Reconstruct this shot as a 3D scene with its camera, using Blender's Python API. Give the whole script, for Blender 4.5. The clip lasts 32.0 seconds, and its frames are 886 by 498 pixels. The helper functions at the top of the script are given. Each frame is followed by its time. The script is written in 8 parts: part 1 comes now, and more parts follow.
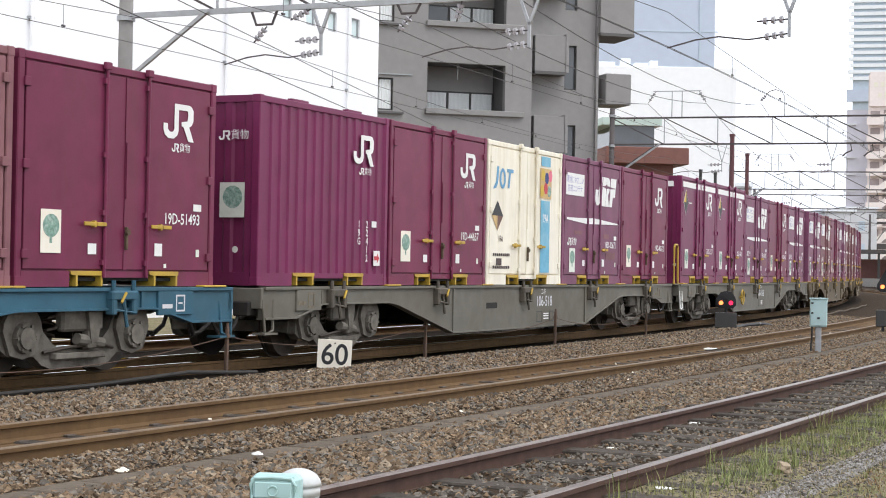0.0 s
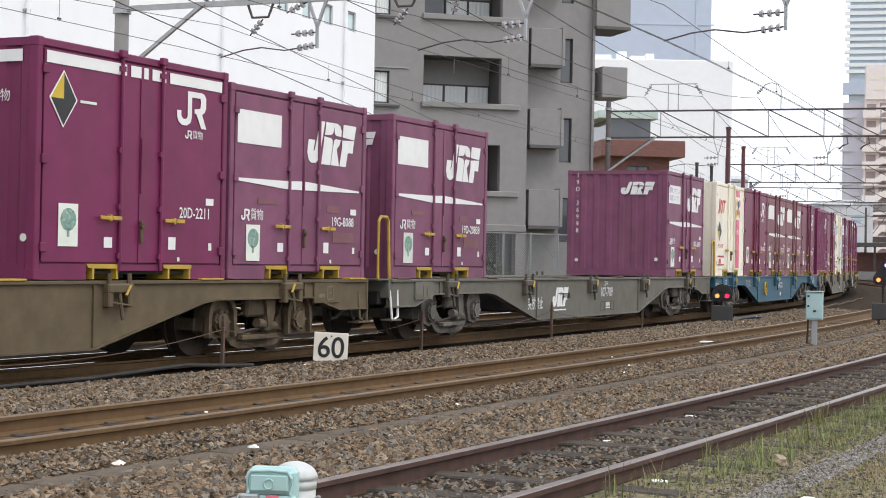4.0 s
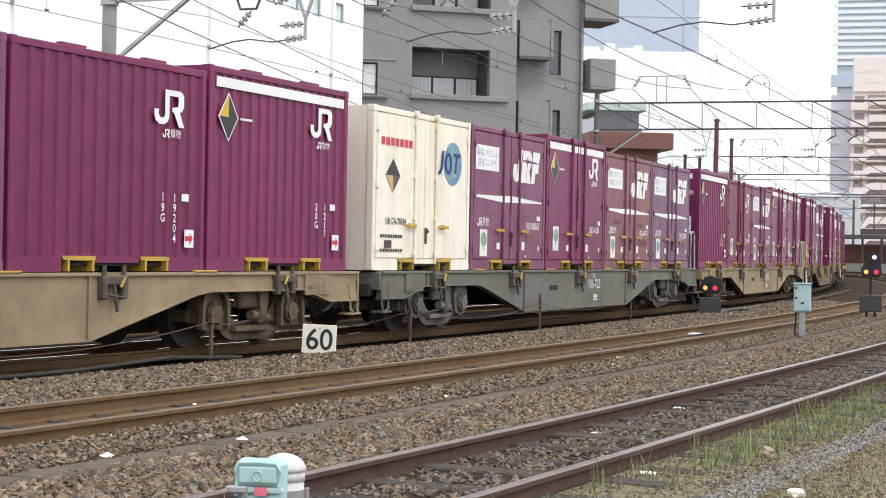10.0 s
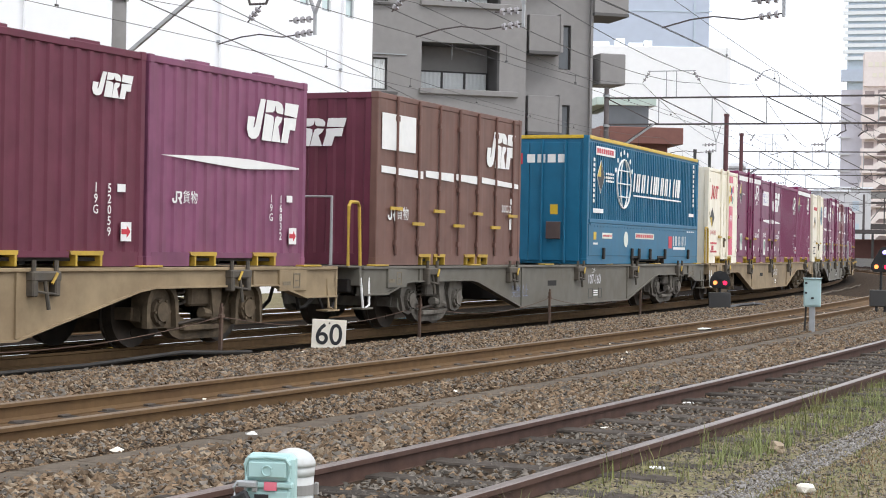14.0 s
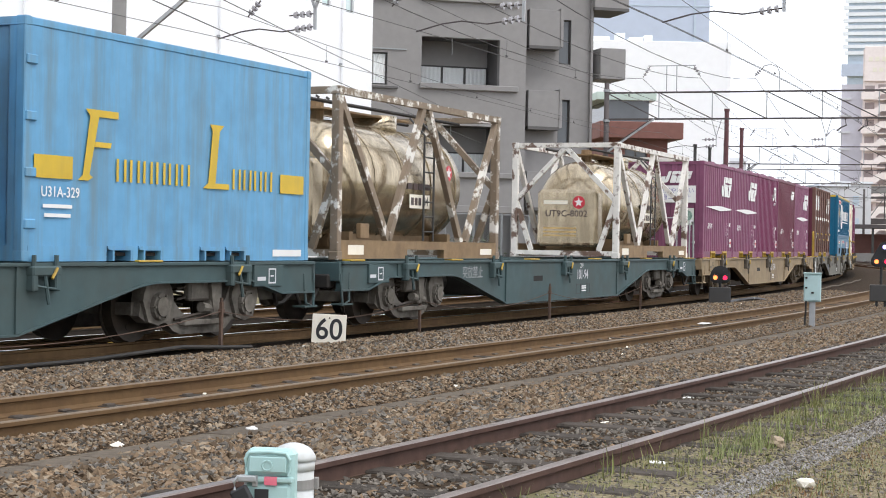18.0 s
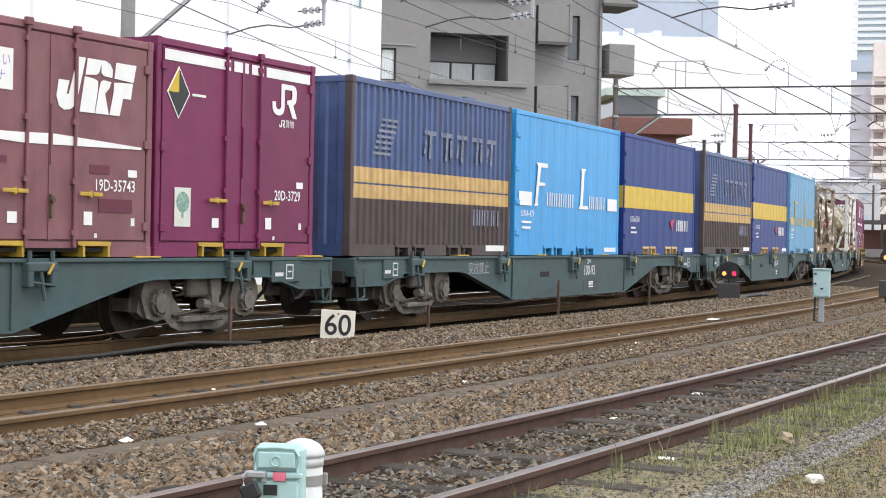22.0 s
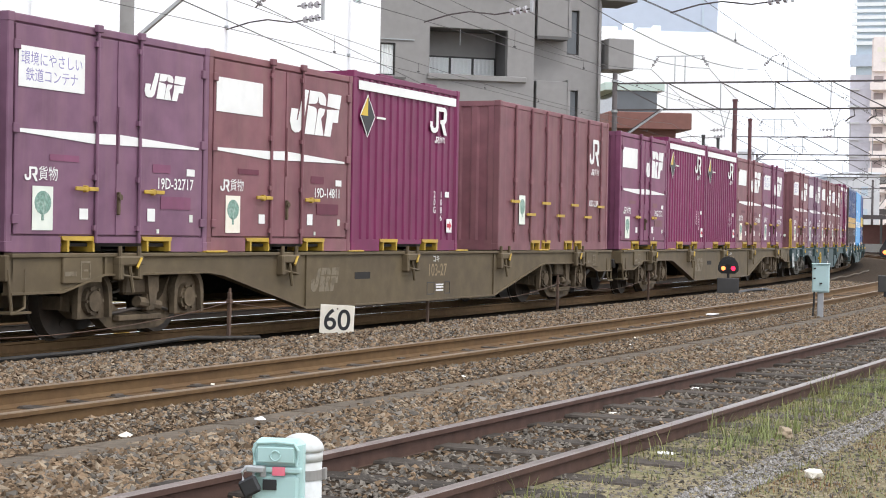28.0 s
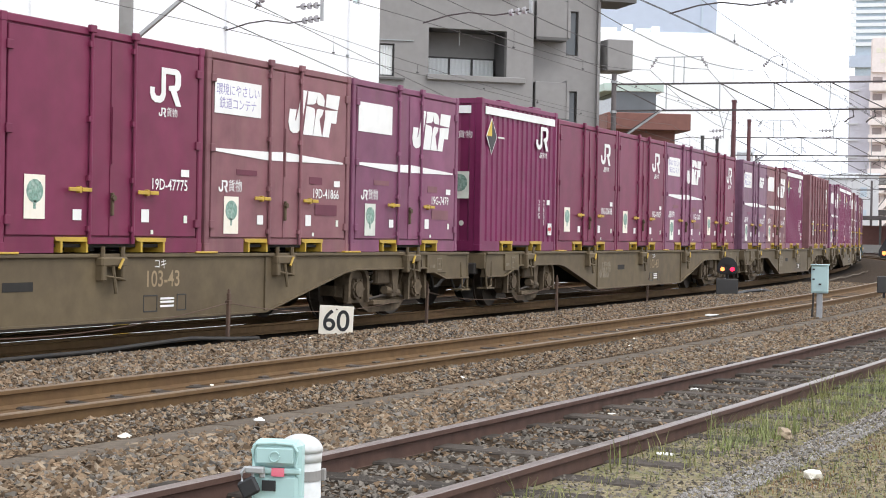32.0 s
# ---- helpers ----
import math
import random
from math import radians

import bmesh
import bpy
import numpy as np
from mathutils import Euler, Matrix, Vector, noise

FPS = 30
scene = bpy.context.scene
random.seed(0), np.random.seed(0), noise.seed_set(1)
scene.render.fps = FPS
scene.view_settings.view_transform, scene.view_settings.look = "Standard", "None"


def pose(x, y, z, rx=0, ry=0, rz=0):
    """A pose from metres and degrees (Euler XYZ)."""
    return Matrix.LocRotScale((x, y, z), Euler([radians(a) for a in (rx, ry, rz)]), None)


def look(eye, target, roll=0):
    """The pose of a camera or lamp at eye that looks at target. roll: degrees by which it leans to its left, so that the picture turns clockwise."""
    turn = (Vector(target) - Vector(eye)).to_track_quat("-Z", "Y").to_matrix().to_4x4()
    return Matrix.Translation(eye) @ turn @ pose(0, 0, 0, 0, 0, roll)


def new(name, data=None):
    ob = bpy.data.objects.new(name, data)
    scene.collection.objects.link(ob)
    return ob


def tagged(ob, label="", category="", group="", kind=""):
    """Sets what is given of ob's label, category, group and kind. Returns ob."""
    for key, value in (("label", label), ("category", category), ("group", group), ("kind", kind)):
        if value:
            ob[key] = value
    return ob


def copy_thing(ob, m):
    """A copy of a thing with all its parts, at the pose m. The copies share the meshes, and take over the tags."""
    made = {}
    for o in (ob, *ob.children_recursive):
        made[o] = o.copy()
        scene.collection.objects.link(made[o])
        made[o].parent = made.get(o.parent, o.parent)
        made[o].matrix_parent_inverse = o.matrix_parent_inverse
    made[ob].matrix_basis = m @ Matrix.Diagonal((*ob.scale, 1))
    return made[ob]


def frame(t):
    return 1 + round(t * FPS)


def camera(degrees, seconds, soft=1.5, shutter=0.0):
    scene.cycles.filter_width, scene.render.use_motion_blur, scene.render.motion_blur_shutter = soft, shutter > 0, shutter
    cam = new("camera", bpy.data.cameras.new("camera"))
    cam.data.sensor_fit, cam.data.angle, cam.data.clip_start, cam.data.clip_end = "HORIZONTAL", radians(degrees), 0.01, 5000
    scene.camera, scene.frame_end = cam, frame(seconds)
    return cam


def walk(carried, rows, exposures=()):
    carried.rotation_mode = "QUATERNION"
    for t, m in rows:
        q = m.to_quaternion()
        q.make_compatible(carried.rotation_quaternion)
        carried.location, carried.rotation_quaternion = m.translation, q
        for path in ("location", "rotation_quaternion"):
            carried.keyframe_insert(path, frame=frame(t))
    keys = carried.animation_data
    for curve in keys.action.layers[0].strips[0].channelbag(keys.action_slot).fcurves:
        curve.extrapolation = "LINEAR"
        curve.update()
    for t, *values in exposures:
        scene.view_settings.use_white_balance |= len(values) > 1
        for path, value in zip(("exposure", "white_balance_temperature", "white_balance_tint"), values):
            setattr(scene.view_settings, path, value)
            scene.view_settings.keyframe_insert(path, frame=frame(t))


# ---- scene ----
cam = camera(29.61, 32.0, soft=1.0)
# seconds, heading and tilt of the hand-held camera, which stands at one spot
AIM = [(0, 27.782, 0.619), (0.5, 27.693, 0.590), (1, 27.662, 0.559), (1.5, 27.782, 0.530), (2, 27.870, 0.470), (2.5, 27.751, 0.441), (3, 27.693, 0.441), (3.5, 27.662, 0.412), (5.5, 27.633, 0.323), (6, 27.546, 0.323), (6.5, 27.486, 0.294), (7, 27.426, 0.293), (7.5, 27.368, 0.264), (8, 27.366, 0.235), (8.5, 27.306, 0.206), (9, 27.219, 0.175), (9.5, 27.160, 0.146), (10, 27.250, 0.117), (10.5, 27.337, 0.086), (11, 27.308, 0.086), (11.5, 27.337, 0.057), (12, 27.397, 0.028), (12.5, 27.515, -0.003), (13, 27.486, -0.032), (13.5, 27.515, -0.061), (14, 27.573, -0.061), (14.5, 27.575, -0.092), (16.5, 27.575, -0.179), (17, 27.544, -0.181), (17.5, 27.604, -0.210), (18, 27.575, -0.239), (18.5, 27.575, -0.268), (19, 27.693, -0.268), (19.5, 27.753, -0.297), (20, 27.841, -0.299), (20.5, 27.899, -0.328), (21, 27.870, -0.356), (21.5, 27.870, -0.356), (22, 27.870, -0.387), (22.5, 27.899, -0.387), (23, 27.870, -0.416), (23.5, 27.899, -0.416), (24, 27.899, -0.445), (24.5, 27.930, -0.445), (25, 27.988, -0.445), (25.5, 27.988, -0.476), (27.5, 27.870, -0.534), (28, 27.841, -0.563), (28.5, 27.840, -0.563), (29, 27.811, -0.563), (29.5, 27.724, -0.563), (30, 27.753, -0.563), (30.5, 27.782, -0.563), (31, 27.782, -0.563), (31.5, 27.811, -0.534), (32, 27.811, -0.534)]
EYE = Vector((0.0, 0.0, 1.288))


def aim(yaw, tilt):
    y, p = radians(yaw), radians(tilt)
    way = Vector((math.cos(y) * math.cos(p), math.sin(y) * math.cos(p), math.sin(p)))
    return look(EYE, EYE + way * 20, 1.045)


walk(cam, [(t, aim(y, p)) for t, y, p in AIM], exposures=((0, -0.05), (1.2, -0.03), (2.4, -0.16), (3.0, -0.24), (3.5, -0.24), (5.5, 0.0), (6.0, 0.03), (9, 0.03), (12, -0.06), (15.5, -0.07), (16.8, -0.08), (17.6, -0.06), (19, 0.02), (24, 0.08), (28, 0.1), (32, 0.11)))

# ---------------------------------------------------------------- light
world = bpy.data.worlds.new("overcast_sky")
scene.world = world
world.use_nodes = True
wn = world.node_tree
wn.nodes.clear()
sky = wn.nodes.new("ShaderNodeTexSky")
sky.sky_type, sky.sun_disc = "NISHITA", False
sky.sun_elevation, sky.sun_rotation = radians(52), radians(150)
sky.air_density, sky.dust_density, sky.ozone_density = 1.0, 4.0, 1.0
hsv = wn.nodes.new("ShaderNodeHueSaturation")
hsv.inputs["Saturation"].default_value = 0.3
cloud = wn.nodes.new("ShaderNodeMix")
cloud.data_type = "RGBA"
cloud.inputs["Factor"].default_value = 0.7
cloud.inputs["B"].default_value = (9.1, 9.5, 10.35, 1)
back = wn.nodes.new("ShaderNodeBackground")
back.inputs["Strength"].default_value = 0.185
wout = wn.nodes.new("ShaderNodeOutputWorld")
wn.links.new(sky.outputs["Color"], hsv.inputs["Color"])
wn.links.new(hsv.outputs["Color"], cloud.inputs["A"])
wn.links.new(cloud.outputs["Result"], back.inputs["Color"])
wn.links.new(back.outputs["Background"], wout.inputs["Surface"])
sun_data = bpy.data.lights.new("sun", "SUN")
sun_data.energy, sun_data.angle, sun_data.color = 1.4, radians(20), (1.0, 0.975, 0.955)
sun = new("sun", sun_data)
sun.matrix_world = look((0, 0, 60), (14, 34, 0))

# ---------------------------------------------------------------- materials


def mat(name, color, rough=0.6, metal=0.0, var=0.15, scale=6.0, grime=None, amount=0.3, gscale=1.2, bump=0.1, bscale=60.0,
        rnd=0.0, streak=False, island=0.0, spec=0.5, flake=False):
    """Base colour with fine mottling, larger grime patches or streaks, and a fine relief."""
    m = bpy.data.materials.new(name)
    m.use_nodes = True
    nt = m.node_tree
    b = nt.nodes["Principled BSDF"]
    b.inputs["Roughness"].default_value, b.inputs["Metallic"].default_value = rough, metal
    b.inputs["Specular IOR Level"].default_value = spec
    co = nt.nodes.new("ShaderNodeTexCoord")
    n1 = nt.nodes.new("ShaderNodeTexNoise")
    n1.inputs["Scale"].default_value, n1.inputs["Detail"].default_value = scale, 5
    nt.links.new(co.outputs["Object"], n1.inputs["Vector"])
    mr = nt.nodes.new("ShaderNodeMapRange")
    mr.inputs["From Min"].default_value, mr.inputs["From Max"].default_value = 0.3, 0.7
    mr.inputs["To Min"].default_value, mr.inputs["To Max"].default_value = 1 - var, 1 + var
    nt.links.new(n1.outputs["Fac"], mr.inputs["Value"])
    hs = nt.nodes.new("ShaderNodeHueSaturation")
    hs.inputs["Color"].default_value = (*color, 1)
    val = mr.outputs["Result"]
    if rnd or island:
        src = nt.nodes.new("ShaderNodeObjectInfo").outputs["Random"] if rnd else nt.nodes.new("ShaderNodeNewGeometry").outputs["Random Per Island"]
        r2 = nt.nodes.new("ShaderNodeMapRange")
        r2.inputs["To Min"].default_value, r2.inputs["To Max"].default_value = 1 - (rnd or island), 1 + (rnd or island)
        nt.links.new(src, r2.inputs["Value"])
        mu = nt.nodes.new("ShaderNodeMath")
        mu.operation = "MULTIPLY"
        nt.links.new(val, mu.inputs[0])
        nt.links.new(r2.outputs["Result"], mu.inputs[1])
        val = mu.outputs["Value"]
    nt.links.new(val, hs.inputs["Value"])
    col = hs.outputs["Color"]
    if grime:
        n2 = nt.nodes.new("ShaderNodeTexNoise")
        n2.inputs["Scale"].default_value, n2.inputs["Detail"].default_value = gscale, 6
        n2.inputs["Roughness"].default_value = 0.65
        if streak:
            mp = nt.nodes.new("ShaderNodeMapping")
            mp.inputs["Scale"].default_value = (4.0, 4.0, 0.35)
            nt.links.new(co.outputs["Object"], mp.inputs["Vector"])
            nt.links.new(mp.outputs["Vector"], n2.inputs["Vector"])
        else:
            nt.links.new(co.outputs["Object"], n2.inputs["Vector"])
        g = nt.nodes.new("ShaderNodeMapRange")
        g.inputs["From Min"].default_value, g.inputs["From Max"].default_value = (0.525, 0.59) if flake else (0.45, 0.75)
        g.inputs["To Max"].default_value = amount
        nt.links.new(n2.outputs["Fac"], g.inputs["Value"])
        mx = nt.nodes.new("ShaderNodeMix")
        mx.data_type = "RGBA"
        nt.links.new(g.outputs["Result"], mx.inputs["Factor"])
        nt.links.new(col, mx.inputs["A"])
        mx.inputs["B"].default_value = (*grime, 1)
        col = mx.outputs["Result"]
    nt.links.new(col, b.inputs["Base Color"])
    if bump:
        n3 = nt.nodes.new("ShaderNodeTexNoise")
        n3.inputs["Scale"].default_value, n3.inputs["Detail"].default_value = bscale, 3
        nt.links.new(co.outputs["Object"], n3.inputs["Vector"])
        bp = nt.nodes.new("ShaderNodeBump")
        bp.inputs["Strength"].default_value, bp.inputs["Distance"].default_value = bump, 0.01
        nt.links.new(n3.outputs["Fac"], bp.inputs["Height"])
        nt.links.new(bp.outputs["Normal"], b.inputs["Normal"])
    return m


def glow(name, color, strength):
    m = bpy.data.materials.new(name)
    m.use_nodes = True
    b = m.node_tree.nodes["Principled BSDF"]
    b.inputs["Base Color"].default_value = (*color, 1)
    b.inputs["Emission Color"].default_value = (*color, 1)
    b.inputs["Emission Strength"].default_value = strength
    return m


RUSTY = (0.11, 0.06, 0.035)
M = {
    "wine": mat("wine_paint", (0.178, 0.024, 0.084), 0.42, 0, 0.10, 3, (0.115, 0.032, 0.055), 0.45, 0.8, 0.04, 40, rnd=0.10, streak=True, spec=0.25),
    "red": mat("red_wine_paint", (0.172, 0.027, 0.068), 0.45, 0, 0.12, 3, (0.13, 0.042, 0.055), 0.5, 0.8, 0.04, 40, rnd=0.08, streak=True, spec=0.25),
    "purple": mat("faded_purple_paint", (0.204, 0.070, 0.129), 0.5, 0, 0.14, 3, (0.16, 0.075, 0.09), 0.6, 0.9, 0.05, 40, rnd=0.12, streak=True, spec=0.25),
    "violet": mat("faded_violet_paint", (0.190, 0.096, 0.150), 0.5, 0, 0.16, 3, (0.25, 0.14, 0.17), 0.7, 0.9, 0.05, 40, streak=True, spec=0.25),
    "brown": mat("brown_wine_paint", (0.215, 0.094, 0.108), 0.55, 0, 0.16, 3, (0.24, 0.135, 0.125), 0.7, 0.9, 0.05, 40, rnd=0.1, streak=True, spec=0.25),
    "dark": mat("dark_wine_paint", (0.135, 0.034, 0.056), 0.5, 0, 0.12, 3, (0.10, 0.03, 0.035), 0.5, 0.9, 0.05, 40, streak=True, spec=0.25),
    "umber": mat("umber_brown_paint", (0.170, 0.092, 0.074), 0.55, 0, 0.14, 3, (0.11, 0.065, 0.050), 0.6, 0.9, 0.05, 40, streak=True, spec=0.28),
    "cream": mat("cream_white_paint", (0.87, 0.82, 0.69), 0.5, 0, 0.05, 3, (0.55, 0.42, 0.22), 0.45, 1.1, 0.04, 40, streak=True),
    "white": mat("white_marking_paint", (0.82, 0.82, 0.80), 0.5, 0, 0.04, 8, (0.60, 0.56, 0.52), 0.25, 2.0, 0.02, 40),
    "yellow": mat("dirty_yellow_paint", (0.52, 0.34, 0.04), 0.55, 0, 0.15, 8, (0.16, 0.10, 0.045), 0.75, 4.0, 0.05, 50),
    "black": mat("black_paint", (0.018, 0.018, 0.02), 0.5, 0, 0.2, 8, None, bump=0.05),
    # near black that paints the darkness inside pockets and slots
    "hollow": mat("pocket_shade_black", (0.02, 0.018, 0.016), 0.9, 0, 0.2, 8, None, bump=0.05),
    "sloganblue": mat("slogan_blue", (0.20, 0.17, 0.42), 0.5, 0, 0.2, 12, (0.6, 0.6, 0.68), 0.6, 7, 0.02),
    "sticker": mat("pale_sticker", (0.72, 0.76, 0.68), 0.5, 0, 0.1, 8, (0.5, 0.45, 0.35), 0.4, 4, 0.02, 40, rnd=0.12),
    "leafgreen": mat("sticker_green", (0.17, 0.30, 0.24), 0.5, 0, 0.35, 30, (0.52, 0.60, 0.54), 0.9, 16, 0.02, 40),
    "skyblue": mat("bright_blue_paint", (0.034, 0.315, 0.68), 0.42, 0, 0.06, 3, (0.08, 0.31, 0.56), 0.5, 0.9, 0.03, 40, streak=True),
    "paleblue": mat("weathered_light_blue_paint", (0.118, 0.336, 0.555), 0.5, 0, 0.1, 3, (0.14, 0.22, 0.25), 0.8, 1.2, 0.04, 40, streak=True),
    "navy": mat("navy_blue_paint", (0.018, 0.043, 0.195), 0.45, 0, 0.1, 3, (0.03, 0.042, 0.15), 0.4, 1.0, 0.03, 40, streak=True, spec=0.2),
    "oldnavy": mat("weathered_navy_paint", (0.060, 0.100, 0.235), 0.45, 0, 0.15, 3, (0.07, 0.075, 0.11), 0.8, 1.0, 0.05, 40, streak=True, spec=0.5),
    "oldgrey": mat("sooty_brown_grey_paint", (0.085, 0.066, 0.066), 0.6, 0, 0.15, 3, (0.10, 0.06, 0.045), 0.8, 1.0, 0.05, 40, streak=True, spec=0.28),
    "wornmark": mat("faded_lettering", (0.20, 0.215, 0.27), 0.6, 0, 0.25, 6, (0.062, 0.095, 0.215), 0.96, 9.0, 0.02, 40, flake=True),
    "gold": mat("old_gold_paint", (0.60, 0.41, 0.17), 0.5, 0, 0.15, 4, (0.34, 0.21, 0.10), 0.6, 1.5, 0.04, 40, streak=True),
    "amber": mat("amber_yellow_paint", (0.62, 0.42, 0.025), 0.45, 0, 0.08, 4, (0.4, 0.28, 0.05), 0.4, 1.5, 0.03, 40, streak=True),
    "liner": mat("liner_blue_paint", (0.012, 0.128, 0.235), 0.42, 0, 0.08, 3, (0.03, 0.115, 0.17), 0.5, 0.9, 0.03, 40, streak=True, spec=0.28),
    "globe": mat("printed_globe_blue", (0.10, 0.27, 0.42), 0.5, 0, 0.2, 5, (0.24, 0.46, 0.34), 0.9, 2.2, 0.02),
    "pink": mat("pink_stripe_paint", (0.70, 0.12, 0.20), 0.5, 0, 0.08, 6, (0.75, 0.6, 0.5), 0.3, 3, 0.02),
    "cyan": mat("cyan_stripe_paint", (0.13, 0.42, 0.60), 0.5, 0, 0.08, 6, (0.6, 0.6, 0.5), 0.3, 3, 0.02),
    "red_mark": mat("red_mark_paint", (0.55, 0.03, 0.05), 0.5, 0, 0.1, 6, None, bump=0.02),
    "tank": mat("khaki_tank_cladding", (0.50, 0.42, 0.30), 0.22, 0.75, 0.14, 4, (0.17, 0.125, 0.075), 0.7, 1.6, 0.06, 30, streak=True),
    "tankframe": mat("worn_brown_frame_paint", (0.235, 0.180, 0.128), 0.6, 0, 0.16, 5, (0.80, 0.77, 0.71), 0.95, 3.2, 0.1, 40, flake=True, spec=0.3),
    "tankrail": mat("dusty_brown_frame_paint", (0.26, 0.175, 0.095), 0.65, 0, 0.18, 5, (0.14, 0.085, 0.05), 0.7, 2.4, 0.1, 40, spec=0.3),
    "tankwhite": mat("flaking_white_frame_paint", (0.74, 0.71, 0.66), 0.6, 0, 0.1, 5, (0.13, 0.07, 0.045), 0.95, 3.2, 0.1, 40, flake=True),
    "wagon_grey": mat("grey_wagon_paint", (0.152, 0.143, 0.118), 0.6, 0, 0.12, 4, (0.10, 0.082, 0.056), 0.6, 0.9, 0.06, 40, rnd=0.06, spec=0.28),
    "wagon_beige": mat("dusty_tan_wagon_paint", (0.305, 0.230, 0.138), 0.65, 0, 0.14, 4, (0.15, 0.098, 0.055), 0.65, 0.8, 0.06, 40, rnd=0.06, spec=0.3),
    "wagon_olive": mat("grimy_olive_wagon_paint", (0.125, 0.094, 0.053), 0.65, 0, 0.16, 4, (0.075, 0.055, 0.036), 0.7, 0.9, 0.06, 40, rnd=0.06, spec=0.3),
    "wagon_teal": mat("dull_teal_wagon_paint", (0.058, 0.095, 0.098), 0.6, 0, 0.1, 4, (0.065, 0.07, 0.06), 0.7, 0.9, 0.06, 40, spec=0.28),
    "wagon_blue": mat("blue_wagon_paint", (0.035, 0.110, 0.160), 0.55, 0, 0.1, 4, (0.05, 0.08, 0.09), 0.6, 0.9, 0.06, 40, spec=0.28),
    "bogie": mat("dusty_bogie_steel", (0.128, 0.096, 0.062), 0.8, 0, 0.25, 7, (0.045, 0.036, 0.027), 0.85, 3.2, 0.2, 40, spec=0.2),
    "bogiegrey": mat("grey_dusty_bogie_steel", (0.165, 0.150, 0.128), 0.85, 0, 0.25, 7, (0.055, 0.046, 0.036), 0.85, 3.2, 0.2, 40, spec=0.2),
    "fadedmark": mat("worn_pale_mark", (0.19, 0.155, 0.105), 0.7, 0, 0.25, 6, (0.115, 0.088, 0.052), 0.9, 6, 0.05, flake=True),
    "clamp": mat("greasy_clamp_steel", (0.075, 0.064, 0.050), 0.7, 0, 0.25, 9, (0.14, 0.11, 0.075), 0.6, 4, 0.1, 40),
    # distant haze is mixed into this window colour
    "farwindow": mat("far_window_haze_tint", (0.40, 0.33, 0.32), 0.6, 0, 0.1, 1, None, bump=0),
    "wheel": mat("dark_wheel_steel", (0.055, 0.045, 0.036), 0.6, 0.4, 0.2, 7, (0.10, 0.07, 0.05), 0.6, 3, 0.1, 40),
    "tread": mat("bright_tread_steel", (0.45, 0.44, 0.42), 0.3, 1.0, 0.1, 7, None, bump=0.02),
    # nearly black, so the shade beneath the wagons is part of this colour
    "under": mat("dark_underframe_steel", (0.020, 0.017, 0.015), 0.8, 0, 0.25, 5, (0.05, 0.04, 0.03), 0.6, 2, 0.1, 40),
    "hose": mat("black_rubber_hose", (0.022, 0.020, 0.018), 0.75, 0, 0.1, 10, (0.05, 0.04, 0.03), 0.6, 4, 0.05),
    "rail": mat("rusty_rail_steel", (0.138, 0.084, 0.040), 0.85, 0, 0.14, 9, (0.09, 0.050, 0.028), 0.6, 2, 0.12, 70, spec=0.2),
    "railhead": mat("worn_rail_head", (0.19, 0.135, 0.085), 0.55, 0.3, 0.12, 9, (0.13, 0.085, 0.05), 0.6, 3, 0.05, 70),
    "railshine": mat("shiny_rail_head", (0.80, 0.80, 0.80), 0.06, 1.0, 0.04, 9, None, bump=0),
    "sleeper": mat("old_timber_sleeper", (0.060, 0.050, 0.042), 0.9, 0, 0.35, 14, (0.10, 0.088, 0.074), 0.5, 5, 0.5, 45, rnd=0.3, spec=0.15),
    "railbed": mat("rusty_trodden_bed", (0.135, 0.085, 0.046), 0.95, 0, 0.3, 10, (0.085, 0.055, 0.032), 0.6, 2.5, 0.5, 40, spec=0.1),
    "ballast": mat("ballast_bed", (0.048, 0.034, 0.023), 0.95, 0, 0.5, 22, (0.035, 0.027, 0.02), 0.8, 9, 0.9, 26, spec=0.05),
    "stone": mat("brown_ballast_stone", (0.168, 0.117, 0.074), 0.9, 0, 0.18, 30, (0.10, 0.072, 0.050), 0.35, 3, 0.2, 60, island=0.62, spec=0.15),
    "pathstone": mat("grey_path_gravel", (0.27, 0.255, 0.24), 0.9, 0, 0.18, 30, (0.19, 0.18, 0.16), 0.35, 3, 0.2, 60, island=0.25, spec=0.15),
    "stonetan": mat("tan_ballast_stone", (0.250, 0.198, 0.140), 0.9, 0, 0.15, 30, (0.16, 0.125, 0.093), 0.35, 3, 0.2, 60, island=0.35, spec=0.15),
    # oily ballast, darkened further to paint in the train's shade
    "shadedbed": mat("oily_ballast_with_shade", (0.026, 0.020, 0.015), 0.95, 0, 0.5, 22, (0.042, 0.031, 0.022), 0.6, 5, 0.9, 26, spec=0.05),
    "siderail": mat("dark_siding_rail", (0.082, 0.048, 0.038), 0.8, 0, 0.2, 9, (0.10, 0.055, 0.04), 0.6, 3, 0.12, 70, spec=0.2),
    "sidehead": mat("worn_siding_rail_head", (0.215, 0.178, 0.160), 0.36, 0.3, 0.12, 9, (0.09, 0.06, 0.045), 0.5, 3, 0.05, 70, spec=0.5),
    "mint_fascia": mat("pale_mint_fascia", (0.55, 0.66, 0.60), 0.6, 0, 0.04, 2, None, bump=0),
    "lilac": mat("pale_lilac_stair_wall", (0.60, 0.58, 0.64), 0.8, 0, 0.05, 1, (0.5, 0.5, 0.56), 0.5, 0.2, 0),
    "stonegrey": mat("grey_ballast_stone", (0.152, 0.134, 0.113), 0.9, 0, 0.18, 30, (0.09, 0.082, 0.072), 0.35, 3, 0.2, 60, island=0.45, spec=0.15),
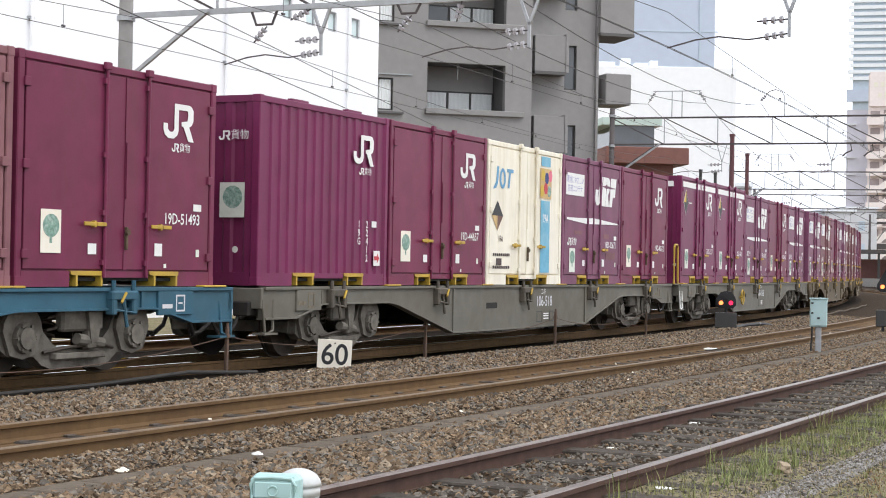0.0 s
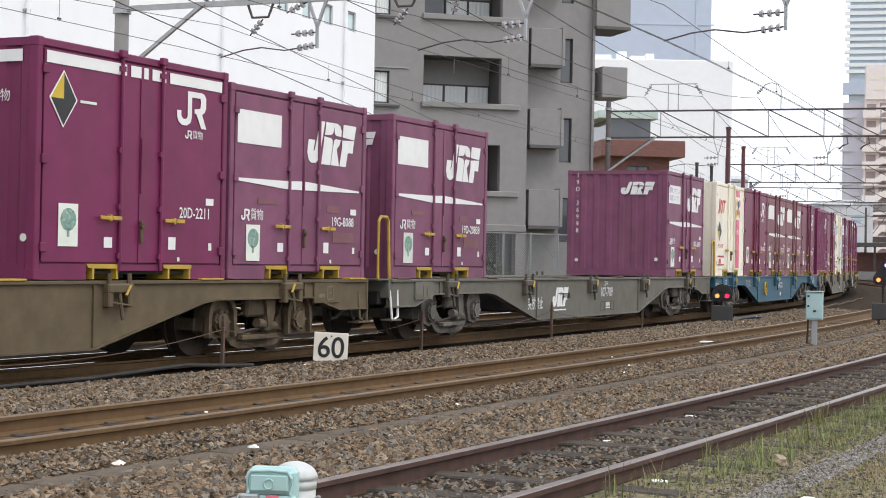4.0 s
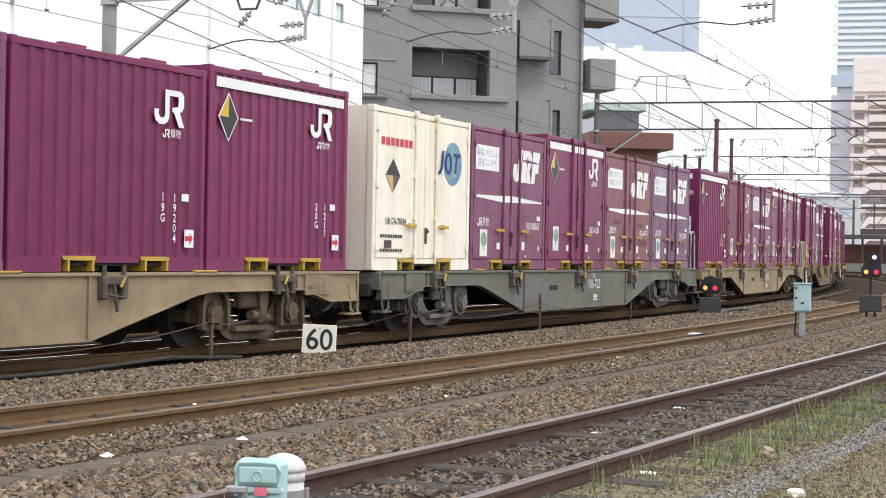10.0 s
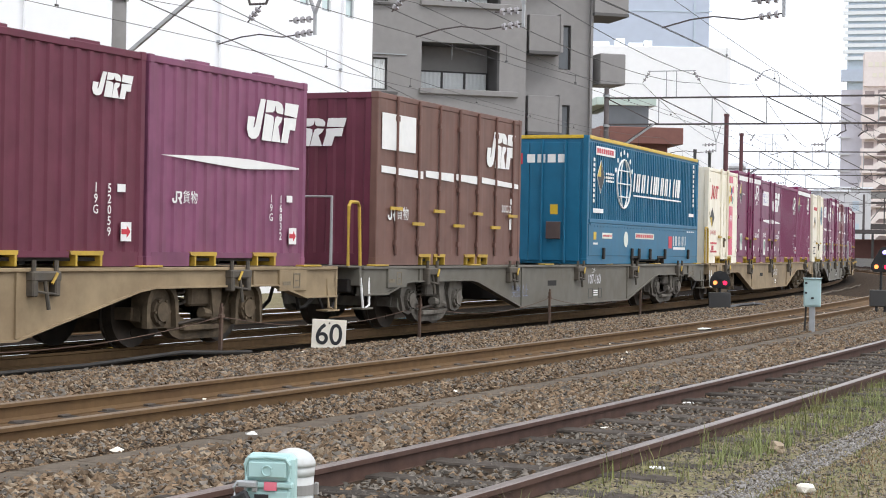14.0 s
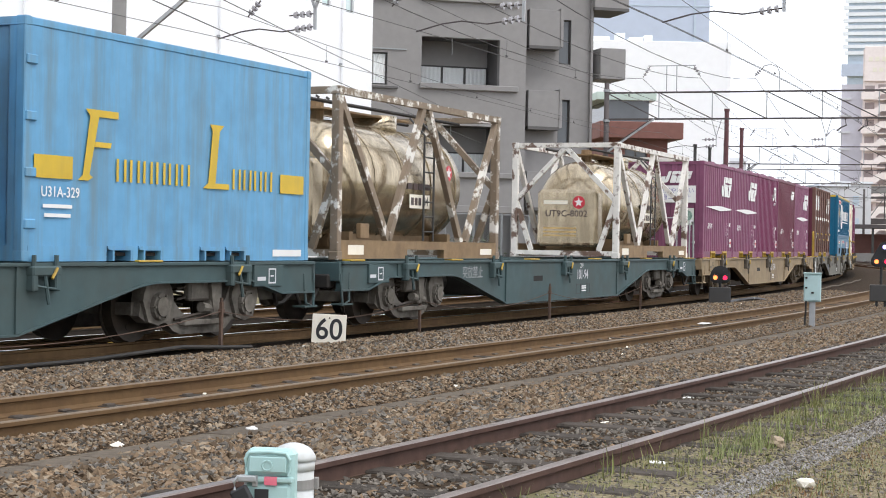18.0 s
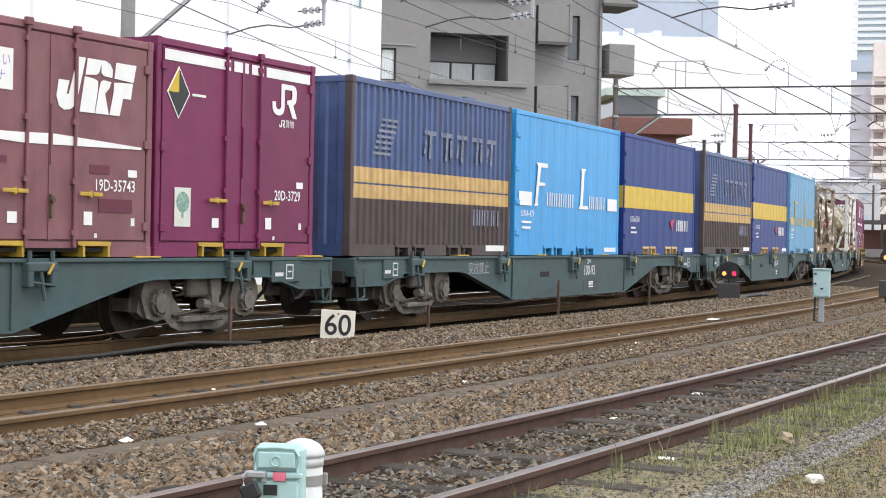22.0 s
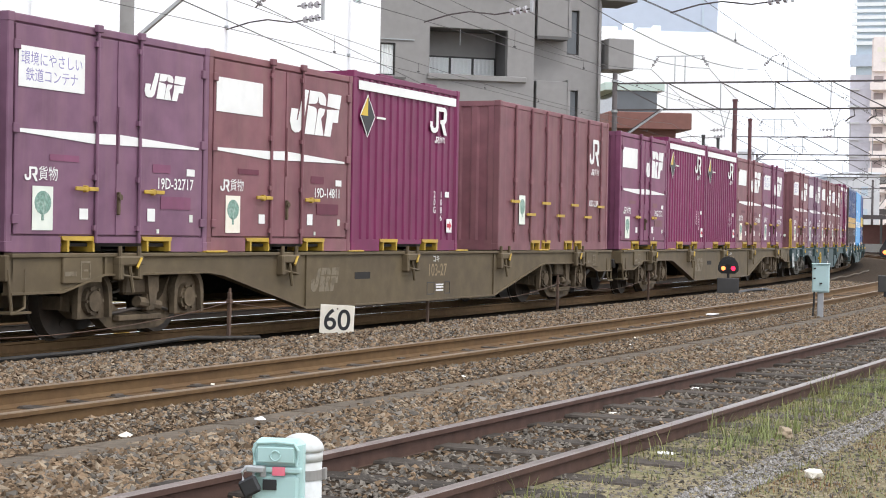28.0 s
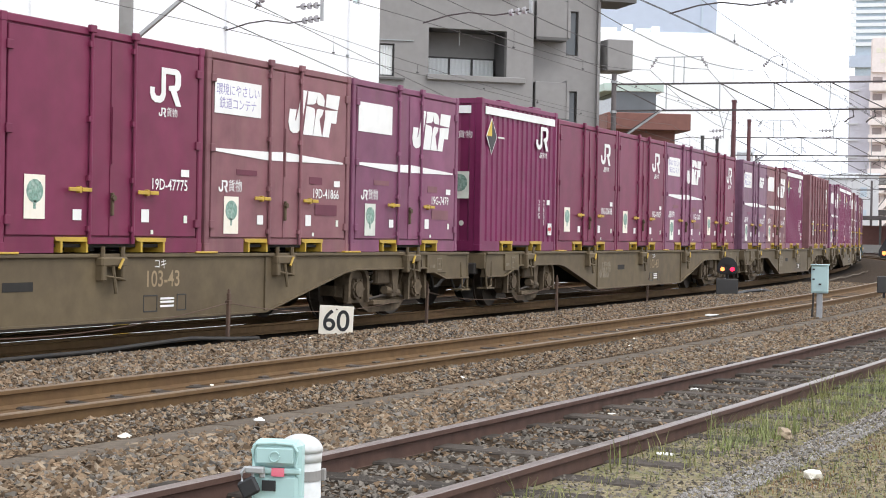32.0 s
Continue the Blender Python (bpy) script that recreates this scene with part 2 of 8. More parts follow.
    "dirt": mat("mossy_brown_dirt", (0.215, 0.180, 0.114), 0.95, 0, 0.5, 26, (0.115, 0.130, 0.050), 0.9, 2.2, 0.9, 50, spec=0.1),
    "trough": mat("dirty_concrete_trough", (0.125, 0.103, 0.080), 0.9, 0, 0.25, 14, (0.07, 0.055, 0.04), 0.8, 3.0, 0.4, 60, rnd=0.10, spec=0.15),
    "galv": mat("galvanised_steel", (0.42, 0.43, 0.44), 0.45, 0.6, 0.08, 6, (0.3, 0.3, 0.3), 0.4, 2, 0.03, 40),
    "poleconc": mat("grey_pole", (0.255, 0.245, 0.235), 0.8, 0, 0.08, 5, (0.2, 0.19, 0.18), 0.4, 0.7, 0.1, 40),
    "gantry": mat("dark_gantry_steel", (0.080, 0.068, 0.068), 0.75, 0.0, 0.15, 6, (0.14, 0.115, 0.105), 0.4, 2, 0.05, 40),
    "wire": mat("dark_copper_wire", (0.060, 0.055, 0.055), 0.6, 0.0, 0.1, 6, None, bump=0),
    "porcelain": mat("grey_porcelain", (0.38, 0.365, 0.38), 0.25, 0, 0.1, 6, None, bump=0.0),
    "redpole": mat("dark_red_pole", (0.12, 0.045, 0.05), 0.6, 0, 0.1, 6, None, bump=0.02),
    "brightwall": mat("bright_white_tile", (0.93, 0.93, 0.94), 0.7, 0, 0.02, 2, None, bump=0.0),
    "whitewall": mat("white_panel_wall", (0.92, 0.925, 0.94), 0.6, 0, 0.02, 2, (0.86, 0.865, 0.89), 0.4, 0.25, 0.02, 20),
    "greytile": mat("grey_tiled_wall", (0.275, 0.264, 0.258), 0.6, 0, 0.06, 3, (0.228, 0.218, 0.213), 0.5, 0.3, 0.1, 12),
    # darker wall grey: painted shade in recesses and soffits, plain on roof and sills
    "greydark": mat("dark_grey_roof_and_shade", (0.115, 0.110, 0.108), 0.7, 0, 0.06, 3, None, bump=0.05),
    "brownwall": mat("red_brown_wall", (0.22, 0.098, 0.08), 0.75, 0, 0.08, 3, (0.16, 0.075, 0.06), 0.5, 0.5, 0.1, 20),
    # far wall colours down to "haze" are paled to stand in for aerial haze
    "beigewall": mat("pale_pink_beige_wall", (0.88, 0.79, 0.76), 0.8, 0, 0.04, 2, (0.74, 0.64, 0.60), 0.4, 0.1, 0.0, 20),
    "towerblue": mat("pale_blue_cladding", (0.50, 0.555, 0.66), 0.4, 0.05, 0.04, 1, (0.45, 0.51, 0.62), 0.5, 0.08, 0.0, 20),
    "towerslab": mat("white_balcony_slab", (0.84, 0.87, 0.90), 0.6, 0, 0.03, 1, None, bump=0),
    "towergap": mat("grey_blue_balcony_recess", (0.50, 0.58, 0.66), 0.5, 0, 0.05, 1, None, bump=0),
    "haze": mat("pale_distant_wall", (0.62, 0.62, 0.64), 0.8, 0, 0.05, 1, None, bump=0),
    "glass": mat("dark_window_glass", (0.09, 0.10, 0.11), 0.08, 0, 0.1, 1, None, bump=0, spec=0.8),
    "mintglass": mat("pale_frosted_glass", (0.66, 0.78, 0.78), 0.15, 0, 0.04, 2, (0.56, 0.66, 0.68), 0.4, 3, 0.02),
    # curtain cloth made extra pale to paint in the glass's bright reflection
    "curtain": mat("pale_curtain_and_reflection", (0.82, 0.84, 0.84), 0.5, 0, 0.05, 20, None, bump=0.05),
    "frame": mat("dark_window_frame", (0.06, 0.058, 0.056), 0.5, 0.3, 0.05, 5, None, bump=0),
    "alu": mat("pale_window_frame", (0.36, 0.38, 0.39), 0.4, 0.4, 0.05, 5, None, bump=0),
    "mint": mat("pale_mint_plastic", (0.40, 0.585, 0.575), 0.45, 0, 0.03, 5, (0.34, 0.49, 0.47), 0.4, 6, 0.03, 60),
    "mintgrey": mat("pale_teal_cabinet_paint", (0.44, 0.60, 0.60), 0.5, 0, 0.03, 5, (0.36, 0.48, 0.46), 0.4, 4, 0.03, 60),
    "capwhite": mat("dirty_white_post", (0.56, 0.58, 0.585), 0.55, 0, 0.06, 8, (0.40, 0.38, 0.33), 0.6, 9, 0.05, 60),
    "board": mat("off_white_board", (0.86, 0.81, 0.70), 0.6, 0, 0.04, 6, (0.6, 0.48, 0.3), 0.35, 6, 0.03, 60),
    "rustpost": mat("rusty_post", (0.10, 0.062, 0.045), 0.85, 0, 0.2, 12, (0.16, 0.09, 0.05), 0.6, 8, 0.2, 60),
    "grass": mat("fresh_grass", (0.165, 0.180, 0.056), 0.7, 0, 0.25, 1.2, (0.250, 0.205, 0.095), 0.6, 1.2, 0, 20, island=0.4),
    "drygrass": mat("dry_grass", (0.23, 0.185, 0.09), 0.8, 0, 0.2, 1.2, (0.16, 0.10, 0.045), 0.5, 2, 0, 20, island=0.35),
    "freshgrass": mat("bright_fresh_grass", (0.195, 0.225, 0.080), 0.65, 0, 0.25, 1.2, (0.27, 0.27, 0.10), 0.5, 1.2, 0, 20, island=0.4),
    "redweed": mat("reddish_weed", (0.23, 0.125, 0.06), 0.8, 0, 0.25, 1.2, (0.16, 0.15, 0.06), 0.6, 2, 0, 20, island=0.4),
    "leaf": mat("hedge_leaf", (0.075, 0.095, 0.045), 0.6, 0, 0.2, 3, None, bump=0, island=0.4),
    "lamp_white": glow("lit_amber_lamp", (1.0, 0.24, 0.06), 2.4),
    "lamp_red": glow("lit_red_lamp", (1.0, 0.012, 0.055), 3.0),
    "lamp_violet": glow("lit_violet_lamp", (0.50, 0.42, 1.0), 2.4),
}

# ---------------------------------------------------------------- mesh helpers


def finish(name, bm, material, parent=None, label="", smooth=False):
    me = bpy.data.meshes.new(name)
    bm.normal_update()
    bm.to_mesh(me)
    bm.free()
    if smooth:
        me.shade_smooth()
    me.materials.append(M[material])
    ob = new(name, me)
    if parent is not None:
        ob.parent = parent
    if label:
        tagged(ob, label)
    return ob


part = finish


def again(name, me, parent, m=None):
    ob = new(name, me)
    ob.parent = parent
    if m is not None:
        ob.matrix_basis = m
    return ob


def box(bm, x0, x1, y0, y1, z0, z1, bevel=0.0):
    vs = [bm.verts.new(v) for v in ((x0, y0, z0), (x1, y0, z0), (x1, y1, z0), (x0, y1, z0), (x0, y0, z1), (x1, y0, z1), (x1, y1, z1), (x0, y1, z1))]
    fs = [bm.faces.new([vs[i] for i in q]) for q in ((3, 2, 1, 0), (4, 5, 6, 7), (0, 1, 5, 4), (1, 2, 6, 5), (2, 3, 7, 6), (3, 0, 4, 7))]
    if bevel:
        es = list({e for f in fs for e in f.edges})
        bmesh.ops.bevel(bm, geom=es, offset=bevel, segments=1, affect="EDGES")
    return bm


def cyl(bm, a, b, r, n=12, r2=None):
    """A round bar from a to b."""
    a, b = Vector(a), Vector(b)
    q = (b - a).to_track_quat("Z", "Y").to_matrix()
    r2 = r if r2 is None else r2
    lo = [bm.verts.new(a + q @ Vector((r * math.cos(i * 2 * math.pi / n), r * math.sin(i * 2 * math.pi / n), 0))) for i in range(n)]
    hi = [bm.verts.new(b + q @ Vector((r2 * math.cos(i * 2 * math.pi / n), r2 * math.sin(i * 2 * math.pi / n), 0))) for i in range(n)]
    for i in range(n):
        bm.faces.new((lo[i], lo[(i + 1) % n], hi[(i + 1) % n], hi[i]))
    bm.faces.new(lo[::-1])
    bm.faces.new(hi)
    return bm


def beam(bm, a, b, w, h):
    """A rectangular bar from a to b, w wide and h high."""
    a, b = Vector(a), Vector(b)
    d = (b - a).normalized()
    side = d.cross(Vector((0, 0, 1)))
    side = Vector((1, 0, 0)) if side.length < 1e-4 else side.normalized()
    up = side.cross(d)
    c = [side * (w / 2 * i) + up * (h / 2 * j) for i, j in ((-1, -1), (1, -1), (1, 1), (-1, 1))]
    lo, hi = [bm.verts.new(a + v) for v in c], [bm.verts.new(b + v) for v in c]
    for i in range(4):
        bm.faces.new((lo[i], lo[(i + 1) % 4], hi[(i + 1) % 4], hi[i]))
    bm.faces.new(lo[::-1])
    bm.faces.new(hi)
    return bm


def tube(bm, pts, r, n=6):
    """A round hose, wire or bent bar along the points."""
    pts = [Vector(p) for p in pts]
    rings = []
    for i, p in enumerate(pts):
        d = (pts[min(i + 1, len(pts) - 1)] - pts[max(i - 1, 0)]).normalized()
        q = d.to_track_quat("Z", "Y").to_matrix()
        rings.append([bm.verts.new(p + q @ Vector((r * math.cos(k * 2 * math.pi / n), r * math.sin(k * 2 * math.pi / n), 0))) for k in range(n)])
    for a, b in zip(rings, rings[1:]):
        for k in range(n):
            bm.faces.new((a[k], a[(k + 1) % n], b[(k + 1) % n], b[k]))
    bm.faces.new(rings[0][::-1])
    bm.faces.new(rings[-1])
    return bm


def prism_xz(bm, outline, y0, y1):
    """A plate with the outline (x, z), from y0 to y1."""
    a = [bm.verts.new((x, y0, z)) for x, z in outline]
    b = [bm.verts.new((x, y1, z)) for x, z in outline]
    n = len(outline)
    bm.faces.new(a)
    bm.faces.new(b[::-1])
    for i in range(n):
        bm.faces.new((a[(i + 1) % n], a[i], b[i], b[(i + 1) % n]))
    return bm


def BM():
    return bmesh.new()


def empty(name):
    ob = new(name)
    ob.empty_display_size = 0.2
    return ob


LETTERING = {}


def lettering(words, size, line=1.1):
    """A flat mesh of the words, in the built-in font, centred."""
    key = (words, size, line)
    if key not in LETTERING:
        c = bpy.data.curves.new("lettering", "FONT")
        c.body, c.size, c.align_x, c.align_y, c.space_line = words, size, "CENTER", "CENTER", line
        c.resolution_u = 5 if size > 0.25 else 2
        c.offset = 0.011 * size if words.isascii() else 0.0
        ob = bpy.data.objects.new("lettering", c)
        me = bpy.data.meshes.new_from_object(ob)
        bpy.data.objects.remove(ob)
        LETTERING[key] = me
    return LETTERING[key]


def words_on(name, words, size, material, parent, x, y, z, face="side", squeeze=1.0, label="", line=1.1):
    """Lettering on the near side (facing -y) or on the rear end (facing -x)."""
    me = lettering(words, size, line).copy()
    me.materials.clear()
    me.materials.append(M[material])
    ob = new(name, me)
    ob.parent = parent
    r = Euler((radians(90), 0, 0 if face == "side" else radians(-90))).to_matrix().to_4x4()
    ob.matrix_basis = Matrix.Translation((x, y, z)) @ r @ Matrix.Diagonal((squeeze, 1, 1, 1))
    if label:
        tagged(ob, label)
    return ob


def flat(bm, outline, y, face="side"):
    """A thin painted plate: outline (x, z) on the near side at depth y, or on the rear end at depth y."""
    if face == "side":
        return prism_xz(bm, outline, y - 0.003, y)
    n = len(outline)
    a = [bm.verts.new((y - 0.003, -u, z)) for u, z in outline]
    b = [bm.verts.new((y, -u, z)) for u, z in outline]
    bm.faces.new(a)
    bm.faces.new(b[::-1])
    for i in range(n):
        bm.faces.new((a[(i + 1) % n], a[i], b[i], b[(i + 1) % n]))
    return bm


def rect(x0, x1, z0, z1):
    return [(x0, z0), (x1, z0), (x1, z1), (x0, z1)]


def disc(cx, cz, rx, rz=None, n=20):
    rz = rx if rz is None else rz
    return [(cx + rx * math.cos(i * 2 * math.pi / n), cz + rz * math.sin(i * 2 * math.pi / n)) for i in range(n)]


# ---------------------------------------------------------------- plan of the line
# s runs along the line, off is the distance away from the camera's side, measured from the train's near side
LINE_Y, RADIUS, ARC = 11.896, 400.0, 140.0


def heading(s):
    return min(max(s, 0.0), ARC) / RADIUS


def on_line(s, off=0.0, z=0.0):
    a = heading(s)
    cx, cy = 0.0, LINE_Y + RADIUS
    r = RADIUS - off
    x, y = cx + r * math.sin(a), cy - r * math.cos(a)
    over = s if s < 0 else max(s - ARC, 0.0)
    return Vector((x + over * math.cos(a), y + over * math.sin(a), z))


def line_pose(s, off, z=0.0):
    return Matrix.Translation(on_line(s, off, z)) @ Matrix.Rotation(heading(s), 4, "Z")

# ---------------------------------------------------------------- ground
BED = [(-1500, -0.10), (-60, -0.10), (-14, -0.10), (-10.2, -0.08), (-9.3, -0.06), (-8.8, -0.050), (-8.62, -0.045), (-8.45, -0.042), (-8.3, -0.042), (-8.2, -0.045), (-7.7, -0.045), (-7.2, -0.05), (-6.9, -0.055),
       (-6.4, -0.09), (-5.6, -0.12), (-5.25, -0.135), (-4.75, -0.13), (-4.35, -0.115), (-4.1, -0.11), (-3.98, -0.15), (-2.96, -0.15), (-2.5, -0.12), (-1.6, -0.09), (-0.8, -0.10), (-0.1, -0.15),
       (0.3, -0.19), (1.9, -0.2), (2.6, -0.2), (3.4, -0.2), (4.4, -0.18), (5.7, -0.18), (6.6, -0.15), (9, -0.1), (40, -0.1), (385, -0.1)]


def bed_z(off):
    for (a, za), (b, zb) in zip(BED, BED[1:]):
        if a <= off <= b:
            return za + (zb - za) * (off - a) / (b - a)
    return -0.1


def build_ground():
    bm = BM()
    ss = [-1500, -600, -200, -60] + [-30 + 3 * i for i in range(70)] + [200, 260, 400, 800, 1600]
    rows = []
    for s in ss:
        rows.append([bm.verts.new(on_line(s, o, z + (0.003 * math.sin(s * 1.7 + o * 3.1) if -14 < o < 3 else 0))) for o, z in BED])
    for a, b in zip(rows, rows[1:]):
        for i in range(len(BED) - 1):
            f = bm.faces.new((a[i], b[i], b[i + 1], a[i + 1]))
            o = (BED[i][0] + BED[i + 1][0]) / 2
            # index 2 lies under and behind the train, with shade in its colour
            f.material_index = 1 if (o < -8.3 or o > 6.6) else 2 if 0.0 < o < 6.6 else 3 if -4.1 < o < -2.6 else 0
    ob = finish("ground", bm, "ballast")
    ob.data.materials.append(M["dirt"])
    ob.data.materials.append(M["shadedbed"])
    ob.data.materials.append(M["railbed"])
    tagged(ob, "brown ballast bed running into grey-brown weedy dirt", "ground", kind="structure")
    bm = BM()
    box(bm, -1500, 2500, -1500, 2500, -1.2, -0.9)
    tagged(finish("far_ground", bm, "dirt"), "flat dull earth of the far city ground", "ground", kind="structure")


build_ground()


def stones(name, n, s0, s1, o0, o1, size, material, label, seed, lift=0.0, near=1.6):
    """Loose stones as one sheet of many small angular lumps, denser towards the near end."""
    rng = np.random.default_rng(seed)
    s = s0 + (s1 - s0) * rng.random(n) ** near
    o = o0 + (o1 - o0) * rng.random(n)
    a = s / RADIUS
    r = RADIUS - o
    z = np.interp(o, [b[0] for b in BED], [b[1] for b in BED]) + lift
    cen = np.stack([r * np.sin(a), LINE_Y + RADIUS - r * np.cos(a), z + size * 0.18 * rng.random(n)], 1)
    octa = np.array([[1, 0, 0], [-1, 0, 0], [0, 1, 0], [0, -1, 0], [0, 0, 1], [0, 0, -1]], float)
    v = octa[None] * (0.6 + 0.5 * rng.random((n, 6, 1))) + 0.55 * (rng.random((n, 6, 3)) - 0.5)
    sc = size * (0.4 + 0.6 * rng.random((n, 1, 1)) ** 1.5) * np.stack([0.55 + 0.4 * rng.random(n), 0.42 + 0.35 * rng.random(n), 0.34 + 0.3 * rng.random(n)], 1)[:, None, :]
    v = v * sc
    th, ph = rng.random(n) * 6.283, (rng.random(n) - 0.5) * 1.8
    c, d = np.cos(ph)[:, None], np.sin(ph)[:, None]
    x, y, zz = v[..., 0], v[..., 1] * c - v[..., 2] * d, v[..., 1] * d + v[..., 2] * c
    c, d = np.cos(th)[:, None], np.sin(th)[:, None]
    v = np.stack([x * c - y * d, x * d + y * c, zz], 2) + cen[:, None, :]
    tri = np.array([[0, 2, 4], [2, 1, 4], [1, 3, 4], [3, 0, 4], [2, 0, 5], [1, 2, 5], [3, 1, 5], [0, 3, 5]])
    f = (tri[None] + 6 * np.arange(n)[:, None, None]).reshape(-1, 3)
    me = bpy.data.meshes.new(name)
    me.from_pydata(v.reshape(-1, 3).tolist(), [], f.tolist())
    me.materials.append(M[material])
    ob = new(name, me)
    tagged(ob, label, "ballast", kind="stuff")


for k, (mix, look_of, share) in enumerate((("stone", "loose brown", 1.0), ("stonegrey", "loose grey-brown", 0.45), ("stonetan", "pale tan", 0.30))):
    stones("ballast_stones", int(26000 * share), 9.3, 55, -2.85, -0.15, 0.072, mix, look_of + " ballast stones between two tracks", 10 + k)
    stones("ballast_stones", int(26000 * share), 5.3, 50, -6.9, -5.16, 0.070, mix, look_of + " ballast stones beside the siding", 20 + k)
    stones("ballast_stones", int(9000 * share), 6.5, 50, -4.84, -4.08, 0.056, mix, look_of + " ballast stones along the running rail", 30 + k)
stones("ballast_stones", 9000, 4.5, 40, -8.2, -7.2, 0.048, "stonegrey", "grey ballast stones between the siding rails", 3)
stones("ballast_stones", 3000, 4.5, 40, -8.2, -7.2, 0.05, "stone", "brown ballast stones between the siding rails", 8)
stones("ballast_stones", 4000, 4.5, 34, -9.2, -8.3, 0.04, "stonegrey", "sparse grey stones along the siding's weedy edge", 5)
stones("gravel", 9000, 4.5, 26, -9.28, -9.02, 0.027, "pathstone", "fine grey gravel trodden along the path", 17)
stones("gravel", 14000, 5, 24, -10.8, -8.35, 0.026, "stonegrey", "fine grey-brown gravel in the weedy verge", 19)
stones("gravel", 5000, 4.5, 26, -11, -8.4, 0.026, "stonetan", "scattered pale gravel in the weedy verge", 18)
stones("gravel", 9000, 5, 40, -13, -8.4, 0.034, "stonegrey", "scattered grey gravel in the weedy verge", 6)
stones("gravel", 4000, 6, 40, -5.2, -4.8, 0.04, "stone", "scattered stones lying on the concrete trough", 9)
stones("pale_stones", 55, 7, 45, -7, -0.3, 0.06, "board", "a few pale stones and scraps on the brown ballast", 7)

# ---------------------------------------------------------------- tracks


def sweep(bm, outline, s0, s1, step, off, z):
    """Extrude a closed outline (across, up) along the line."""
    n = max(2, int((s1 - s0) / step) + 1)
    rows = []
    for i in range(n):
        s = s0 + (s1 - s0) * i / (n - 1)
        rows.append([bm.verts.new(on_line(s, off + o, z + h)) for o, h in outline])
    k = len(outline)
    for a, b in zip(rows, rows[1:]):
        for i in range(k):
            bm.faces.new((a[i], b[i], b[(i + 1) % k], a[(i + 1) % k]))
    bm.faces.new(rows[0])
    bm.faces.new(rows[-1][::-1])
    return bm


RAIL = [(-0.061, -0.153), (0.061, -0.153), (0.061, -0.142), (0.010, -0.118), (0.008, -0.042), (0.0325, -0.032), (0.0325, -0.004), (-0.0325, -0.004), (-0.0325, -0.032),
        (-0.008, -0.042), (-0.010, -0.118), (-0.061, -0.142)]
HEAD = [(-0.0315, -0.004), (0.0315, -0.004), (0.026, 0.003), (-0.026, 0.003)]


def sleeper_mesh(w, l, h):
    bm = BM()
    box(bm, -w / 2, w / 2, -l / 2, l / 2, -h, 0, 0.012)
    me = bpy.data.meshes.new("sleeper")
    bm.to_mesh(me)
    bm.free()
    me.materials.append(M["sleeper"])
    return me


def clip_mesh():
    bm = BM()
    for e in (-1, 1):
        box(bm, -0.065, 0.065, e * 0.075 - 0.03, e * 0.075 + 0.03, 0.0, 0.022, 0.010)
    me = bpy.data.meshes.new("rail_clip")
    bm.to_mesh(me)
    bm.free()
    me.materials.append(M["wheel"])
    return me


SLEEPER, CLIP = sleeper_mesh(0.22, 2.1, 0.14), clip_mesh()


def track(label, off, z, s0, s1, head, sleepers, spacing, lift=0.02, web="rail"):
    t = tagged(empty("railway_track"), label, "track", kind="structure")
    for g in (-0.5335 - 0.0325, 0.5335 + 0.0325):
        r = part("rail", sweep(BM(), RAIL, s0, s1, 2.5, off + g, z), web, t)
        part("rail_head", sweep(BM(), HEAD, s0, s1, 2.5, off + g, z), head, r)
    s = sleepers[0]
    rng = random.Random(int(off * 10))
    while s < sleepers[1]:
        m = line_pose(s + rng.uniform(-0.04, 0.04), off, z - 0.165 + lift + rng.uniform(-0.01, 0.006)) @ Matrix.Rotation(rng.uniform(-0.03, 0.03), 4, "Z")
        again("sleeper", SLEEPER, t, m)
        if sleepers[2] and s < 38:
            for g in (-0.566, 0.566):
                again("rail_clip", CLIP, t, line_pose(s, off + g, z - 0.155))
        s += spacing
    return t


TRAIN_OFF = 1.225
track("main line track with polished rail heads under the train", TRAIN_OFF, 0.0, -60, 260, "railshine", (8, 44, False), 0.6, -0.05)
track("rust-brown running track on brown ballast", -3.47, 0.0, -60, 260, "railhead", (6, 48, True), 0.58)
track("old rusty siding with half-buried timber sleepers", -7.70, 0.07, -60, 260, "sidehead", (4, 42, False), 0.72, 0.066, "siderail")
track("main line track behind the train", 5.0, 0.0, -60, 260, "railshine", (14, 26, False), 0.6, -0.03)


def build_trough():
    bm = BM()
    box(bm, -0.248, 0.248, -0.15, 0.15, -0.08, 0.0, 0.010)
    me = bpy.data.meshes.new("trough_lid")
    bm.to_mesh(me)
    bm.free()
    me.materials.append(M["trough"])
    t = tagged(empty("cable_trough"), "grey concrete cable trough lids sunk in the ballast", "cable trough", kind="structure")
    rng = random.Random(5)
    s = 5.0
    while s < 46:
        again("trough_lid", me, t, line_pose(s, -5.12 + rng.uniform(-0.012, 0.012), -0.112 + rng.uniform(-0.004, 0.004)) @ Matrix.Rotation(rng.uniform(-0.008, 0.008), 4, "Z"))
        s += 0.5


build_trough()


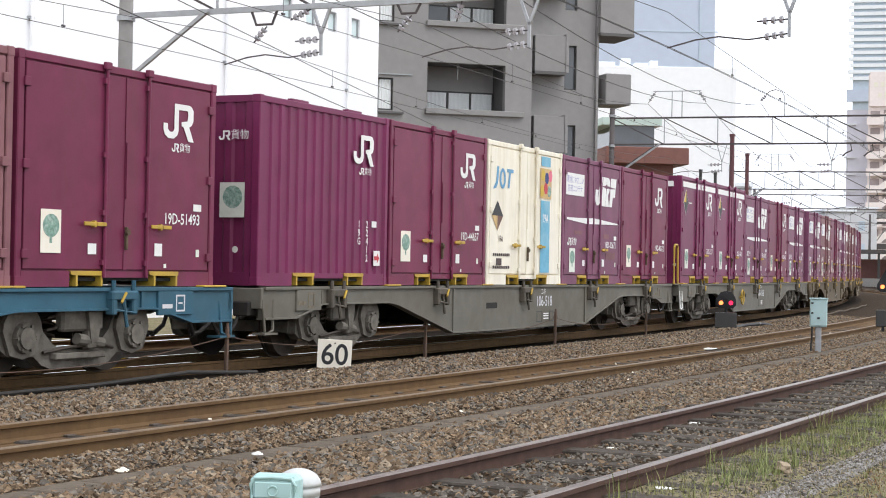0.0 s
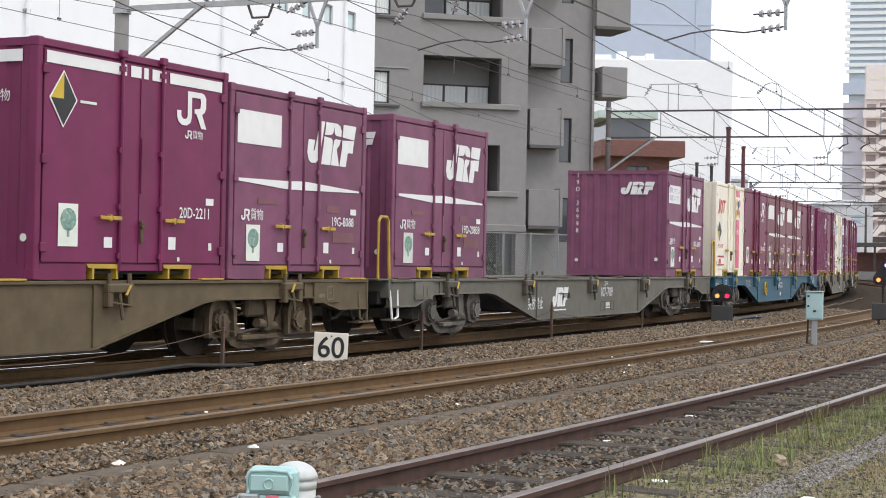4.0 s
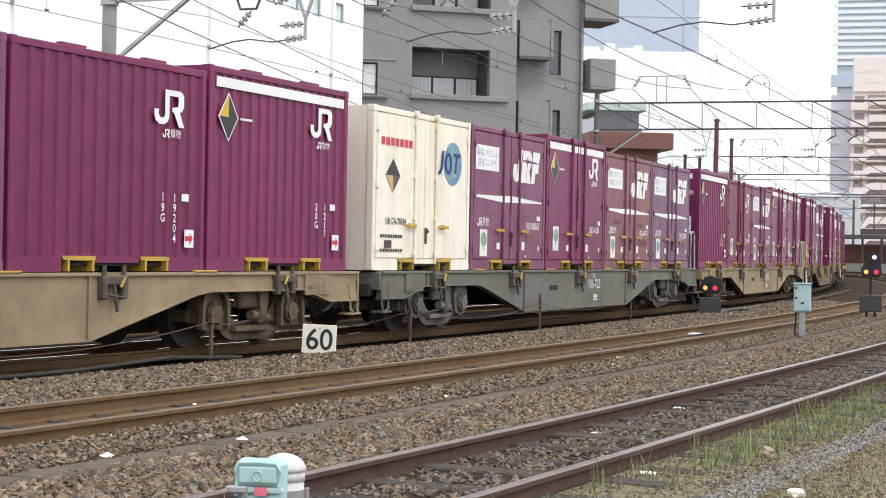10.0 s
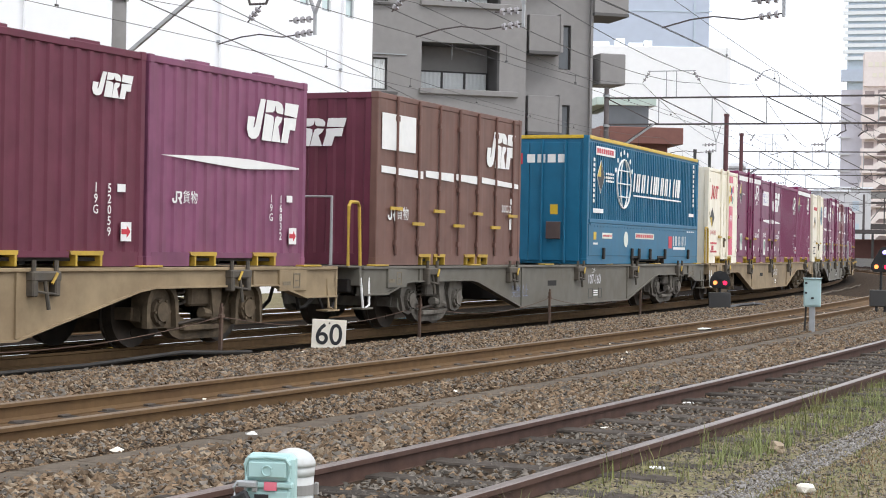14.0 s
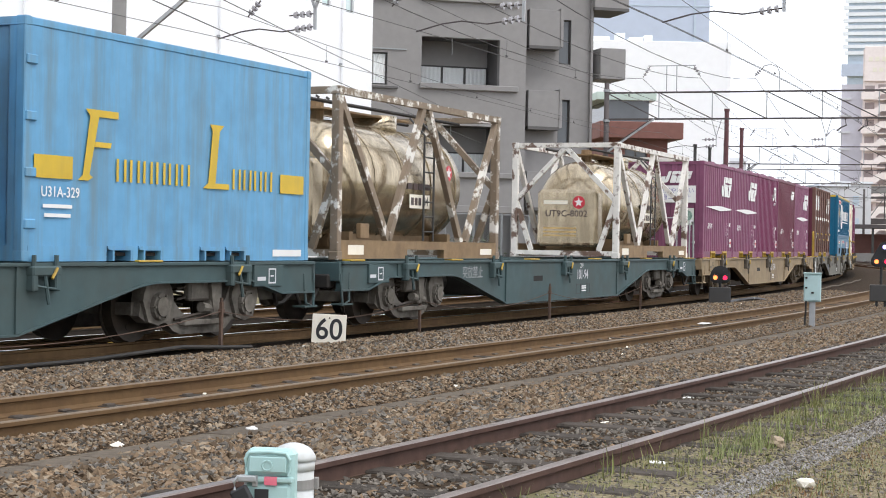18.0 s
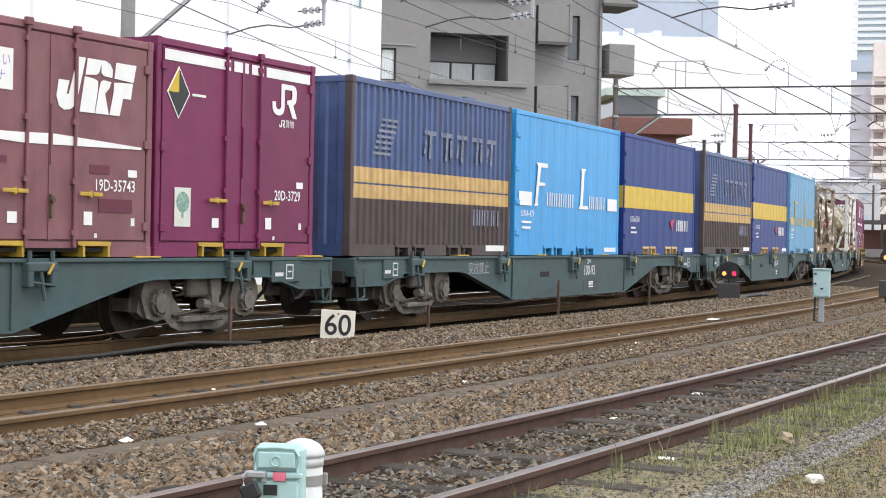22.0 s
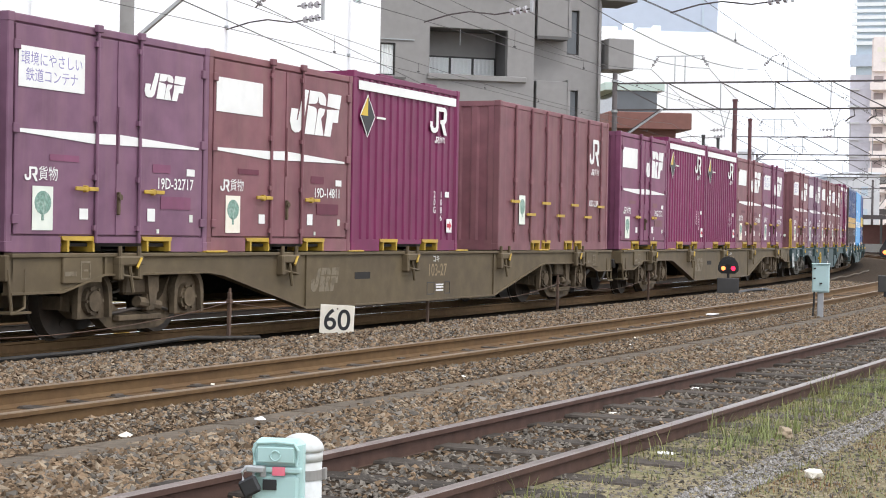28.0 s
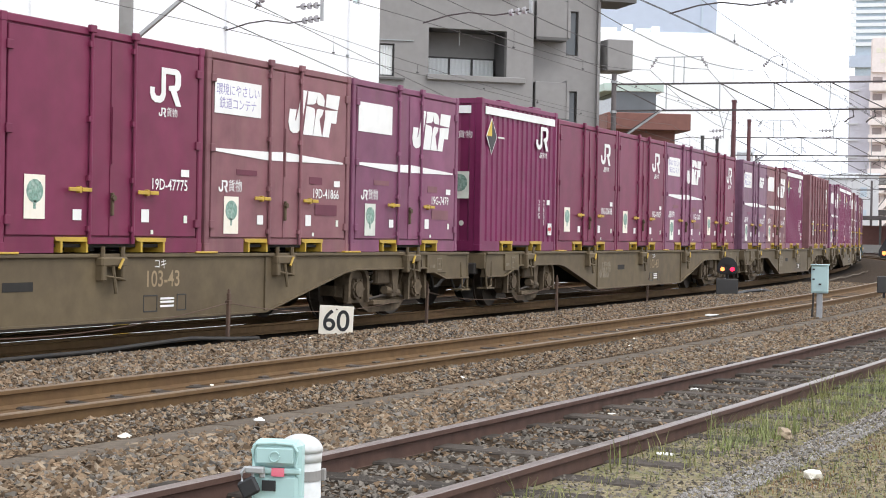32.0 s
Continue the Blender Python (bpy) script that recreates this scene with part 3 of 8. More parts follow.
def grass(name, n, s0, s1, o0, o1, h, material, label, seed, clump=0.25):
    rng = np.random.default_rng(seed)
    cl = int(n / 14)
    cs, cofs = s0 + (s1 - s0) * rng.random(cl), o0 + (o1 - o0) * rng.random(cl)
    ch = 0.4 + 0.9 * rng.random(cl) ** 2
    pick = rng.integers(0, cl, n)
    s, o = cs[pick] + rng.normal(0, clump, n), cofs[pick] + rng.normal(0, clump * 0.6, n)
    o = np.clip(o, o0, o1)
    a, r = s / RADIUS, RADIUS - o
    base = np.stack([r * np.sin(a), LINE_Y + RADIUS - r * np.cos(a), np.interp(o, [b[0] for b in BED], [b[1] for b in BED]) - 0.01], 1)
    th = rng.random(n) * 6.283
    hh = h * ch[pick] * (0.45 + 0.75 * rng.random(n))
    w = 0.0018 + 0.0026 * rng.random(n)
    side = np.stack([np.cos(th), np.sin(th), np.zeros(n)], 1) * w[:, None]
    lean = np.stack([np.cos(th + 1.2), np.sin(th + 1.2), np.zeros(n)], 1) * (hh * (0.15 + 0.6 * rng.random(n)))[:, None]
    up = np.zeros((n, 3))
    up[:, 2] = hh
    v = np.stack([base - side, base + side, base + side * 0.7 + up * 0.55 + lean * 0.35, base - side * 0.7 + up * 0.55 + lean * 0.35, base + up + lean], 1)
    k = 5 * np.arange(n)
    f = [(i, i + 1, i + 2, i + 3) for i in k.tolist()] + [(i + 3, i + 2, i + 4) for i in k.tolist()]
    me = bpy.data.meshes.new(name)
    me.from_pydata(v.reshape(-1, 3).tolist(), [], f)
    me.materials.append(M[material])
    tagged(new(name, me), label, "grass", kind="stuff")


grass("grass", 7000, 9, 34, -9.00, -8.36, 0.055, "grass", "short fresh green grass beside the siding", 11, 0.16)
grass("grass", 30000, 5, 40, -13.0, -9.30, 0.07, "grass", "thin fresh green grass in the weedy verge", 15, 0.22)
grass("dry_grass", 30000, 5, 40, -13.0, -8.4, 0.04, "drygrass", "short dry straw-coloured grass in the weedy verge", 12, 0.25)
grass("moss", 34000, 5, 22, -10.8, -8.36, 0.022, "grass", "low moss and short weeds in the verge", 21, 0.16)
grass("dry_grass", 30000, 5, 22, -10.8, -8.36, 0.028, "drygrass", "low dry weeds in the verge", 22, 0.2)
grass("tall_grass", 500, 6, 14, -8.85, -8.4, 0.22, "grass", "a few tall thin grass stems by the siding", 16, 0.1)
grass("tall_grass", 1100, 12.0, 15.5, -9.0, -8.5, 0.12, "freshgrass", "tall fresh green grass clump beside the siding", 31, 0.10)
grass("tall_grass", 330, 9.8, 11.2, -8.85, -8.6, 0.17, "freshgrass", "loose clump of tall pale weeds", 32, 0.08)
grass("tall_grass", 1000, 13.5, 24, -9.6, -8.9, 0.16, "freshgrass", "patches of tall green grass along the path", 33, 0.12)
grass("red_weeds", 5000, 7.5, 13, -10.2, -9.32, 0.035, "redweed", "low reddish brown weeds beyond the path", 34, 0.14)
grass("grass", 2600, 11.6, 30, -8.42, -8.32, 0.10, "grass", "short grass along the siding rail", 13, 0.1)
grass("grass", 1500, 14, 26, -6.8, -5.6, 0.05, "grass", "sparse weeds on the ballast", 14, 0.15)


def scrap(name, label, category, s, off, size, material, seed, flatness=0.35):
    """A lone lump or crumpled scrap lying on the ground."""
    rng = random.Random(seed)
    bm = BM()
    bmesh.ops.create_icosphere(bm, subdivisions=2, radius=1.0)
    for v in bm.verts:
        k = 0.75 + 0.4 * rng.random()
        v.co = Vector((v.co.x * size * k, v.co.y * size * 0.62 * k, v.co.z * size * flatness * k))
    ob = tagged(finish(name, bm, material), label, category)
    ob.matrix_basis = line_pose(s, off, bed_z(off) + size * flatness * 0.6) @ Matrix.Rotation(rng.uniform(0, 3.1), 4, "Z")


tagged(finish("cable_pipe", tube(BM(), [on_line(55 + 1.9 * k, -1.1 + 0.017 * k, -0.05 + 0.02 * (k % 3)) for k in range(11)], 0.028, 8), "trough"), "grey pipe lying along the ballast shoulder", "pipe")
tagged(finish("point_rod", tube(BM(), [on_line(40.3, -0.95, -0.08), on_line(41.0, -1.0, -0.05), on_line(41.8, -1.22, -0.02), on_line(42.6, -1.1, -0.04), on_line(43.2, -1.26, -0.09)], 0.045, 6), "black"), "dark bent rod lying on the ballast", "rod")


scrap("stone_block", "rough buff stone lump half sunk in the weeds", "stone", 10.82, -8.83, 0.105, "stonetan", 1, 0.45)
scrap("pale_stone", "pale rounded stone on the verge", "stone", 9.14, -9.46, 0.070, "board", 2, 0.5)
scrap("paper_scrap", "crumpled white paper scrap beside the trough", "litter", 10.12, -5.12, 0.045, "white", 3, 0.7)
scrap("paper_scrap", "small white scrap beside the trough", "litter", 9.95, -5.22, 0.028, "white", 4, 0.3)
scrap("paper_scrap", "flat white scrap in the weeds", "litter", 9.51, -8.45, 0.075, "white", 5, 0.10)
scrap("paper_scrap", "flat white scrap between the siding rails", "litter", 13.85, -7.25, 0.06, "white", 6, 0.15)
scrap("paper_scrap", "flat pale scrap between the siding rails", "litter", 11.52, -7.35, 0.05, "board", 7, 0.15)
scrap("white_board_scrap", "white strip lying against the running rail", "litter", 29.4, -2.80, 0.42, "white", 8, 0.05)

# ---------------------------------------------------------------- lineside things


def speed_board():
    t = tagged(empty("speed_board"), "off-white square board with black 60 standing in the ballast", "sign")
    bm = BM()
    box(bm, -0.232, 0.232, -0.008, 0.008, -0.02, 0.41, 0.004)
    part("board", bm, "board", t)
    bm = BM()
    for e in (-0.0,):
        box(bm, e - 0.02, e + 0.02, 0.009, 0.035, -0.2, 0.36, 0.004)
    part("post", bm, "rustpost", t)
    for z in (0.03, 0.36):
        part("bolt", cyl(BM(), (0, -0.016, z), (0, -0.006, z), 0.012, 8), "rustpost", t)
    words_on("number", "60", 0.40, "black", t, 0.0, -0.0125, 0.195, squeeze=0.94)
    t.matrix_basis = Matrix.Translation((19.425, 11.874, -0.13)) @ Matrix.Rotation(radians(-58), 4, "Z") @ Matrix.Rotation(radians(2.2), 4, "Y")


speed_board()


def stake(s, off, h):
    t = tagged(empty("stake"), "thin rusty steel stake holding a slack wire", "post", "stakes along the track")
    bm = BM()
    box(bm, -0.022, 0.022, -0.022, 0.022, -0.25, h, 0.005)
    part("post", bm, "rustpost", t)
    bm = BM()
    box(bm, -0.035, 0.035, -0.03, 0.03, h - 0.14, h - 0.09, 0.004)
    part("collar", bm, "rustpost", t)
    part("pin", cyl(BM(), (0, 0, h - 0.02), (0, 0, h + 0.05), 0.018, 8), "rustpost", t)
    t.matrix_basis = line_pose(s, off, -0.13) @ Matrix.Rotation(0.02, 4, "Y")


STAKES = [(17.3, -0.12, 0.62), (23.55, 0.1, 0.60), (29.0, -0.1, 0.62), (35.6, 0.05, 0.6)]
for q in STAKES:
    stake(*q)


def slack(name, a, b, sag, r, material, label, category, n=14, kind=""):
    pts = []
    for i in range(n + 1):
        u = i / n
        p = Vector(a).lerp(Vector(b), u)
        p.z -= sag * 4 * u * (1 - u)
        pts.append(p)
    return tagged(finish(name, tube(BM(), pts, r, 6), material), label, category, kind=kind)


for (s, o, h), (s2, o2, h2) in zip(STAKES, STAKES[1:]):
    slack("guard_wire", on_line(s, o, h - 0.25), on_line(s2, o2, h2 - 0.25), 0.2, 0.006, "rustpost", "slack rusty wire strung between the stakes", "wire")
slack("guard_wire", on_line(10.5, -0.1, 0.3), on_line(17.3, -0.12, 0.37), 0.22, 0.006, "rustpost", "slack rusty wire strung between the stakes", "wire")
tagged(finish("ground_cable", tube(BM(), [on_line(12.6, 0.05, -0.12), on_line(13.6, -0.05, -0.10), on_line(14.6, -0.12, -0.09), on_line(15.6, -0.12, -0.06), on_line(16.4, -0.16, -0.03),
                                         on_line(17.2, -0.18, -0.07), on_line(17.9, -0.2, -0.10)], 0.024, 8), "hose"), "thick black cable lying along the ballast shoulder", "cable")


def cabinet():
    t = tagged(empty("trackside_cabinet"), "pale teal steel junction cabinet on a concrete post", "cabinet")
    bm = BM()
    box(bm, -0.10, 0.10, -0.155, 0.155, 0.42, 0.93, 0.012)
    part("box", bm, "mintgrey", t)
    bm = BM()
    box(bm, -0.115, -0.102, -0.14, 0.14, 0.45, 0.90, 0.005)
    d = part("door", bm, "mintgrey", t)
    for z in (0.84, 0.66):
        bm = BM()
        box(bm, -0.128, -0.116, 0.09, 0.13, z, z + 0.03)
        part("hinge", bm, "black", d)
    bm = BM()
    box(bm, -0.135, -0.116, -0.03, 0.02, 0.57, 0.60, 0.003)
    part("handle", bm, "black", d)
    bm = BM()
    box(bm, -0.13, 0.12, -0.17, 0.17, 0.93, 0.95, 0.006)
    part("cap", bm, "mintgrey", t)
    bm = BM()
    box(bm, -0.05, 0.05, -0.055, 0.055, -0.2, 0.42, 0.01)
    part("post", bm, "galv", t)
    part("conduit", tube(BM(), [(-0.08, 0.11, 0.43), (-0.09, 0.115, 0.2), (-0.12, 0.13, -0.05)], 0.02, 6), "hose", t)
    t.matrix_basis = Matrix.Translation((30.35, 8.2, -0.1)) @ Matrix.Rotation(radians(14), 4, "Z")


cabinet()


def mint_post():
    t = tagged(empty("marker_post"), "white capped round post with a padlocked pale mint box", "post")
    bm = BM()
    cyl(bm, (0, 0, -0.3), (0, 0, 0.592), 0.074, 28)
    part("post", bm, "capwhite", t, "", True)
    bm = BM()
    ring = []
    for k in range(8):
        q = k * math.pi / 14
        r, z = 0.081 * math.cos(q), 0.590 + 0.060 * math.sin(q)
        ring.append([bm.verts.new((r * math.cos(i * math.pi / 14), r * math.sin(i * math.pi / 14), z)) for i in range(28)])
    for lo, hi in zip(ring, ring[1:]):
        for i in range(28):
            bm.faces.new((lo[i], lo[(i + 1) % 28], hi[(i + 1) % 28], hi[i]))
    bm.faces.new(ring[0][::-1])
    part("cap", bm, "capwhite", t, "white domed cap", True)
    for z in (0.30, 0.49):
        bm = BM()
        cyl(bm, (0, 0, z), (0, 0, z + 0.035), 0.0765, 28)
        box(bm, 0.0, 0.025, -0.090, -0.074, z - 0.004, z + 0.039, 0.003)
        part("band", bm, "poleconc", t, "grey steel band")
    part("collar", cyl(BM(), (0, 0, 0.555), (0, 0, 0.589), 0.0765, 28), "capwhite", t, "", True)
    bm = BM()
    box(bm, -0.145, -0.07, -0.035, 0.140, 0.260, 0.642, 0.018)
    b = part("box", bm, "mint", t, "pale mint plastic case")
    bm = BM()
    box(bm, -0.168, -0.145, -0.030, 0.135, 0.553, 0.637, 0.012)
    l = part("lid", bm, "mint", b)
    bm = BM()
    box(bm, -0.176, -0.168, -0.014, 0.118, 0.565, 0.620, 0.004)
    part("raised_panel", bm, "mint", l)
    part("rim", tube(BM(), [(-0.170, 0.126, 0.556), (-0.170, 0.131, 0.610), (-0.170, 0.118, 0.632), (-0.170, 0.052, 0.636), (-0.170, -0.012, 0.632), (-0.170, -0.026, 0.610), (-0.170, -0.022, 0.556)], 0.006, 8), "mint", l)
    part("ring", tube(BM(), [(-0.178, 0.052 + 0.017 * math.cos(k * 0.5236), 0.590 + 0.017 * math.sin(k * 0.5236)) for k in range(13)], 0.003, 5), "mint", l)
    bm = BM()
    box(bm, -0.171, -0.145, -0.038, 0.142, 0.529, 0.550, 0.005)
    part("flange", bm, "mint", b)
    bm = BM()
    box(bm, -0.166, -0.145, -0.030, 0.135, 0.270, 0.527, 0.012)
    part("lid", bm, "mint", b)
    bm = BM()
    box(bm, -0.20, -0.168, 0.085, 0.150, 0.533, 0.555, 0.004)
    box(bm, -0.178, -0.168, 0.085, 0.105, 0.515, 0.555, 0.003)
    part("hasp", bm, "galv", b, "grey steel hasp")
    bm = BM()
    box(bm, -0.175, -0.1665, 0.018, 0.062, 0.522, 0.551)
    part("sticker", bm, "pink", b, "red sticker")
    bm = BM()
    box(bm, -0.172, -0.1662, 0.048, 0.096, 0.471, 0.507)
    part("window", bm, "black", b, "small dark window")
    bm = BM()
    tube(bm, [(-0.192, 0.128, 0.510), (-0.190, 0.122, 0.537), (-0.190, 0.132, 0.553), (-0.194, 0.150, 0.551), (-0.198, 0.162, 0.533), (-0.198, 0.158, 0.505)], 0.006, 8)
    k = part("padlock", bm, "galv", t, "black padlock hanging askew on the hasp")
    bm = BM()
    box(bm, -0.012, 0.012, -0.033, 0.033, -0.062, 0.0, 0.008)
    body = part("lock_body", bm, "black", k, "black lock body")
    body.matrix_basis = Matrix.Translation((-0.195, 0.150, 0.512)) @ Matrix.Rotation(radians(-28), 4, "X")
    t.matrix_basis = Matrix.Translation((5.007, 3.196, -0.08)) @ Matrix.Rotation(radians(20), 4, "Z")


mint_post()


def ground_signal(x, y, z, turn, low, third):
    t = tagged(empty("ground_signal"), "black ground signal with lit amber and red lamps" if not third else "black ground signal with lit amber, red and violet lamps", "signal", "ground signals")
    bm = BM()
    box(bm, -0.12, 0.12, -0.27, 0.27, low - (0.98 if third else 0.62), low - (0.57 if third else 0.24), 0.015)
    part("base_box", bm, "frame", t)
    for yy in (-0.1, 0.1):
        bm = BM()
        box(bm, -0.05, 0.05, yy - 0.03, yy + 0.03, -0.2, low - (0.97 if third else 0.61))
        part("leg", bm, "black", t)
    lamps = [(0.12, low, "lamp_white"), (-0.12, low, "lamp_red")] + ([(-0.07, low + 0.36, "lamp_violet")] if third else [])
    part("post", cyl(BM(), (0.05, 0.0, low - 0.6), (0.05, 0.0, low + 0.42 if third else low), 0.035, 10), "black", t)
    bm = BM()
    out = [(-0.25, low - 0.06), (-0.17, low - 0.13), (0.17, low - 0.13), (0.25, low - 0.06), (0.25, low + 0.06)]
    out += [(0.06, low + 0.40), (-0.01, low + 0.49), (-0.13, low + 0.49), (-0.20, low + 0.40)] if third else [(0.22, low + 0.15), (0.14, low + 0.26), (0.0, low + 0.30), (-0.14, low + 0.26), (-0.22, low + 0.15)]
    out += [(-0.25, low + 0.06)]
    a = [bm.verts.new((-0.03, u, v)) for u, v in out]
    b = [bm.verts.new((0.03, u, v)) for u, v in out]
    bm.faces.new(a[::-1])
    bm.faces.new(b)
    for i in range(len(out)):
        bm.faces.new((a[i], a[(i + 1) % len(out)], b[(i + 1) % len(out)], b[i]))
    part("backplate", bm, "black", t)
    for yy, zz, m in lamps:
        h = part("hood", cyl(BM(), (-0.03, yy, zz), (-0.10, yy, zz), 0.095, 16), "black", t)
        part("lens", cyl(BM(), (-0.10, yy, zz), (-0.112, yy, zz), 0.052, 16), m, h, "lit lens")
    if not third:
        part("hood", cyl(BM(), (-0.03, 0.0, low + 0.17), (-0.10, 0.0, low + 0.17), 0.08, 16), "black", t, "unlit lamp hood")
    t.matrix_basis = Matrix.Translation((x, y, z)) @ Matrix.Rotation(radians(turn), 4, "Z")


ground_signal(40.07, 13.15, -0.13, 18, 0.66, False)
ground_signal(41.62, 9.54, -0.10, 14, 1.10, True)

# ---------------------------------------------------------------- buildings


def window(parent, x0, x1, z0, z1, y, material="glass", frame_mat="frame", bars=1, curtain=None):
    """A window set in a wall that faces -y in the building's own space."""
    bm = BM()
    for a, b, c, d in ((x0, x1, z0, z0 + 0.05), (x0, x1, z1 - 0.05, z1), (x0, x0 + 0.05, z0, z1), (x1 - 0.05, x1, z0, z1)):
        box(bm, a, b, y - 0.03, y + 0.05, c, d)
    for i in range(1, bars + 1):
        xm = x0 + (x1 - x0) * i / (bars + 1)
        box(bm, xm - 0.03, xm + 0.03, y - 0.02, y + 0.05, z0 + 0.05, z1 - 0.05)
    w = part("window", bm, frame_mat, parent)
    for i in range(bars + 1):
        a = x0 + (x1 - x0) * i / (bars + 1) + 0.05
        b = x0 + (x1 - x0) * (i + 1) / (bars + 1) - 0.05
        bm = BM()
        box(bm, a, b, y + 0.01, y + 0.02, z0 + 0.05, z1 - 0.05)
        part("pane", bm, material, w)
        # pale folded sheet: curtain, and painted reflection of the bright sky
        if curtain and i in curtain:
            bm = BM()
            n = 10
            lo = [bm.verts.new((a + (b - a) * k / n, y + 0.004 - 0.02 * (k % 2), z0 + 0.06)) for k in range(n + 1)]
            hi = [bm.verts.new((a + (b - a) * k / n, y + 0.004 - 0.02 * (k % 2), z1 - 0.06)) for k in range(n + 1)]
            for k in range(n):
                bm.faces.new((lo[k], lo[k + 1], hi[k + 1], hi[k]))
            part("curtain", bm, "curtain", w)
    return w


def wall_with_holes(bm, x0, x1, z0, z1, y0, y1, holes):
    """A wall slab with rectangular openings (x0, x1, z0, z1) that go through it, as one closed body."""
    xs = sorted({x0, x1, *[v for h in holes for v in h[:2] if x0 < v < x1]})
    zs = sorted({z0, z1, *[v for h in holes for v in h[2:] if z0 < v < z1]})
    made = {}

    def v(i, j, y):
        if (i, j, y) not in made:
            made[i, j, y] = bm.verts.new((xs[i], y, zs[j]))
        return made[i, j, y]

    def solid(i, j):
        if not (0 <= i < len(xs) - 1 and 0 <= j < len(zs) - 1):
            return False
        x, z = (xs[i] + xs[i + 1]) / 2, (zs[j] + zs[j + 1]) / 2
        return not any(h[0] < x < h[1] and h[2] < z < h[3] for h in holes)

    for i in range(len(xs) - 1):
        for j in range(len(zs) - 1):
            if not solid(i, j):
                continue
            bm.faces.new((v(i, j, y0), v(i + 1, j, y0), v(i + 1, j + 1, y0), v(i, j + 1, y0)))
            bm.faces.new((v(i, j + 1, y1), v(i + 1, j + 1, y1), v(i + 1, j, y1), v(i, j, y1)))
            if not solid(i - 1, j):
                bm.faces.new((v(i, j, y0), v(i, j + 1, y0), v(i, j + 1, y1), v(i, j, y1)))
            if not solid(i + 1, j):
                bm.faces.new((v(i + 1, j, y1), v(i + 1, j + 1, y1), v(i + 1, j + 1, y0), v(i + 1, j, y0)))
            if not solid(i, j - 1):
                bm.faces.new((v(i, j, y1), v(i + 1, j, y1), v(i + 1, j, y0), v(i, j, y0)))
            if not solid(i, j + 1):
                bm.faces.new((v(i, j + 1, y0), v(i + 1, j + 1, y0), v(i + 1, j + 1, y1), v(i, j + 1, y1)))


def white_building():
    t = tagged(empty("white_building"), "tall white panelled building with small square windows", "building")
    L, H = 42.0, 26.0
    wins = [(x, x + 0.63, 4.29, 4.95) for x in (-17.23, -15.84, -14.46, -12.37, -11.00, -7.57, -6.20, -4.82, -3.44, -1.92, -18.65, -20.05)]
    wins += [(x, x + 0.55, 8.28, 8.88) for x in (-3.44, -1.90, -4.80, -6.20)]
    wins += [(-3.46, -2.83, 0.68, 1.07), (-1.91, -1.44, 0.68, 1.07)]
    bm = BM()
    wall_with_holes(bm, -L, 0, -0.2, H, 0.0, 0.25, wins)
    part("wall", bm, "whitewall", t)
    bm = BM()
    box(bm, -0.25, 0, 0.25, 14, -0.2, H)
    part("side_wall", bm, "whitewall", t)
    bm = BM()
    box(bm, -L, 0, 0, 14, H, H + 0.3)
    part("roof", bm, "whitewall", t)
    for i, (a, b, c, d) in enumerate(wins):
        w = window(t, a, b, c, d, 0.08, "glass" if i in (4, 7, 8, 9) else "mintglass" if i < 16 else "alu", "alu", 0)
        if i == 4:
            for k in range(6):
                z = c + 0.06 + k * 0.095
                bm = BM()
                box(bm, a + 0.05, b - 0.05, -0.01, 0.05, z, z + 0.05)
                part("louvre", bm, "alu", w)
        if i in (7, 8, 9):
            bm = BM()
            vs = [bm.verts.new(v) for v in ((a, 0.0, d - 0.02), (b, 0.0, d - 0.02), (b, -0.34, d - 0.30), (a, -0.34, d - 0.30), (a, 0.0, d - 0.06), (b, 0.0, d - 0.06), (b, -0.34, d - 0.34), (a, -0.34, d - 0.34))]
            for q in ((0, 1, 2, 3), (7, 6, 5, 4), (0, 4, 5, 1), (1, 5, 6, 2), (2, 6, 7, 3), (3, 7, 4, 0)):
                bm.faces.new([vs[j] for j in q])
            part("open_sash", bm, "alu", w, "open top-hung sash")
    for x in (-9.30, -2.20, -17.55):
        p = part("downpipe", cyl(BM(), (x, -0.09, -0.2), (x, -0.09, H), 0.05, 10), "whitewall", t, "thin white downpipe")
        for z in (2.6, 6.6, 10.6, 14.6):
            bm = BM()
            box(bm, x - 0.08, x + 0.08, -0.1, 0.0, z, z + 0.06)
            part("bracket", bm, "alu", p)
    for x, z in ((-7.21, 5.54), (-5.83, 5.54), (-3.72, 5.54), (-3.07, 5.54), (-2.42, 5.56), (-16.16, 5.51), (-15.47, 5.51), (-16.43, 1.51), (-15.68, 1.52), (-14.89, 1.53), (-12.31, 1.54), (-11.43, 1.54),
                 (-0.92, 5.02), (-0.97, 4.31), (-2.43, 1.62)):
        part("vent_hood", cyl(BM(), (x - 0.03, -0.10, z - 0.04), (x, 0.0, z + 0.02), 0.042, 8, 0.03), "frame", t, "small dark vent hood")
    t.matrix_basis = Matrix.Translation((45.9, 26.62, 0)) @ Matrix.Rotation(radians(4), 4, "Z")


white_building()


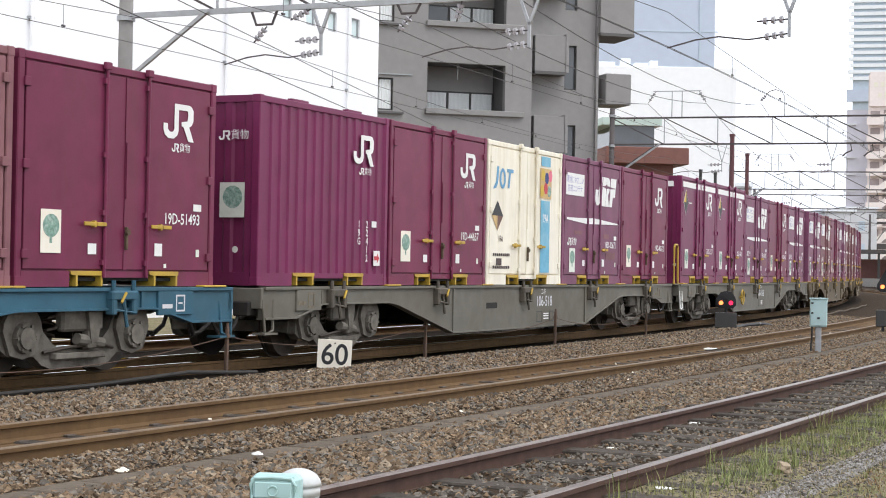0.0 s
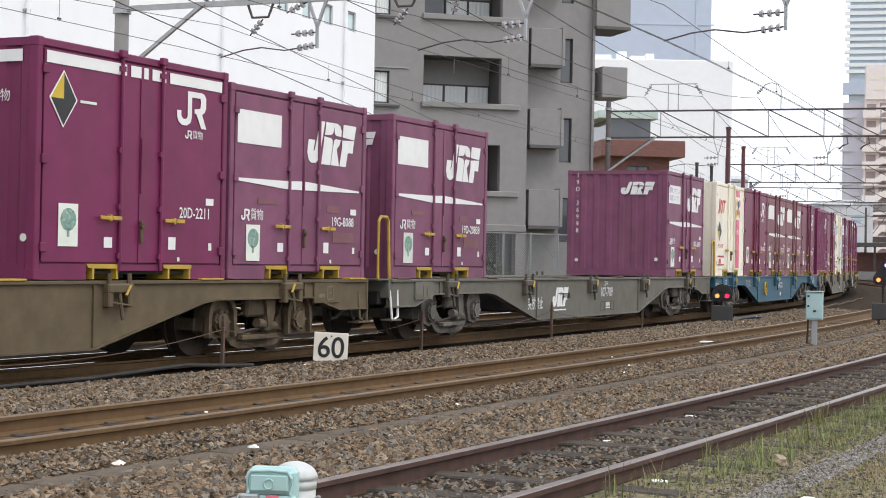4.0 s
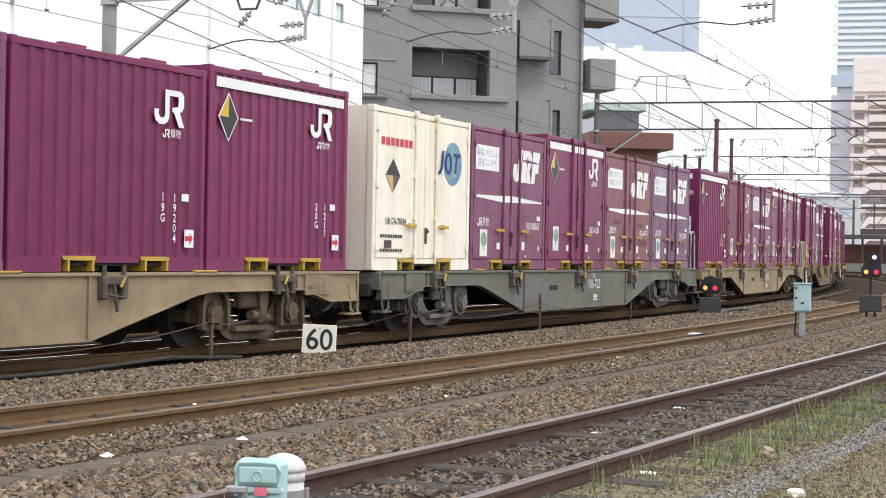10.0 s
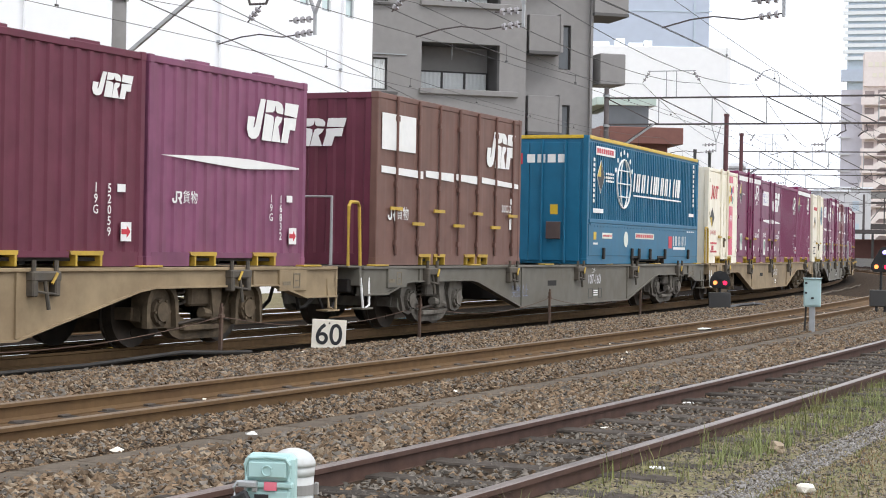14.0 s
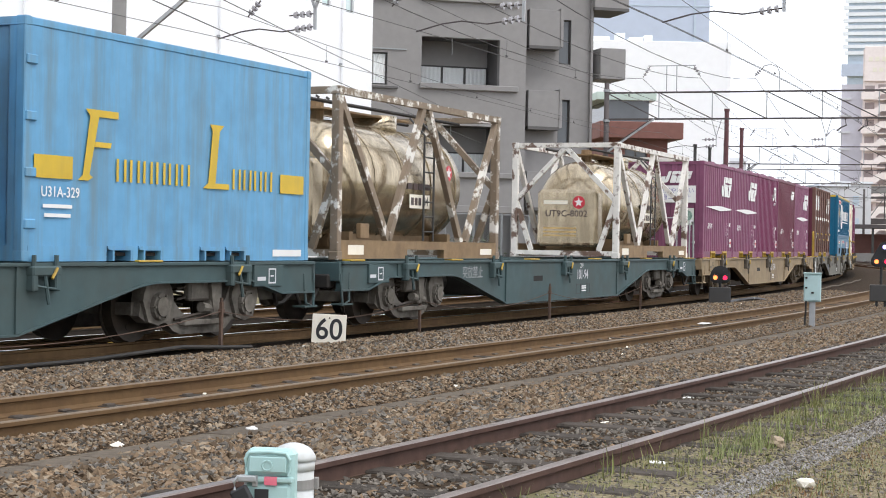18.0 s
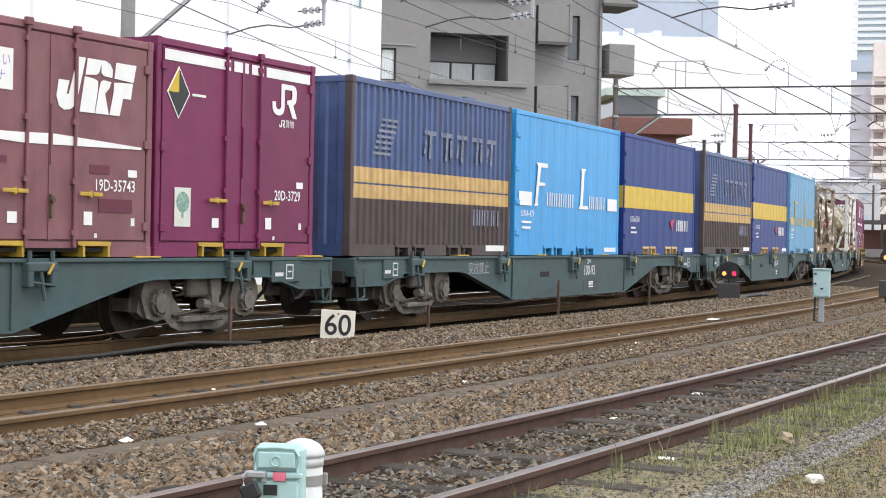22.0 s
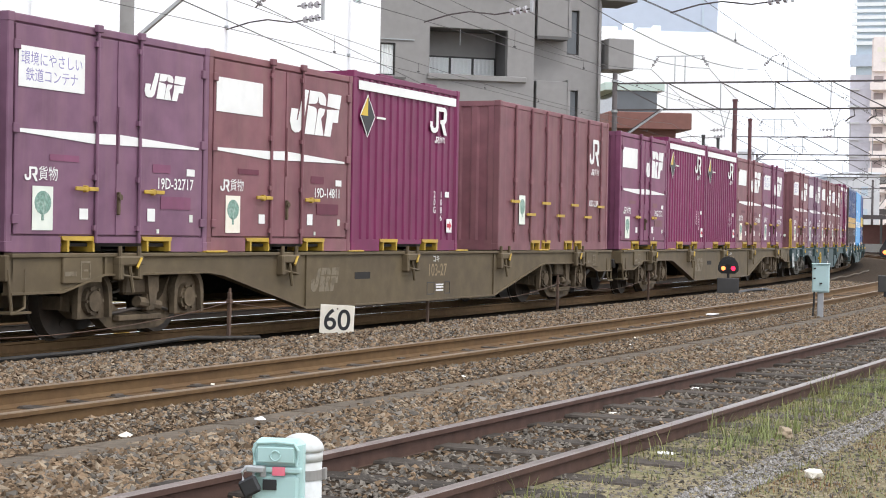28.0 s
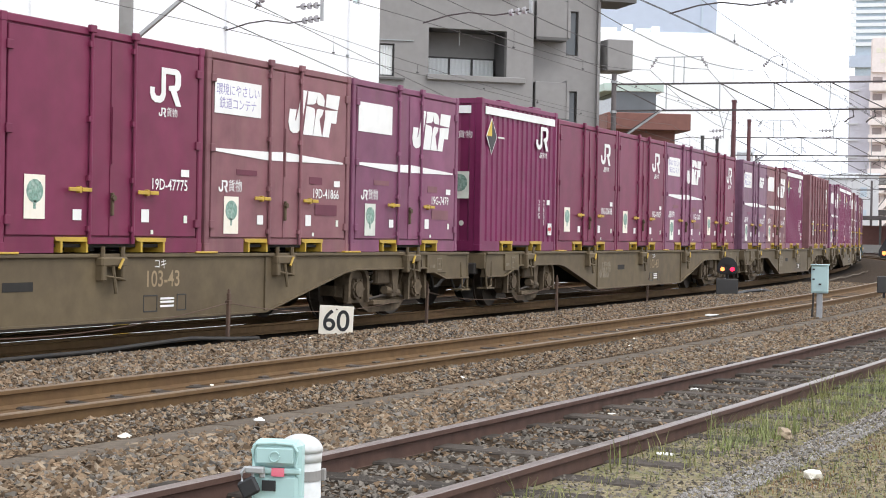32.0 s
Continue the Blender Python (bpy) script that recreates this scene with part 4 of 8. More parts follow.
def grey_building():
    t = tagged(empty("apartment_block"), "grey tiled apartment block with recessed balconies", "building")
    S, top = 3.4, 20.0
    # flats' bay with recessed balconies
    holes, slits = [], []
    for k in range(-1, 4):
        z0 = 7.42 + k * S
        holes.append((1.83, 5.0, z0, z0 + 1.80))
        slits.append((-0.12, 0.48, z0 - 0.14, z0 + 1.10))
    bm = BM()
    wall_with_holes(bm, -0.3, 6.1, -0.2, top, 0.0, 0.3, holes + slits + [(0.1, 5.7, 0.1, 2.42)])
    part("wall", bm, "greytile", t)
    bm = BM()
    box(bm, 0.6, 6.1, 1.6, 1.8, -0.2, top)
    part("balcony_back_wall", bm, "greytile", t)
    # recess sides and ceilings get the darker grey as painted shade
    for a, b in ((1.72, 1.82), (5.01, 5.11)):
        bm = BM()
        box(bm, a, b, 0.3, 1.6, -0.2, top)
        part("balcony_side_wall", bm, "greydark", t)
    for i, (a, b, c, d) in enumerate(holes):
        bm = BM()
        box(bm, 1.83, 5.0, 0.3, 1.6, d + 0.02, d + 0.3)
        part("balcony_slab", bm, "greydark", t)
        bm = BM()
        box(bm, 1.75, 5.75, -0.14, 0.0, c - 0.22, c, 0.02)
        part("sill_band", bm, "greytile", t)
        window(t, 2.15, 4.98, c - 0.25, c + 0.85, 1.5, "glass", "frame", 2, (0, 1, 2) if i % 2 else (1, 2))
        part("drain_pipe", cyl(BM(), (3.2, 0.5, c + 1.2), (3.2, 0.5, d + 0.02), 0.02, 8), "galv", t)
    for a, b, c, d in slits:
        window(t, a, b, c, d, 0.15, "glass", "frame", 0, (0,))
        bm = BM()
        box(bm, a - 0.06, b + 0.4, -0.12, -0.001, c - 0.14, c - 0.06)
        part("window_sill", bm, "greydark", t)
        bm = BM()
        box(bm, a - 0.06, b + 0.75, -0.05, -0.001, d + 0.12, d + 0.16)
        part("trim", bm, "alu", t)
    bm = BM()
    box(bm, -0.32, 6.1, -0.10, 0.0, 2.44, 2.72, 0.02)
    part("ledge", bm, "greytile", t)
    bm = BM()
    box(bm, -0.30, 2.6, -0.14, -0.102, 2.80, 2.90)
    part("trim", bm, "alu", t)
    # set-back bay with box balconies and slit windows
    bm = BM()
    slots = [(7.79, 8.3, 8.5 + k * 3.2, 10.28 + k * 3.2) for k in range(-2, 3)]
    wall_with_holes(bm, 6.1, 9.1, -0.2, top, 0.9, 1.2, slots)
    part("wall", bm, "greytile", t)
    for a, b, c, d in slots:
        window(t, a, b, c, d, 1.05, "glass", "frame", 0)
        bm = BM()
        box(bm, 6.3, 7.6, 0.25, 0.9, c + 0.62, c + 2.05, 0.01)
        part("balcony", bm, "greytile", t)
        # dark strip painted in for the shadow under the balcony box
        bm = BM()
        box(bm, 6.3, 7.6, 0.22, 0.9, c + 0.50, c + 0.62)
        part("balcony_slab", bm, "greydark", t)
        bm = BM()
        box(bm, 7.6, 7.72, 0.22, 0.9, c + 0.6, c + 2.12)
        part("fin", bm, "greytile", t)
    # end bay with hanging box rooms
    bm = BM()
    box(bm, 9.1, 9.2, 0.75, 1.2, -0.2, top)
    part("corner_pier", bm, "greytile", t)
    bm = BM()
    box(bm, 9.15, 10.6, 0.5, 2.6, 10.82, top)
    part("hanging_room", bm, "greytile", t)
    # underside shade is put into the soffit's dark grey
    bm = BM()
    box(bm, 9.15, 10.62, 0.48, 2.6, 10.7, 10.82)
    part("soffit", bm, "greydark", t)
    bm = BM()
    box(bm, 9.42, 10.52, 0.5, 2.0, 7.95, 9.2, 0.03)
    part("hanging_room", bm, "greytile", t)
    bm = BM()
    box(bm, 8.95, 9.2, 1.2, 12, -0.2, top)
    part("side_wall", bm, "greytile", t)
    bm = BM()
    box(bm, -0.3, 0.0, 0.3, 12, -0.2, top)
    part("side_wall", bm, "greytile", t)
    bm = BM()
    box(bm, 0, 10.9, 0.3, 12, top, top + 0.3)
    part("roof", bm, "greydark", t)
    t.matrix_basis = Matrix.Translation((55.6, 32.1, 0)) @ Matrix.Rotation(radians(-46), 4, "Z")


grey_building()


def at_bearing(px, depth):
    """A spot on the ground seen under the bearing px (in picture widths of the first view) at that depth."""
    a = radians(27.78) - math.atan((px - 779.4) / 2966.0)
    r = depth / math.cos(a - radians(27.78))
    return Vector((r * math.cos(a), r * math.sin(a), 0))


def facing(px, depth, turn=0.0):
    p = at_bearing(px, depth)
    return Matrix.Translation(p) @ Matrix.Rotation(radians(27.78 - 90 + turn), 4, "Z")


def plain_tower(name, label, px, depth, width, height, deep, material, turn=0.0):
    t = tagged(empty(name), label, "building")
    bm = BM()
    box(bm, 0, width, 0, deep, -0.5, height, 0.05)
    part("wall", bm, material, t)
    t.matrix_basis = facing(px, depth, turn)
    return t


def glass_tower():
    # pale colours carry the haze; there is no mist in the scene
    t = plain_tower("office_tower", "tall pale blue glass office tower, paled as by haze", 1010, 170, 14.0, 70, 14, "towerblue")
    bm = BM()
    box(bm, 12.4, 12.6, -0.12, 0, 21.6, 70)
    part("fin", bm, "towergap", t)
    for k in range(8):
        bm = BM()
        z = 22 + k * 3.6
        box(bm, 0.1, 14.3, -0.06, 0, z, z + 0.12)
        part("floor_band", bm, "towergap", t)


glass_tower()


def white_block():
    t = plain_tower("white_block", "low white office block with rooftop plant", 1040, 140, 12.0, 18.4, 12, "brightwall")
    for x, w, h in ((0.3, 1.6, 0.45), (2.4, 0.8, 0.75), (3.5, 1.2, 0.4), (4.8, 0.7, 0.6)):
        bm = BM()
        box(bm, x, x + w, 1, 2.2, 18.4, 18.4 + h, 0.04)
        part("roof_unit", bm, "towerslab", t)
    bm = BM()
    box(bm, 11.6, 11.7, -0.05, 0, 0, 18.4)
    part("downpipe", bm, "whitewall", t)


white_block()


def brown_house():
    t = tagged(empty("brown_building"), "low red-brown building with a flat overhanging roof", "building")
    bm = BM()
    wall_with_holes(bm, 0, 3.5, -0.3, 7.4, 0, 0.25, [(1.0, 2.3, 6.0, 6.9)])
    part("wall", bm, "brownwall", t)
    bm = BM()
    box(bm, 3.25, 3.5, 0.25, 8, -0.3, 7.4)
    box(bm, 0, 0.25, 0.25, 8, -0.3, 7.4)
    part("side_wall", bm, "brownwall", t)
    bm = BM()
    box(bm, -0.6, 4.25, -0.7, 8, 7.4, 8.35, 0.03)
    part("roof", bm, "brownwall", t)
    bm = BM()
    box(bm, 0.1, 2.5, 0.6, 7, 8.35, 9.65)
    part("penthouse", bm, "glass", t, "dark glazed penthouse")
    bm = BM()
    box(bm, -0.6, 2.9, 0.4, 7.2, 9.65, 10.1, 0.02)
    part("penthouse_roof", bm, "mint_fascia", t, "pale mint roof fascia")
    window(t, 1.0, 2.3, 6.0, 6.9, 0.1, "glass", "frame", 1)
    t.matrix_basis = facing(1078, 96, 6)


brown_house()


def beige_tower():
    t = tagged(empty("apartment_tower"), "pale pinkish apartment tower with folded balconies", "building")
    bm = BM()
    box(bm, 0, 14, 0, 18, -0.5, 36.0)
    part("wall", bm, "beigewall", t)
    bm = BM()
    box(bm, 0.2, 14, -0.6, 0, 30.4, 36.4, 0.05)
    part("parapet", bm, "beigewall", t)
    bm = BM()
    for a in range(4):
        box(bm, 0.9 + a * 1.1, 1.6 + a * 1.1, -0.66, -0.6, 33.8, 34.6)
    for a in range(3):
        box(bm, 1.6 + a * 1.1, 2.3 + a * 1.1, -0.66, -0.6, 32.0, 32.7)
    part("sign_mark", bm, "board", t)
    for k in range(10):
        z = 0.8 + k * 2.93
        bm = BM()
        prism_xz(bm, [(-0.2, z), (2.2, z), (3.2, z + 0.9), (10, z + 0.9), (10, z + 2.1), (3.0, z + 2.1), (2.0, z + 1.25), (-0.2, z + 1.25)], -1.6, -1.35)
        part("balcony", bm, "beigewall", t)
        bm = BM()
        box(bm, 0.2, 10, -1.35, -0.02, z - 0.1, z + 0.1)
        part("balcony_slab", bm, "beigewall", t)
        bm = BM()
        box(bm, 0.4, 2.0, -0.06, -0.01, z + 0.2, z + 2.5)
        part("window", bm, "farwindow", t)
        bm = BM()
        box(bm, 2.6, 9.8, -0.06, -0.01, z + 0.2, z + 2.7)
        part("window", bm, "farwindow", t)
    bm = BM()
    box(bm, -3.6, -0.02, 1.0, 6.0, -0.5, 30)
    s = part("stair_tower", bm, "lilac", t, "pale lilac stair tower")
    for k in range(10):
        bm = BM()
        box(bm, -4.0, -2.0, 0.7, 1.0, 1.2 + k * 2.9, 1.5 + k * 2.9)
        part("landing", bm, "haze", s)
    t.matrix_basis = facing(1528, 290, -15)


beige_tower()


def blue_tower():
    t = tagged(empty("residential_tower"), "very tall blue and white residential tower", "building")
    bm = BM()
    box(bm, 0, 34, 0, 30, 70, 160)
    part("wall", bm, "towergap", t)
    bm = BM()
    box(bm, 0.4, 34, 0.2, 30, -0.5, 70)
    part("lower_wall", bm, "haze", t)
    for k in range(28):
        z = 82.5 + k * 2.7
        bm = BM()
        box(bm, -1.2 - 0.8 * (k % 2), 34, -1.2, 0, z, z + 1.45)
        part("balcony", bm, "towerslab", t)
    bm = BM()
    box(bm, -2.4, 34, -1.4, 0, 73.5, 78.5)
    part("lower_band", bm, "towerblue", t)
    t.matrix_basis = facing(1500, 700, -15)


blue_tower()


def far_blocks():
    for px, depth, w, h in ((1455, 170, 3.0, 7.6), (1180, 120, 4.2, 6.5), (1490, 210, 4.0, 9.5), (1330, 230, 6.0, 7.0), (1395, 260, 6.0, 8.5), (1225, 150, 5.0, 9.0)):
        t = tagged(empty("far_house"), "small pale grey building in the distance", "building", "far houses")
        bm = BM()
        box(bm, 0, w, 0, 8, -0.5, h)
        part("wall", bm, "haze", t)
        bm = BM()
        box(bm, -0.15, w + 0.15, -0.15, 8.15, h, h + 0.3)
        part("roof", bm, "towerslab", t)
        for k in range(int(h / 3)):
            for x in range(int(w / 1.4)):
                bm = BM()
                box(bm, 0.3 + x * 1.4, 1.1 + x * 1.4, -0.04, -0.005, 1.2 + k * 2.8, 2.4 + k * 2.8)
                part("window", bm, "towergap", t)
        t.matrix_basis = facing(px, depth, 0)


far_blocks()


def chimney(px, depth, top, r, material, label):
    p = at_bearing(px, depth)
    t = tagged(empty("pipe_mast"), label, "pole")
    part("shaft", cyl(BM(), (0, 0, -0.5), (0, 0, top), r, 12), material, t)
    part("cap", cyl(BM(), (0, 0, top), (0, 0, top + 0.12), r * 1.25, 12), material, t)
    t.matrix_basis = Matrix.Translation(p)


chimney(1288, 90, 8.6, 0.12, "redpole", "tall dark red steel mast")
chimney(1315, 96, 8.0, 0.11, "redpole", "tall dark red steel mast")
chimney(1233, 84, 6.3, 0.08, "frame", "short dark steel mast")
chimney(1259, 86, 6.3, 0.08, "frame", "short dark steel mast")


def side_yard():
    t = tagged(empty("mesh_fence"), "pale wire mesh fence between the two buildings", "fence")
    for k in range(9):
        part("post", cyl(BM(), (k * 1.06 - 1.7, 0, -0.1), (k * 1.06 - 1.7, 0, 2.22), 0.035, 8), "alu", t)
    for z in (0.15, 2.18):
        bm = BM()
        box(bm, -1.7, 6.8, -0.02, 0.02, z - 0.02, z + 0.02)
        part("rail", bm, "alu", t)
    bm = BM()
    for k in range(100):
        x = -1.7 + k * 0.085
        for e in (-1, 1):
            x1 = min(max(x + e * 2.0, -1.7), 6.78)
            if abs(x1 - x) > 0.05:
                beam(bm, (x, e * 0.004, 0.15), (x1, e * 0.004, 0.15 + abs(x1 - x)), 0.005, 0.005)
    part("mesh", bm, "alu", t)
    t.matrix_basis = Matrix.Translation((44.5, 24.6, 0)) @ Matrix.Rotation(radians(-30), 4, "Z")
    h = tagged(empty("shrub"), "low dark green shrub behind the fence", "shrub")
    rng = random.Random(3)
    bm = BM()
    for k in range(900):
        c = Vector((rng.gauss(0, 0.5), rng.gauss(0, 0.35), abs(rng.gauss(0.75, 0.42))))
        d = Vector((rng.uniform(-1, 1), rng.uniform(-1, 1), rng.uniform(-1, 1))).normalized() * 0.07
        e = d.orthogonal().normalized() * 0.035
        bm.faces.new([bm.verts.new(c + v) for v in (-d, e, d, -e)])
    part("foliage", bm, "leaf", h)
    bm = BM()
    for k in range(7):
        a = k * 0.9
        tube(bm, [(0, 0, -0.1), (0.2 * math.cos(a), 0.15 * math.sin(a), 0.4), (0.5 * math.cos(a), 0.3 * math.sin(a), 0.8)], 0.015, 5)
    part("stems", bm, "rustpost", h)
    h.matrix_basis = Matrix.Translation((46.9, 23.5, -0.1))


side_yard()

# ---------------------------------------------------------------- overhead line


def insulator(parent, a, b):
    """A short string of white porcelain discs."""
    a, b = Vector(a), Vector(b)
    bm = BM()
    for k in range(3):
        u = 0.25 + 0.25 * k
        c = a.lerp(b, u)
        d = (b - a).normalized() * 0.03
        cyl(bm, c - d, c + d, 0.07, 10, 0.05)
    i = part("insulator", bm, "porcelain", parent)
    part("pin", cyl(BM(), a, b, 0.014, 6), "gantry", i)


def gantry(s, near, far, zb, depth, label, post="gantry"):
    bright = post == "poleconc"
    slim = 1.0 if bright else 0.62
    t = tagged(empty("overhead_gantry"), label, "gantry", "overhead gantries")
    L = far - near
    # local space: x along the line, y across away from the camera; origin under the far pole
    p = part("pole", cyl(BM(), (0, 0, -0.3), (0, 0, zb + depth + (1.9 if post == "poleconc" else 0.4)), *((0.165, 16, 0.13) if post == "poleconc" else (0.12, 12, 0.10))), post, t, "grey pole", True)
    for z in (zb - 0.1, zb + depth + 0.05):
        part("band", cyl(BM(), (0, 0, z), (0, 0, z + 0.1), 0.185 if post == "poleconc" else 0.135, 16), "galv", p)
    part("pole", cyl(BM(), (0, -L, -0.3), (0, -L, zb + depth + 1.2), 0.165, 16, 0.13), post, t, "grey pole", True)
    for z in (zb, zb + depth):
        bm = BM()
        box(bm, -0.05, 0.05, -L, 0, z - 0.05 * slim, z + 0.05 * slim)
        part("chord", bm, "galv" if bright else "gantry", t)
    n = max(4, int(L / 1.95))
    for k in range(n):
        y0, y1 = -L * k / n, -L * (k + 1) / n
        part("vertical", beam(BM(), (0, y1, zb), (0, y1, zb + depth), 0.04, 0.04), "galv", t)
        part("diagonal", beam(BM(), (0, y0, zb + depth), (0, y1, zb), 0.042, 0.042), "gantry", t)
    part("brace", beam(BM(), (-0.10, -0.05, zb - 1.33), (-0.10, -1.95, zb), 0.07, 0.07), "galv", t, "pale knee brace")
    part("brace", beam(BM(), (0.12, 0.14, zb - 1.33), (0.12, -1.80, zb), 0.035, 0.05), "gantry", t, "thin dark knee brace")
    if post == "poleconc":
        for z0, z1, m in ((3.88, 4.00, "white"), (1.55, 2.30, "white"), (0.30, 1.55, "yellow")):
            part("pole_band", cyl(BM(), (0, 0, z0), (0, 0, z1), 0.166, 16), m, p, "painted band round the pole")
        bm = BM()
        for q in ((-0.12, 2.16, 0.12, 2.16, 0.0, 1.90), (-0.12, 1.60, 0.0, 1.86, 0.12, 1.60)):
            w = [(-0.135 + 0.80 * e, -0.135 - 0.60 * e + 0.0, z) for e, z in zip(q[::2], q[1::2])]
            a = [bm.verts.new((x - 0.02, y - 0.02, z)) for x, y, z in w]
            b = [bm.verts.new((x + 0.03, y + 0.03, z)) for x, y, z in w]
            bm.faces.new(a), bm.faces.new(b[::-1])
            for i in range(3):
                bm.faces.new((a[(i + 1) % 3], a[i], b[i], b[(i + 1) % 3]))
        bmesh.ops.recalc_face_normals(bm, faces=bm.faces[:])
        part("pole_mark", bm, "skyblue", p, "two blue triangles meeting at their tips")
    zd = zb + 0.17 if bright else zb
    for off in (-0.2, -4.85, 4.0) if bright else (-0.2, 4.0):
        y = off - far
        if y < -L + 0.4:
            continue
        w = 0.05 if bright else 0.028
        h = part("dropper_bracket", beam(BM(), (0, y - 0.2, zb), (0, y, zd - 0.7), w, w), "galv", t)
        part("bracket_leg", beam(BM(), (0, y + 0.2, zb), (0, y, zd - 0.7), w, w), "galv", h)
        part("bracket_stem", beam(BM(), (0, y, zd - 0.66), (0, y, zd - 1.1), w, w), "galv", h)
        insulator(t, (0, y, zd - 1.04), (0, y + 0.5, zd - 1.10))
        part("registration_arm", tube(BM(), [(0, y + 0.5, zd - 1.10), (0, y + 0.7, zd - 1.12), (0, y + 1.2, zd - 1.05), (0, y + 1.6, zd - 1.09), (0, y + 2.1, zd - 1.21)], 0.014, 6), "gantry", t)
        insulator(t, (0, y, zd - 0.80), (0, y + 0.55, zd - 0.82))
    if bright:
        for o0, o1, drop in ((4.94, 5.53, 0.30), (1.92, 2.44, 0.22)):
            ya, yb = o0 - far, o1 - far
            h = part("stirrup", tube(BM(), [(0, ya, zb), (0, ya + 0.12, zb - drop), (0, yb - 0.12, zb - drop), (0, yb, zb)], 0.026, 6), "gantry", t, "bent steel stirrup under the chord")
            ym = (ya + yb) / 2
            insulator(t, (0, ym - 0.06, zb - drop - 0.04), (0, ym + 0.22, zb - drop - 0.34))
        insulator(t, (0, 4.22 - far, zb - 0.05), (0, 4.66 - far, zb - 0.24))
        insulator(t, (0, 1.12 - far, zb - 0.05), (0, 1.22 - far, zb - 0.42))
    else:
        for o in (-0.9, -1.7, -3.2):
            part("wire_hook", tube(BM(), [(0, o - far, zb), (0, o - far - 0.05, zb - 0.28), (0, o - far + 0.15, zb - 0.36), (0, o - far + 0.3, zb - 0.5)], 0.03, 5), "gantry", t)
    y, top = -2.6, zb + depth
    for e in (-0.2, 0.2):
        part("top_post", beam(BM(), (0, y + e, top), (0, y + e, top + 1.05), 0.034, 0.034), "galv", t)
    part("top_bar", beam(BM(), (0, y - 0.95, top + 1.05), (0, y + 0.95, top + 1.05), 0.034, 0.034), "galv", t)
    for e in (-1, 1):
        insulator(t, (0, y + e * 0.85, top + 1.05), (0, y + e * 1.15, top + 0.6))
    y = -6.8
    part("top_hook", tube(BM(), [(0, y, top), (0, y, top + 0.75), (0, y + 0.1, top + 0.95), (0, y + 0.35, top + 1.05), (0, y + 0.6, top + 0.98), (0, y + 0.7, top + 0.85)], 0.02, 6), "galv", t)
    insulator(t, (0, y + 0.7, top + 0.85), (0, y + 0.95, top + 0.6))
    t.matrix_basis = line_pose(s, far)


gantry(27.1, -10.6, 8.4, 6.17, 1.05, "grey overhead line gantry on concrete poles", "poleconc")
gantry(63.9, -10.6, 8.4, 6.30, 1.05, "dark lattice overhead line gantry across the tracks")
gantry(100, -10.6, 7.6, 6.30, 1.05, "dark lattice overhead line gantry farther along")
for s in (130, 165, 205, 250):
    gantry(s, -10.6, 6.6, 6.30, 1.05, "dark lattice overhead line gantry far off")

SUPPORTS = [-14, 27.1, 63.9, 100, 130, 165, 205, 250]


def line_wire(off, z, sag, r, label, droppers=None):
    """One wire from support to support, with its droppers to a contact wire below."""
    bm = BM()
    pts = []
    for a, b in zip(SUPPORTS, SUPPORTS[1:]):
        for k in range(10):
            u = k / 10
            pts.append(on_line(a + (b - a) * u, off, z - sag * 4 * u * (1 - u)))
    pts.append(on_line(SUPPORTS[-1], off, z))
    tube(bm, pts, r, 5)
    w = tagged(finish("overhead_wire", bm, "wire"), label, "wire", "overhead wires")
    if droppers is not None:
        for a, b in zip(SUPPORTS, SUPPORTS[1:4]):
            for k in range(1, 8):
                u = k / 8
                s = a + (b - a) * u
                part("dropper", cyl(BM(), on_line(s, off, z - sag * 4 * u * (1 - u)), on_line(s, off, droppers), 0.004, 5), "wire", w)
                part("clip", cyl(BM(), on_line(s - 0.04, off, droppers + 0.02), on_line(s + 0.04, off, droppers + 0.02), 0.02, 5), "wire", w)


for o in (1.9, -2.75, 6.1):
    line_wire(o, 5.75, 0.50, 0.006, "messenger wire of the overhead line", 5.16)
    line_wire(o, 5.16, 0.02, 0.006, "grooved contact wire above the track")
line_wire(-2.65, 5.19, 0.02, 0.007, "second contact wire above the track")
for o, z, sag in ((2.5, 7.85, 1.05), (4.65, 7.9, 0.9), (6.95, 7.9, 0.9)):
    line_wire(o, z, sag, 0.011, "bare feeder wire above the tracks")
for z0, z1, r in ((4.98, 5.24, 0.009), (5.50, 5.95, 0.008)):
    slack("overhead_wire", on_line(14, 1.63, z0), on_line(63.9, 13.3, z1), 0.05, r, "wire", "slanting wire of the crossover overhead line", "wire", 20)


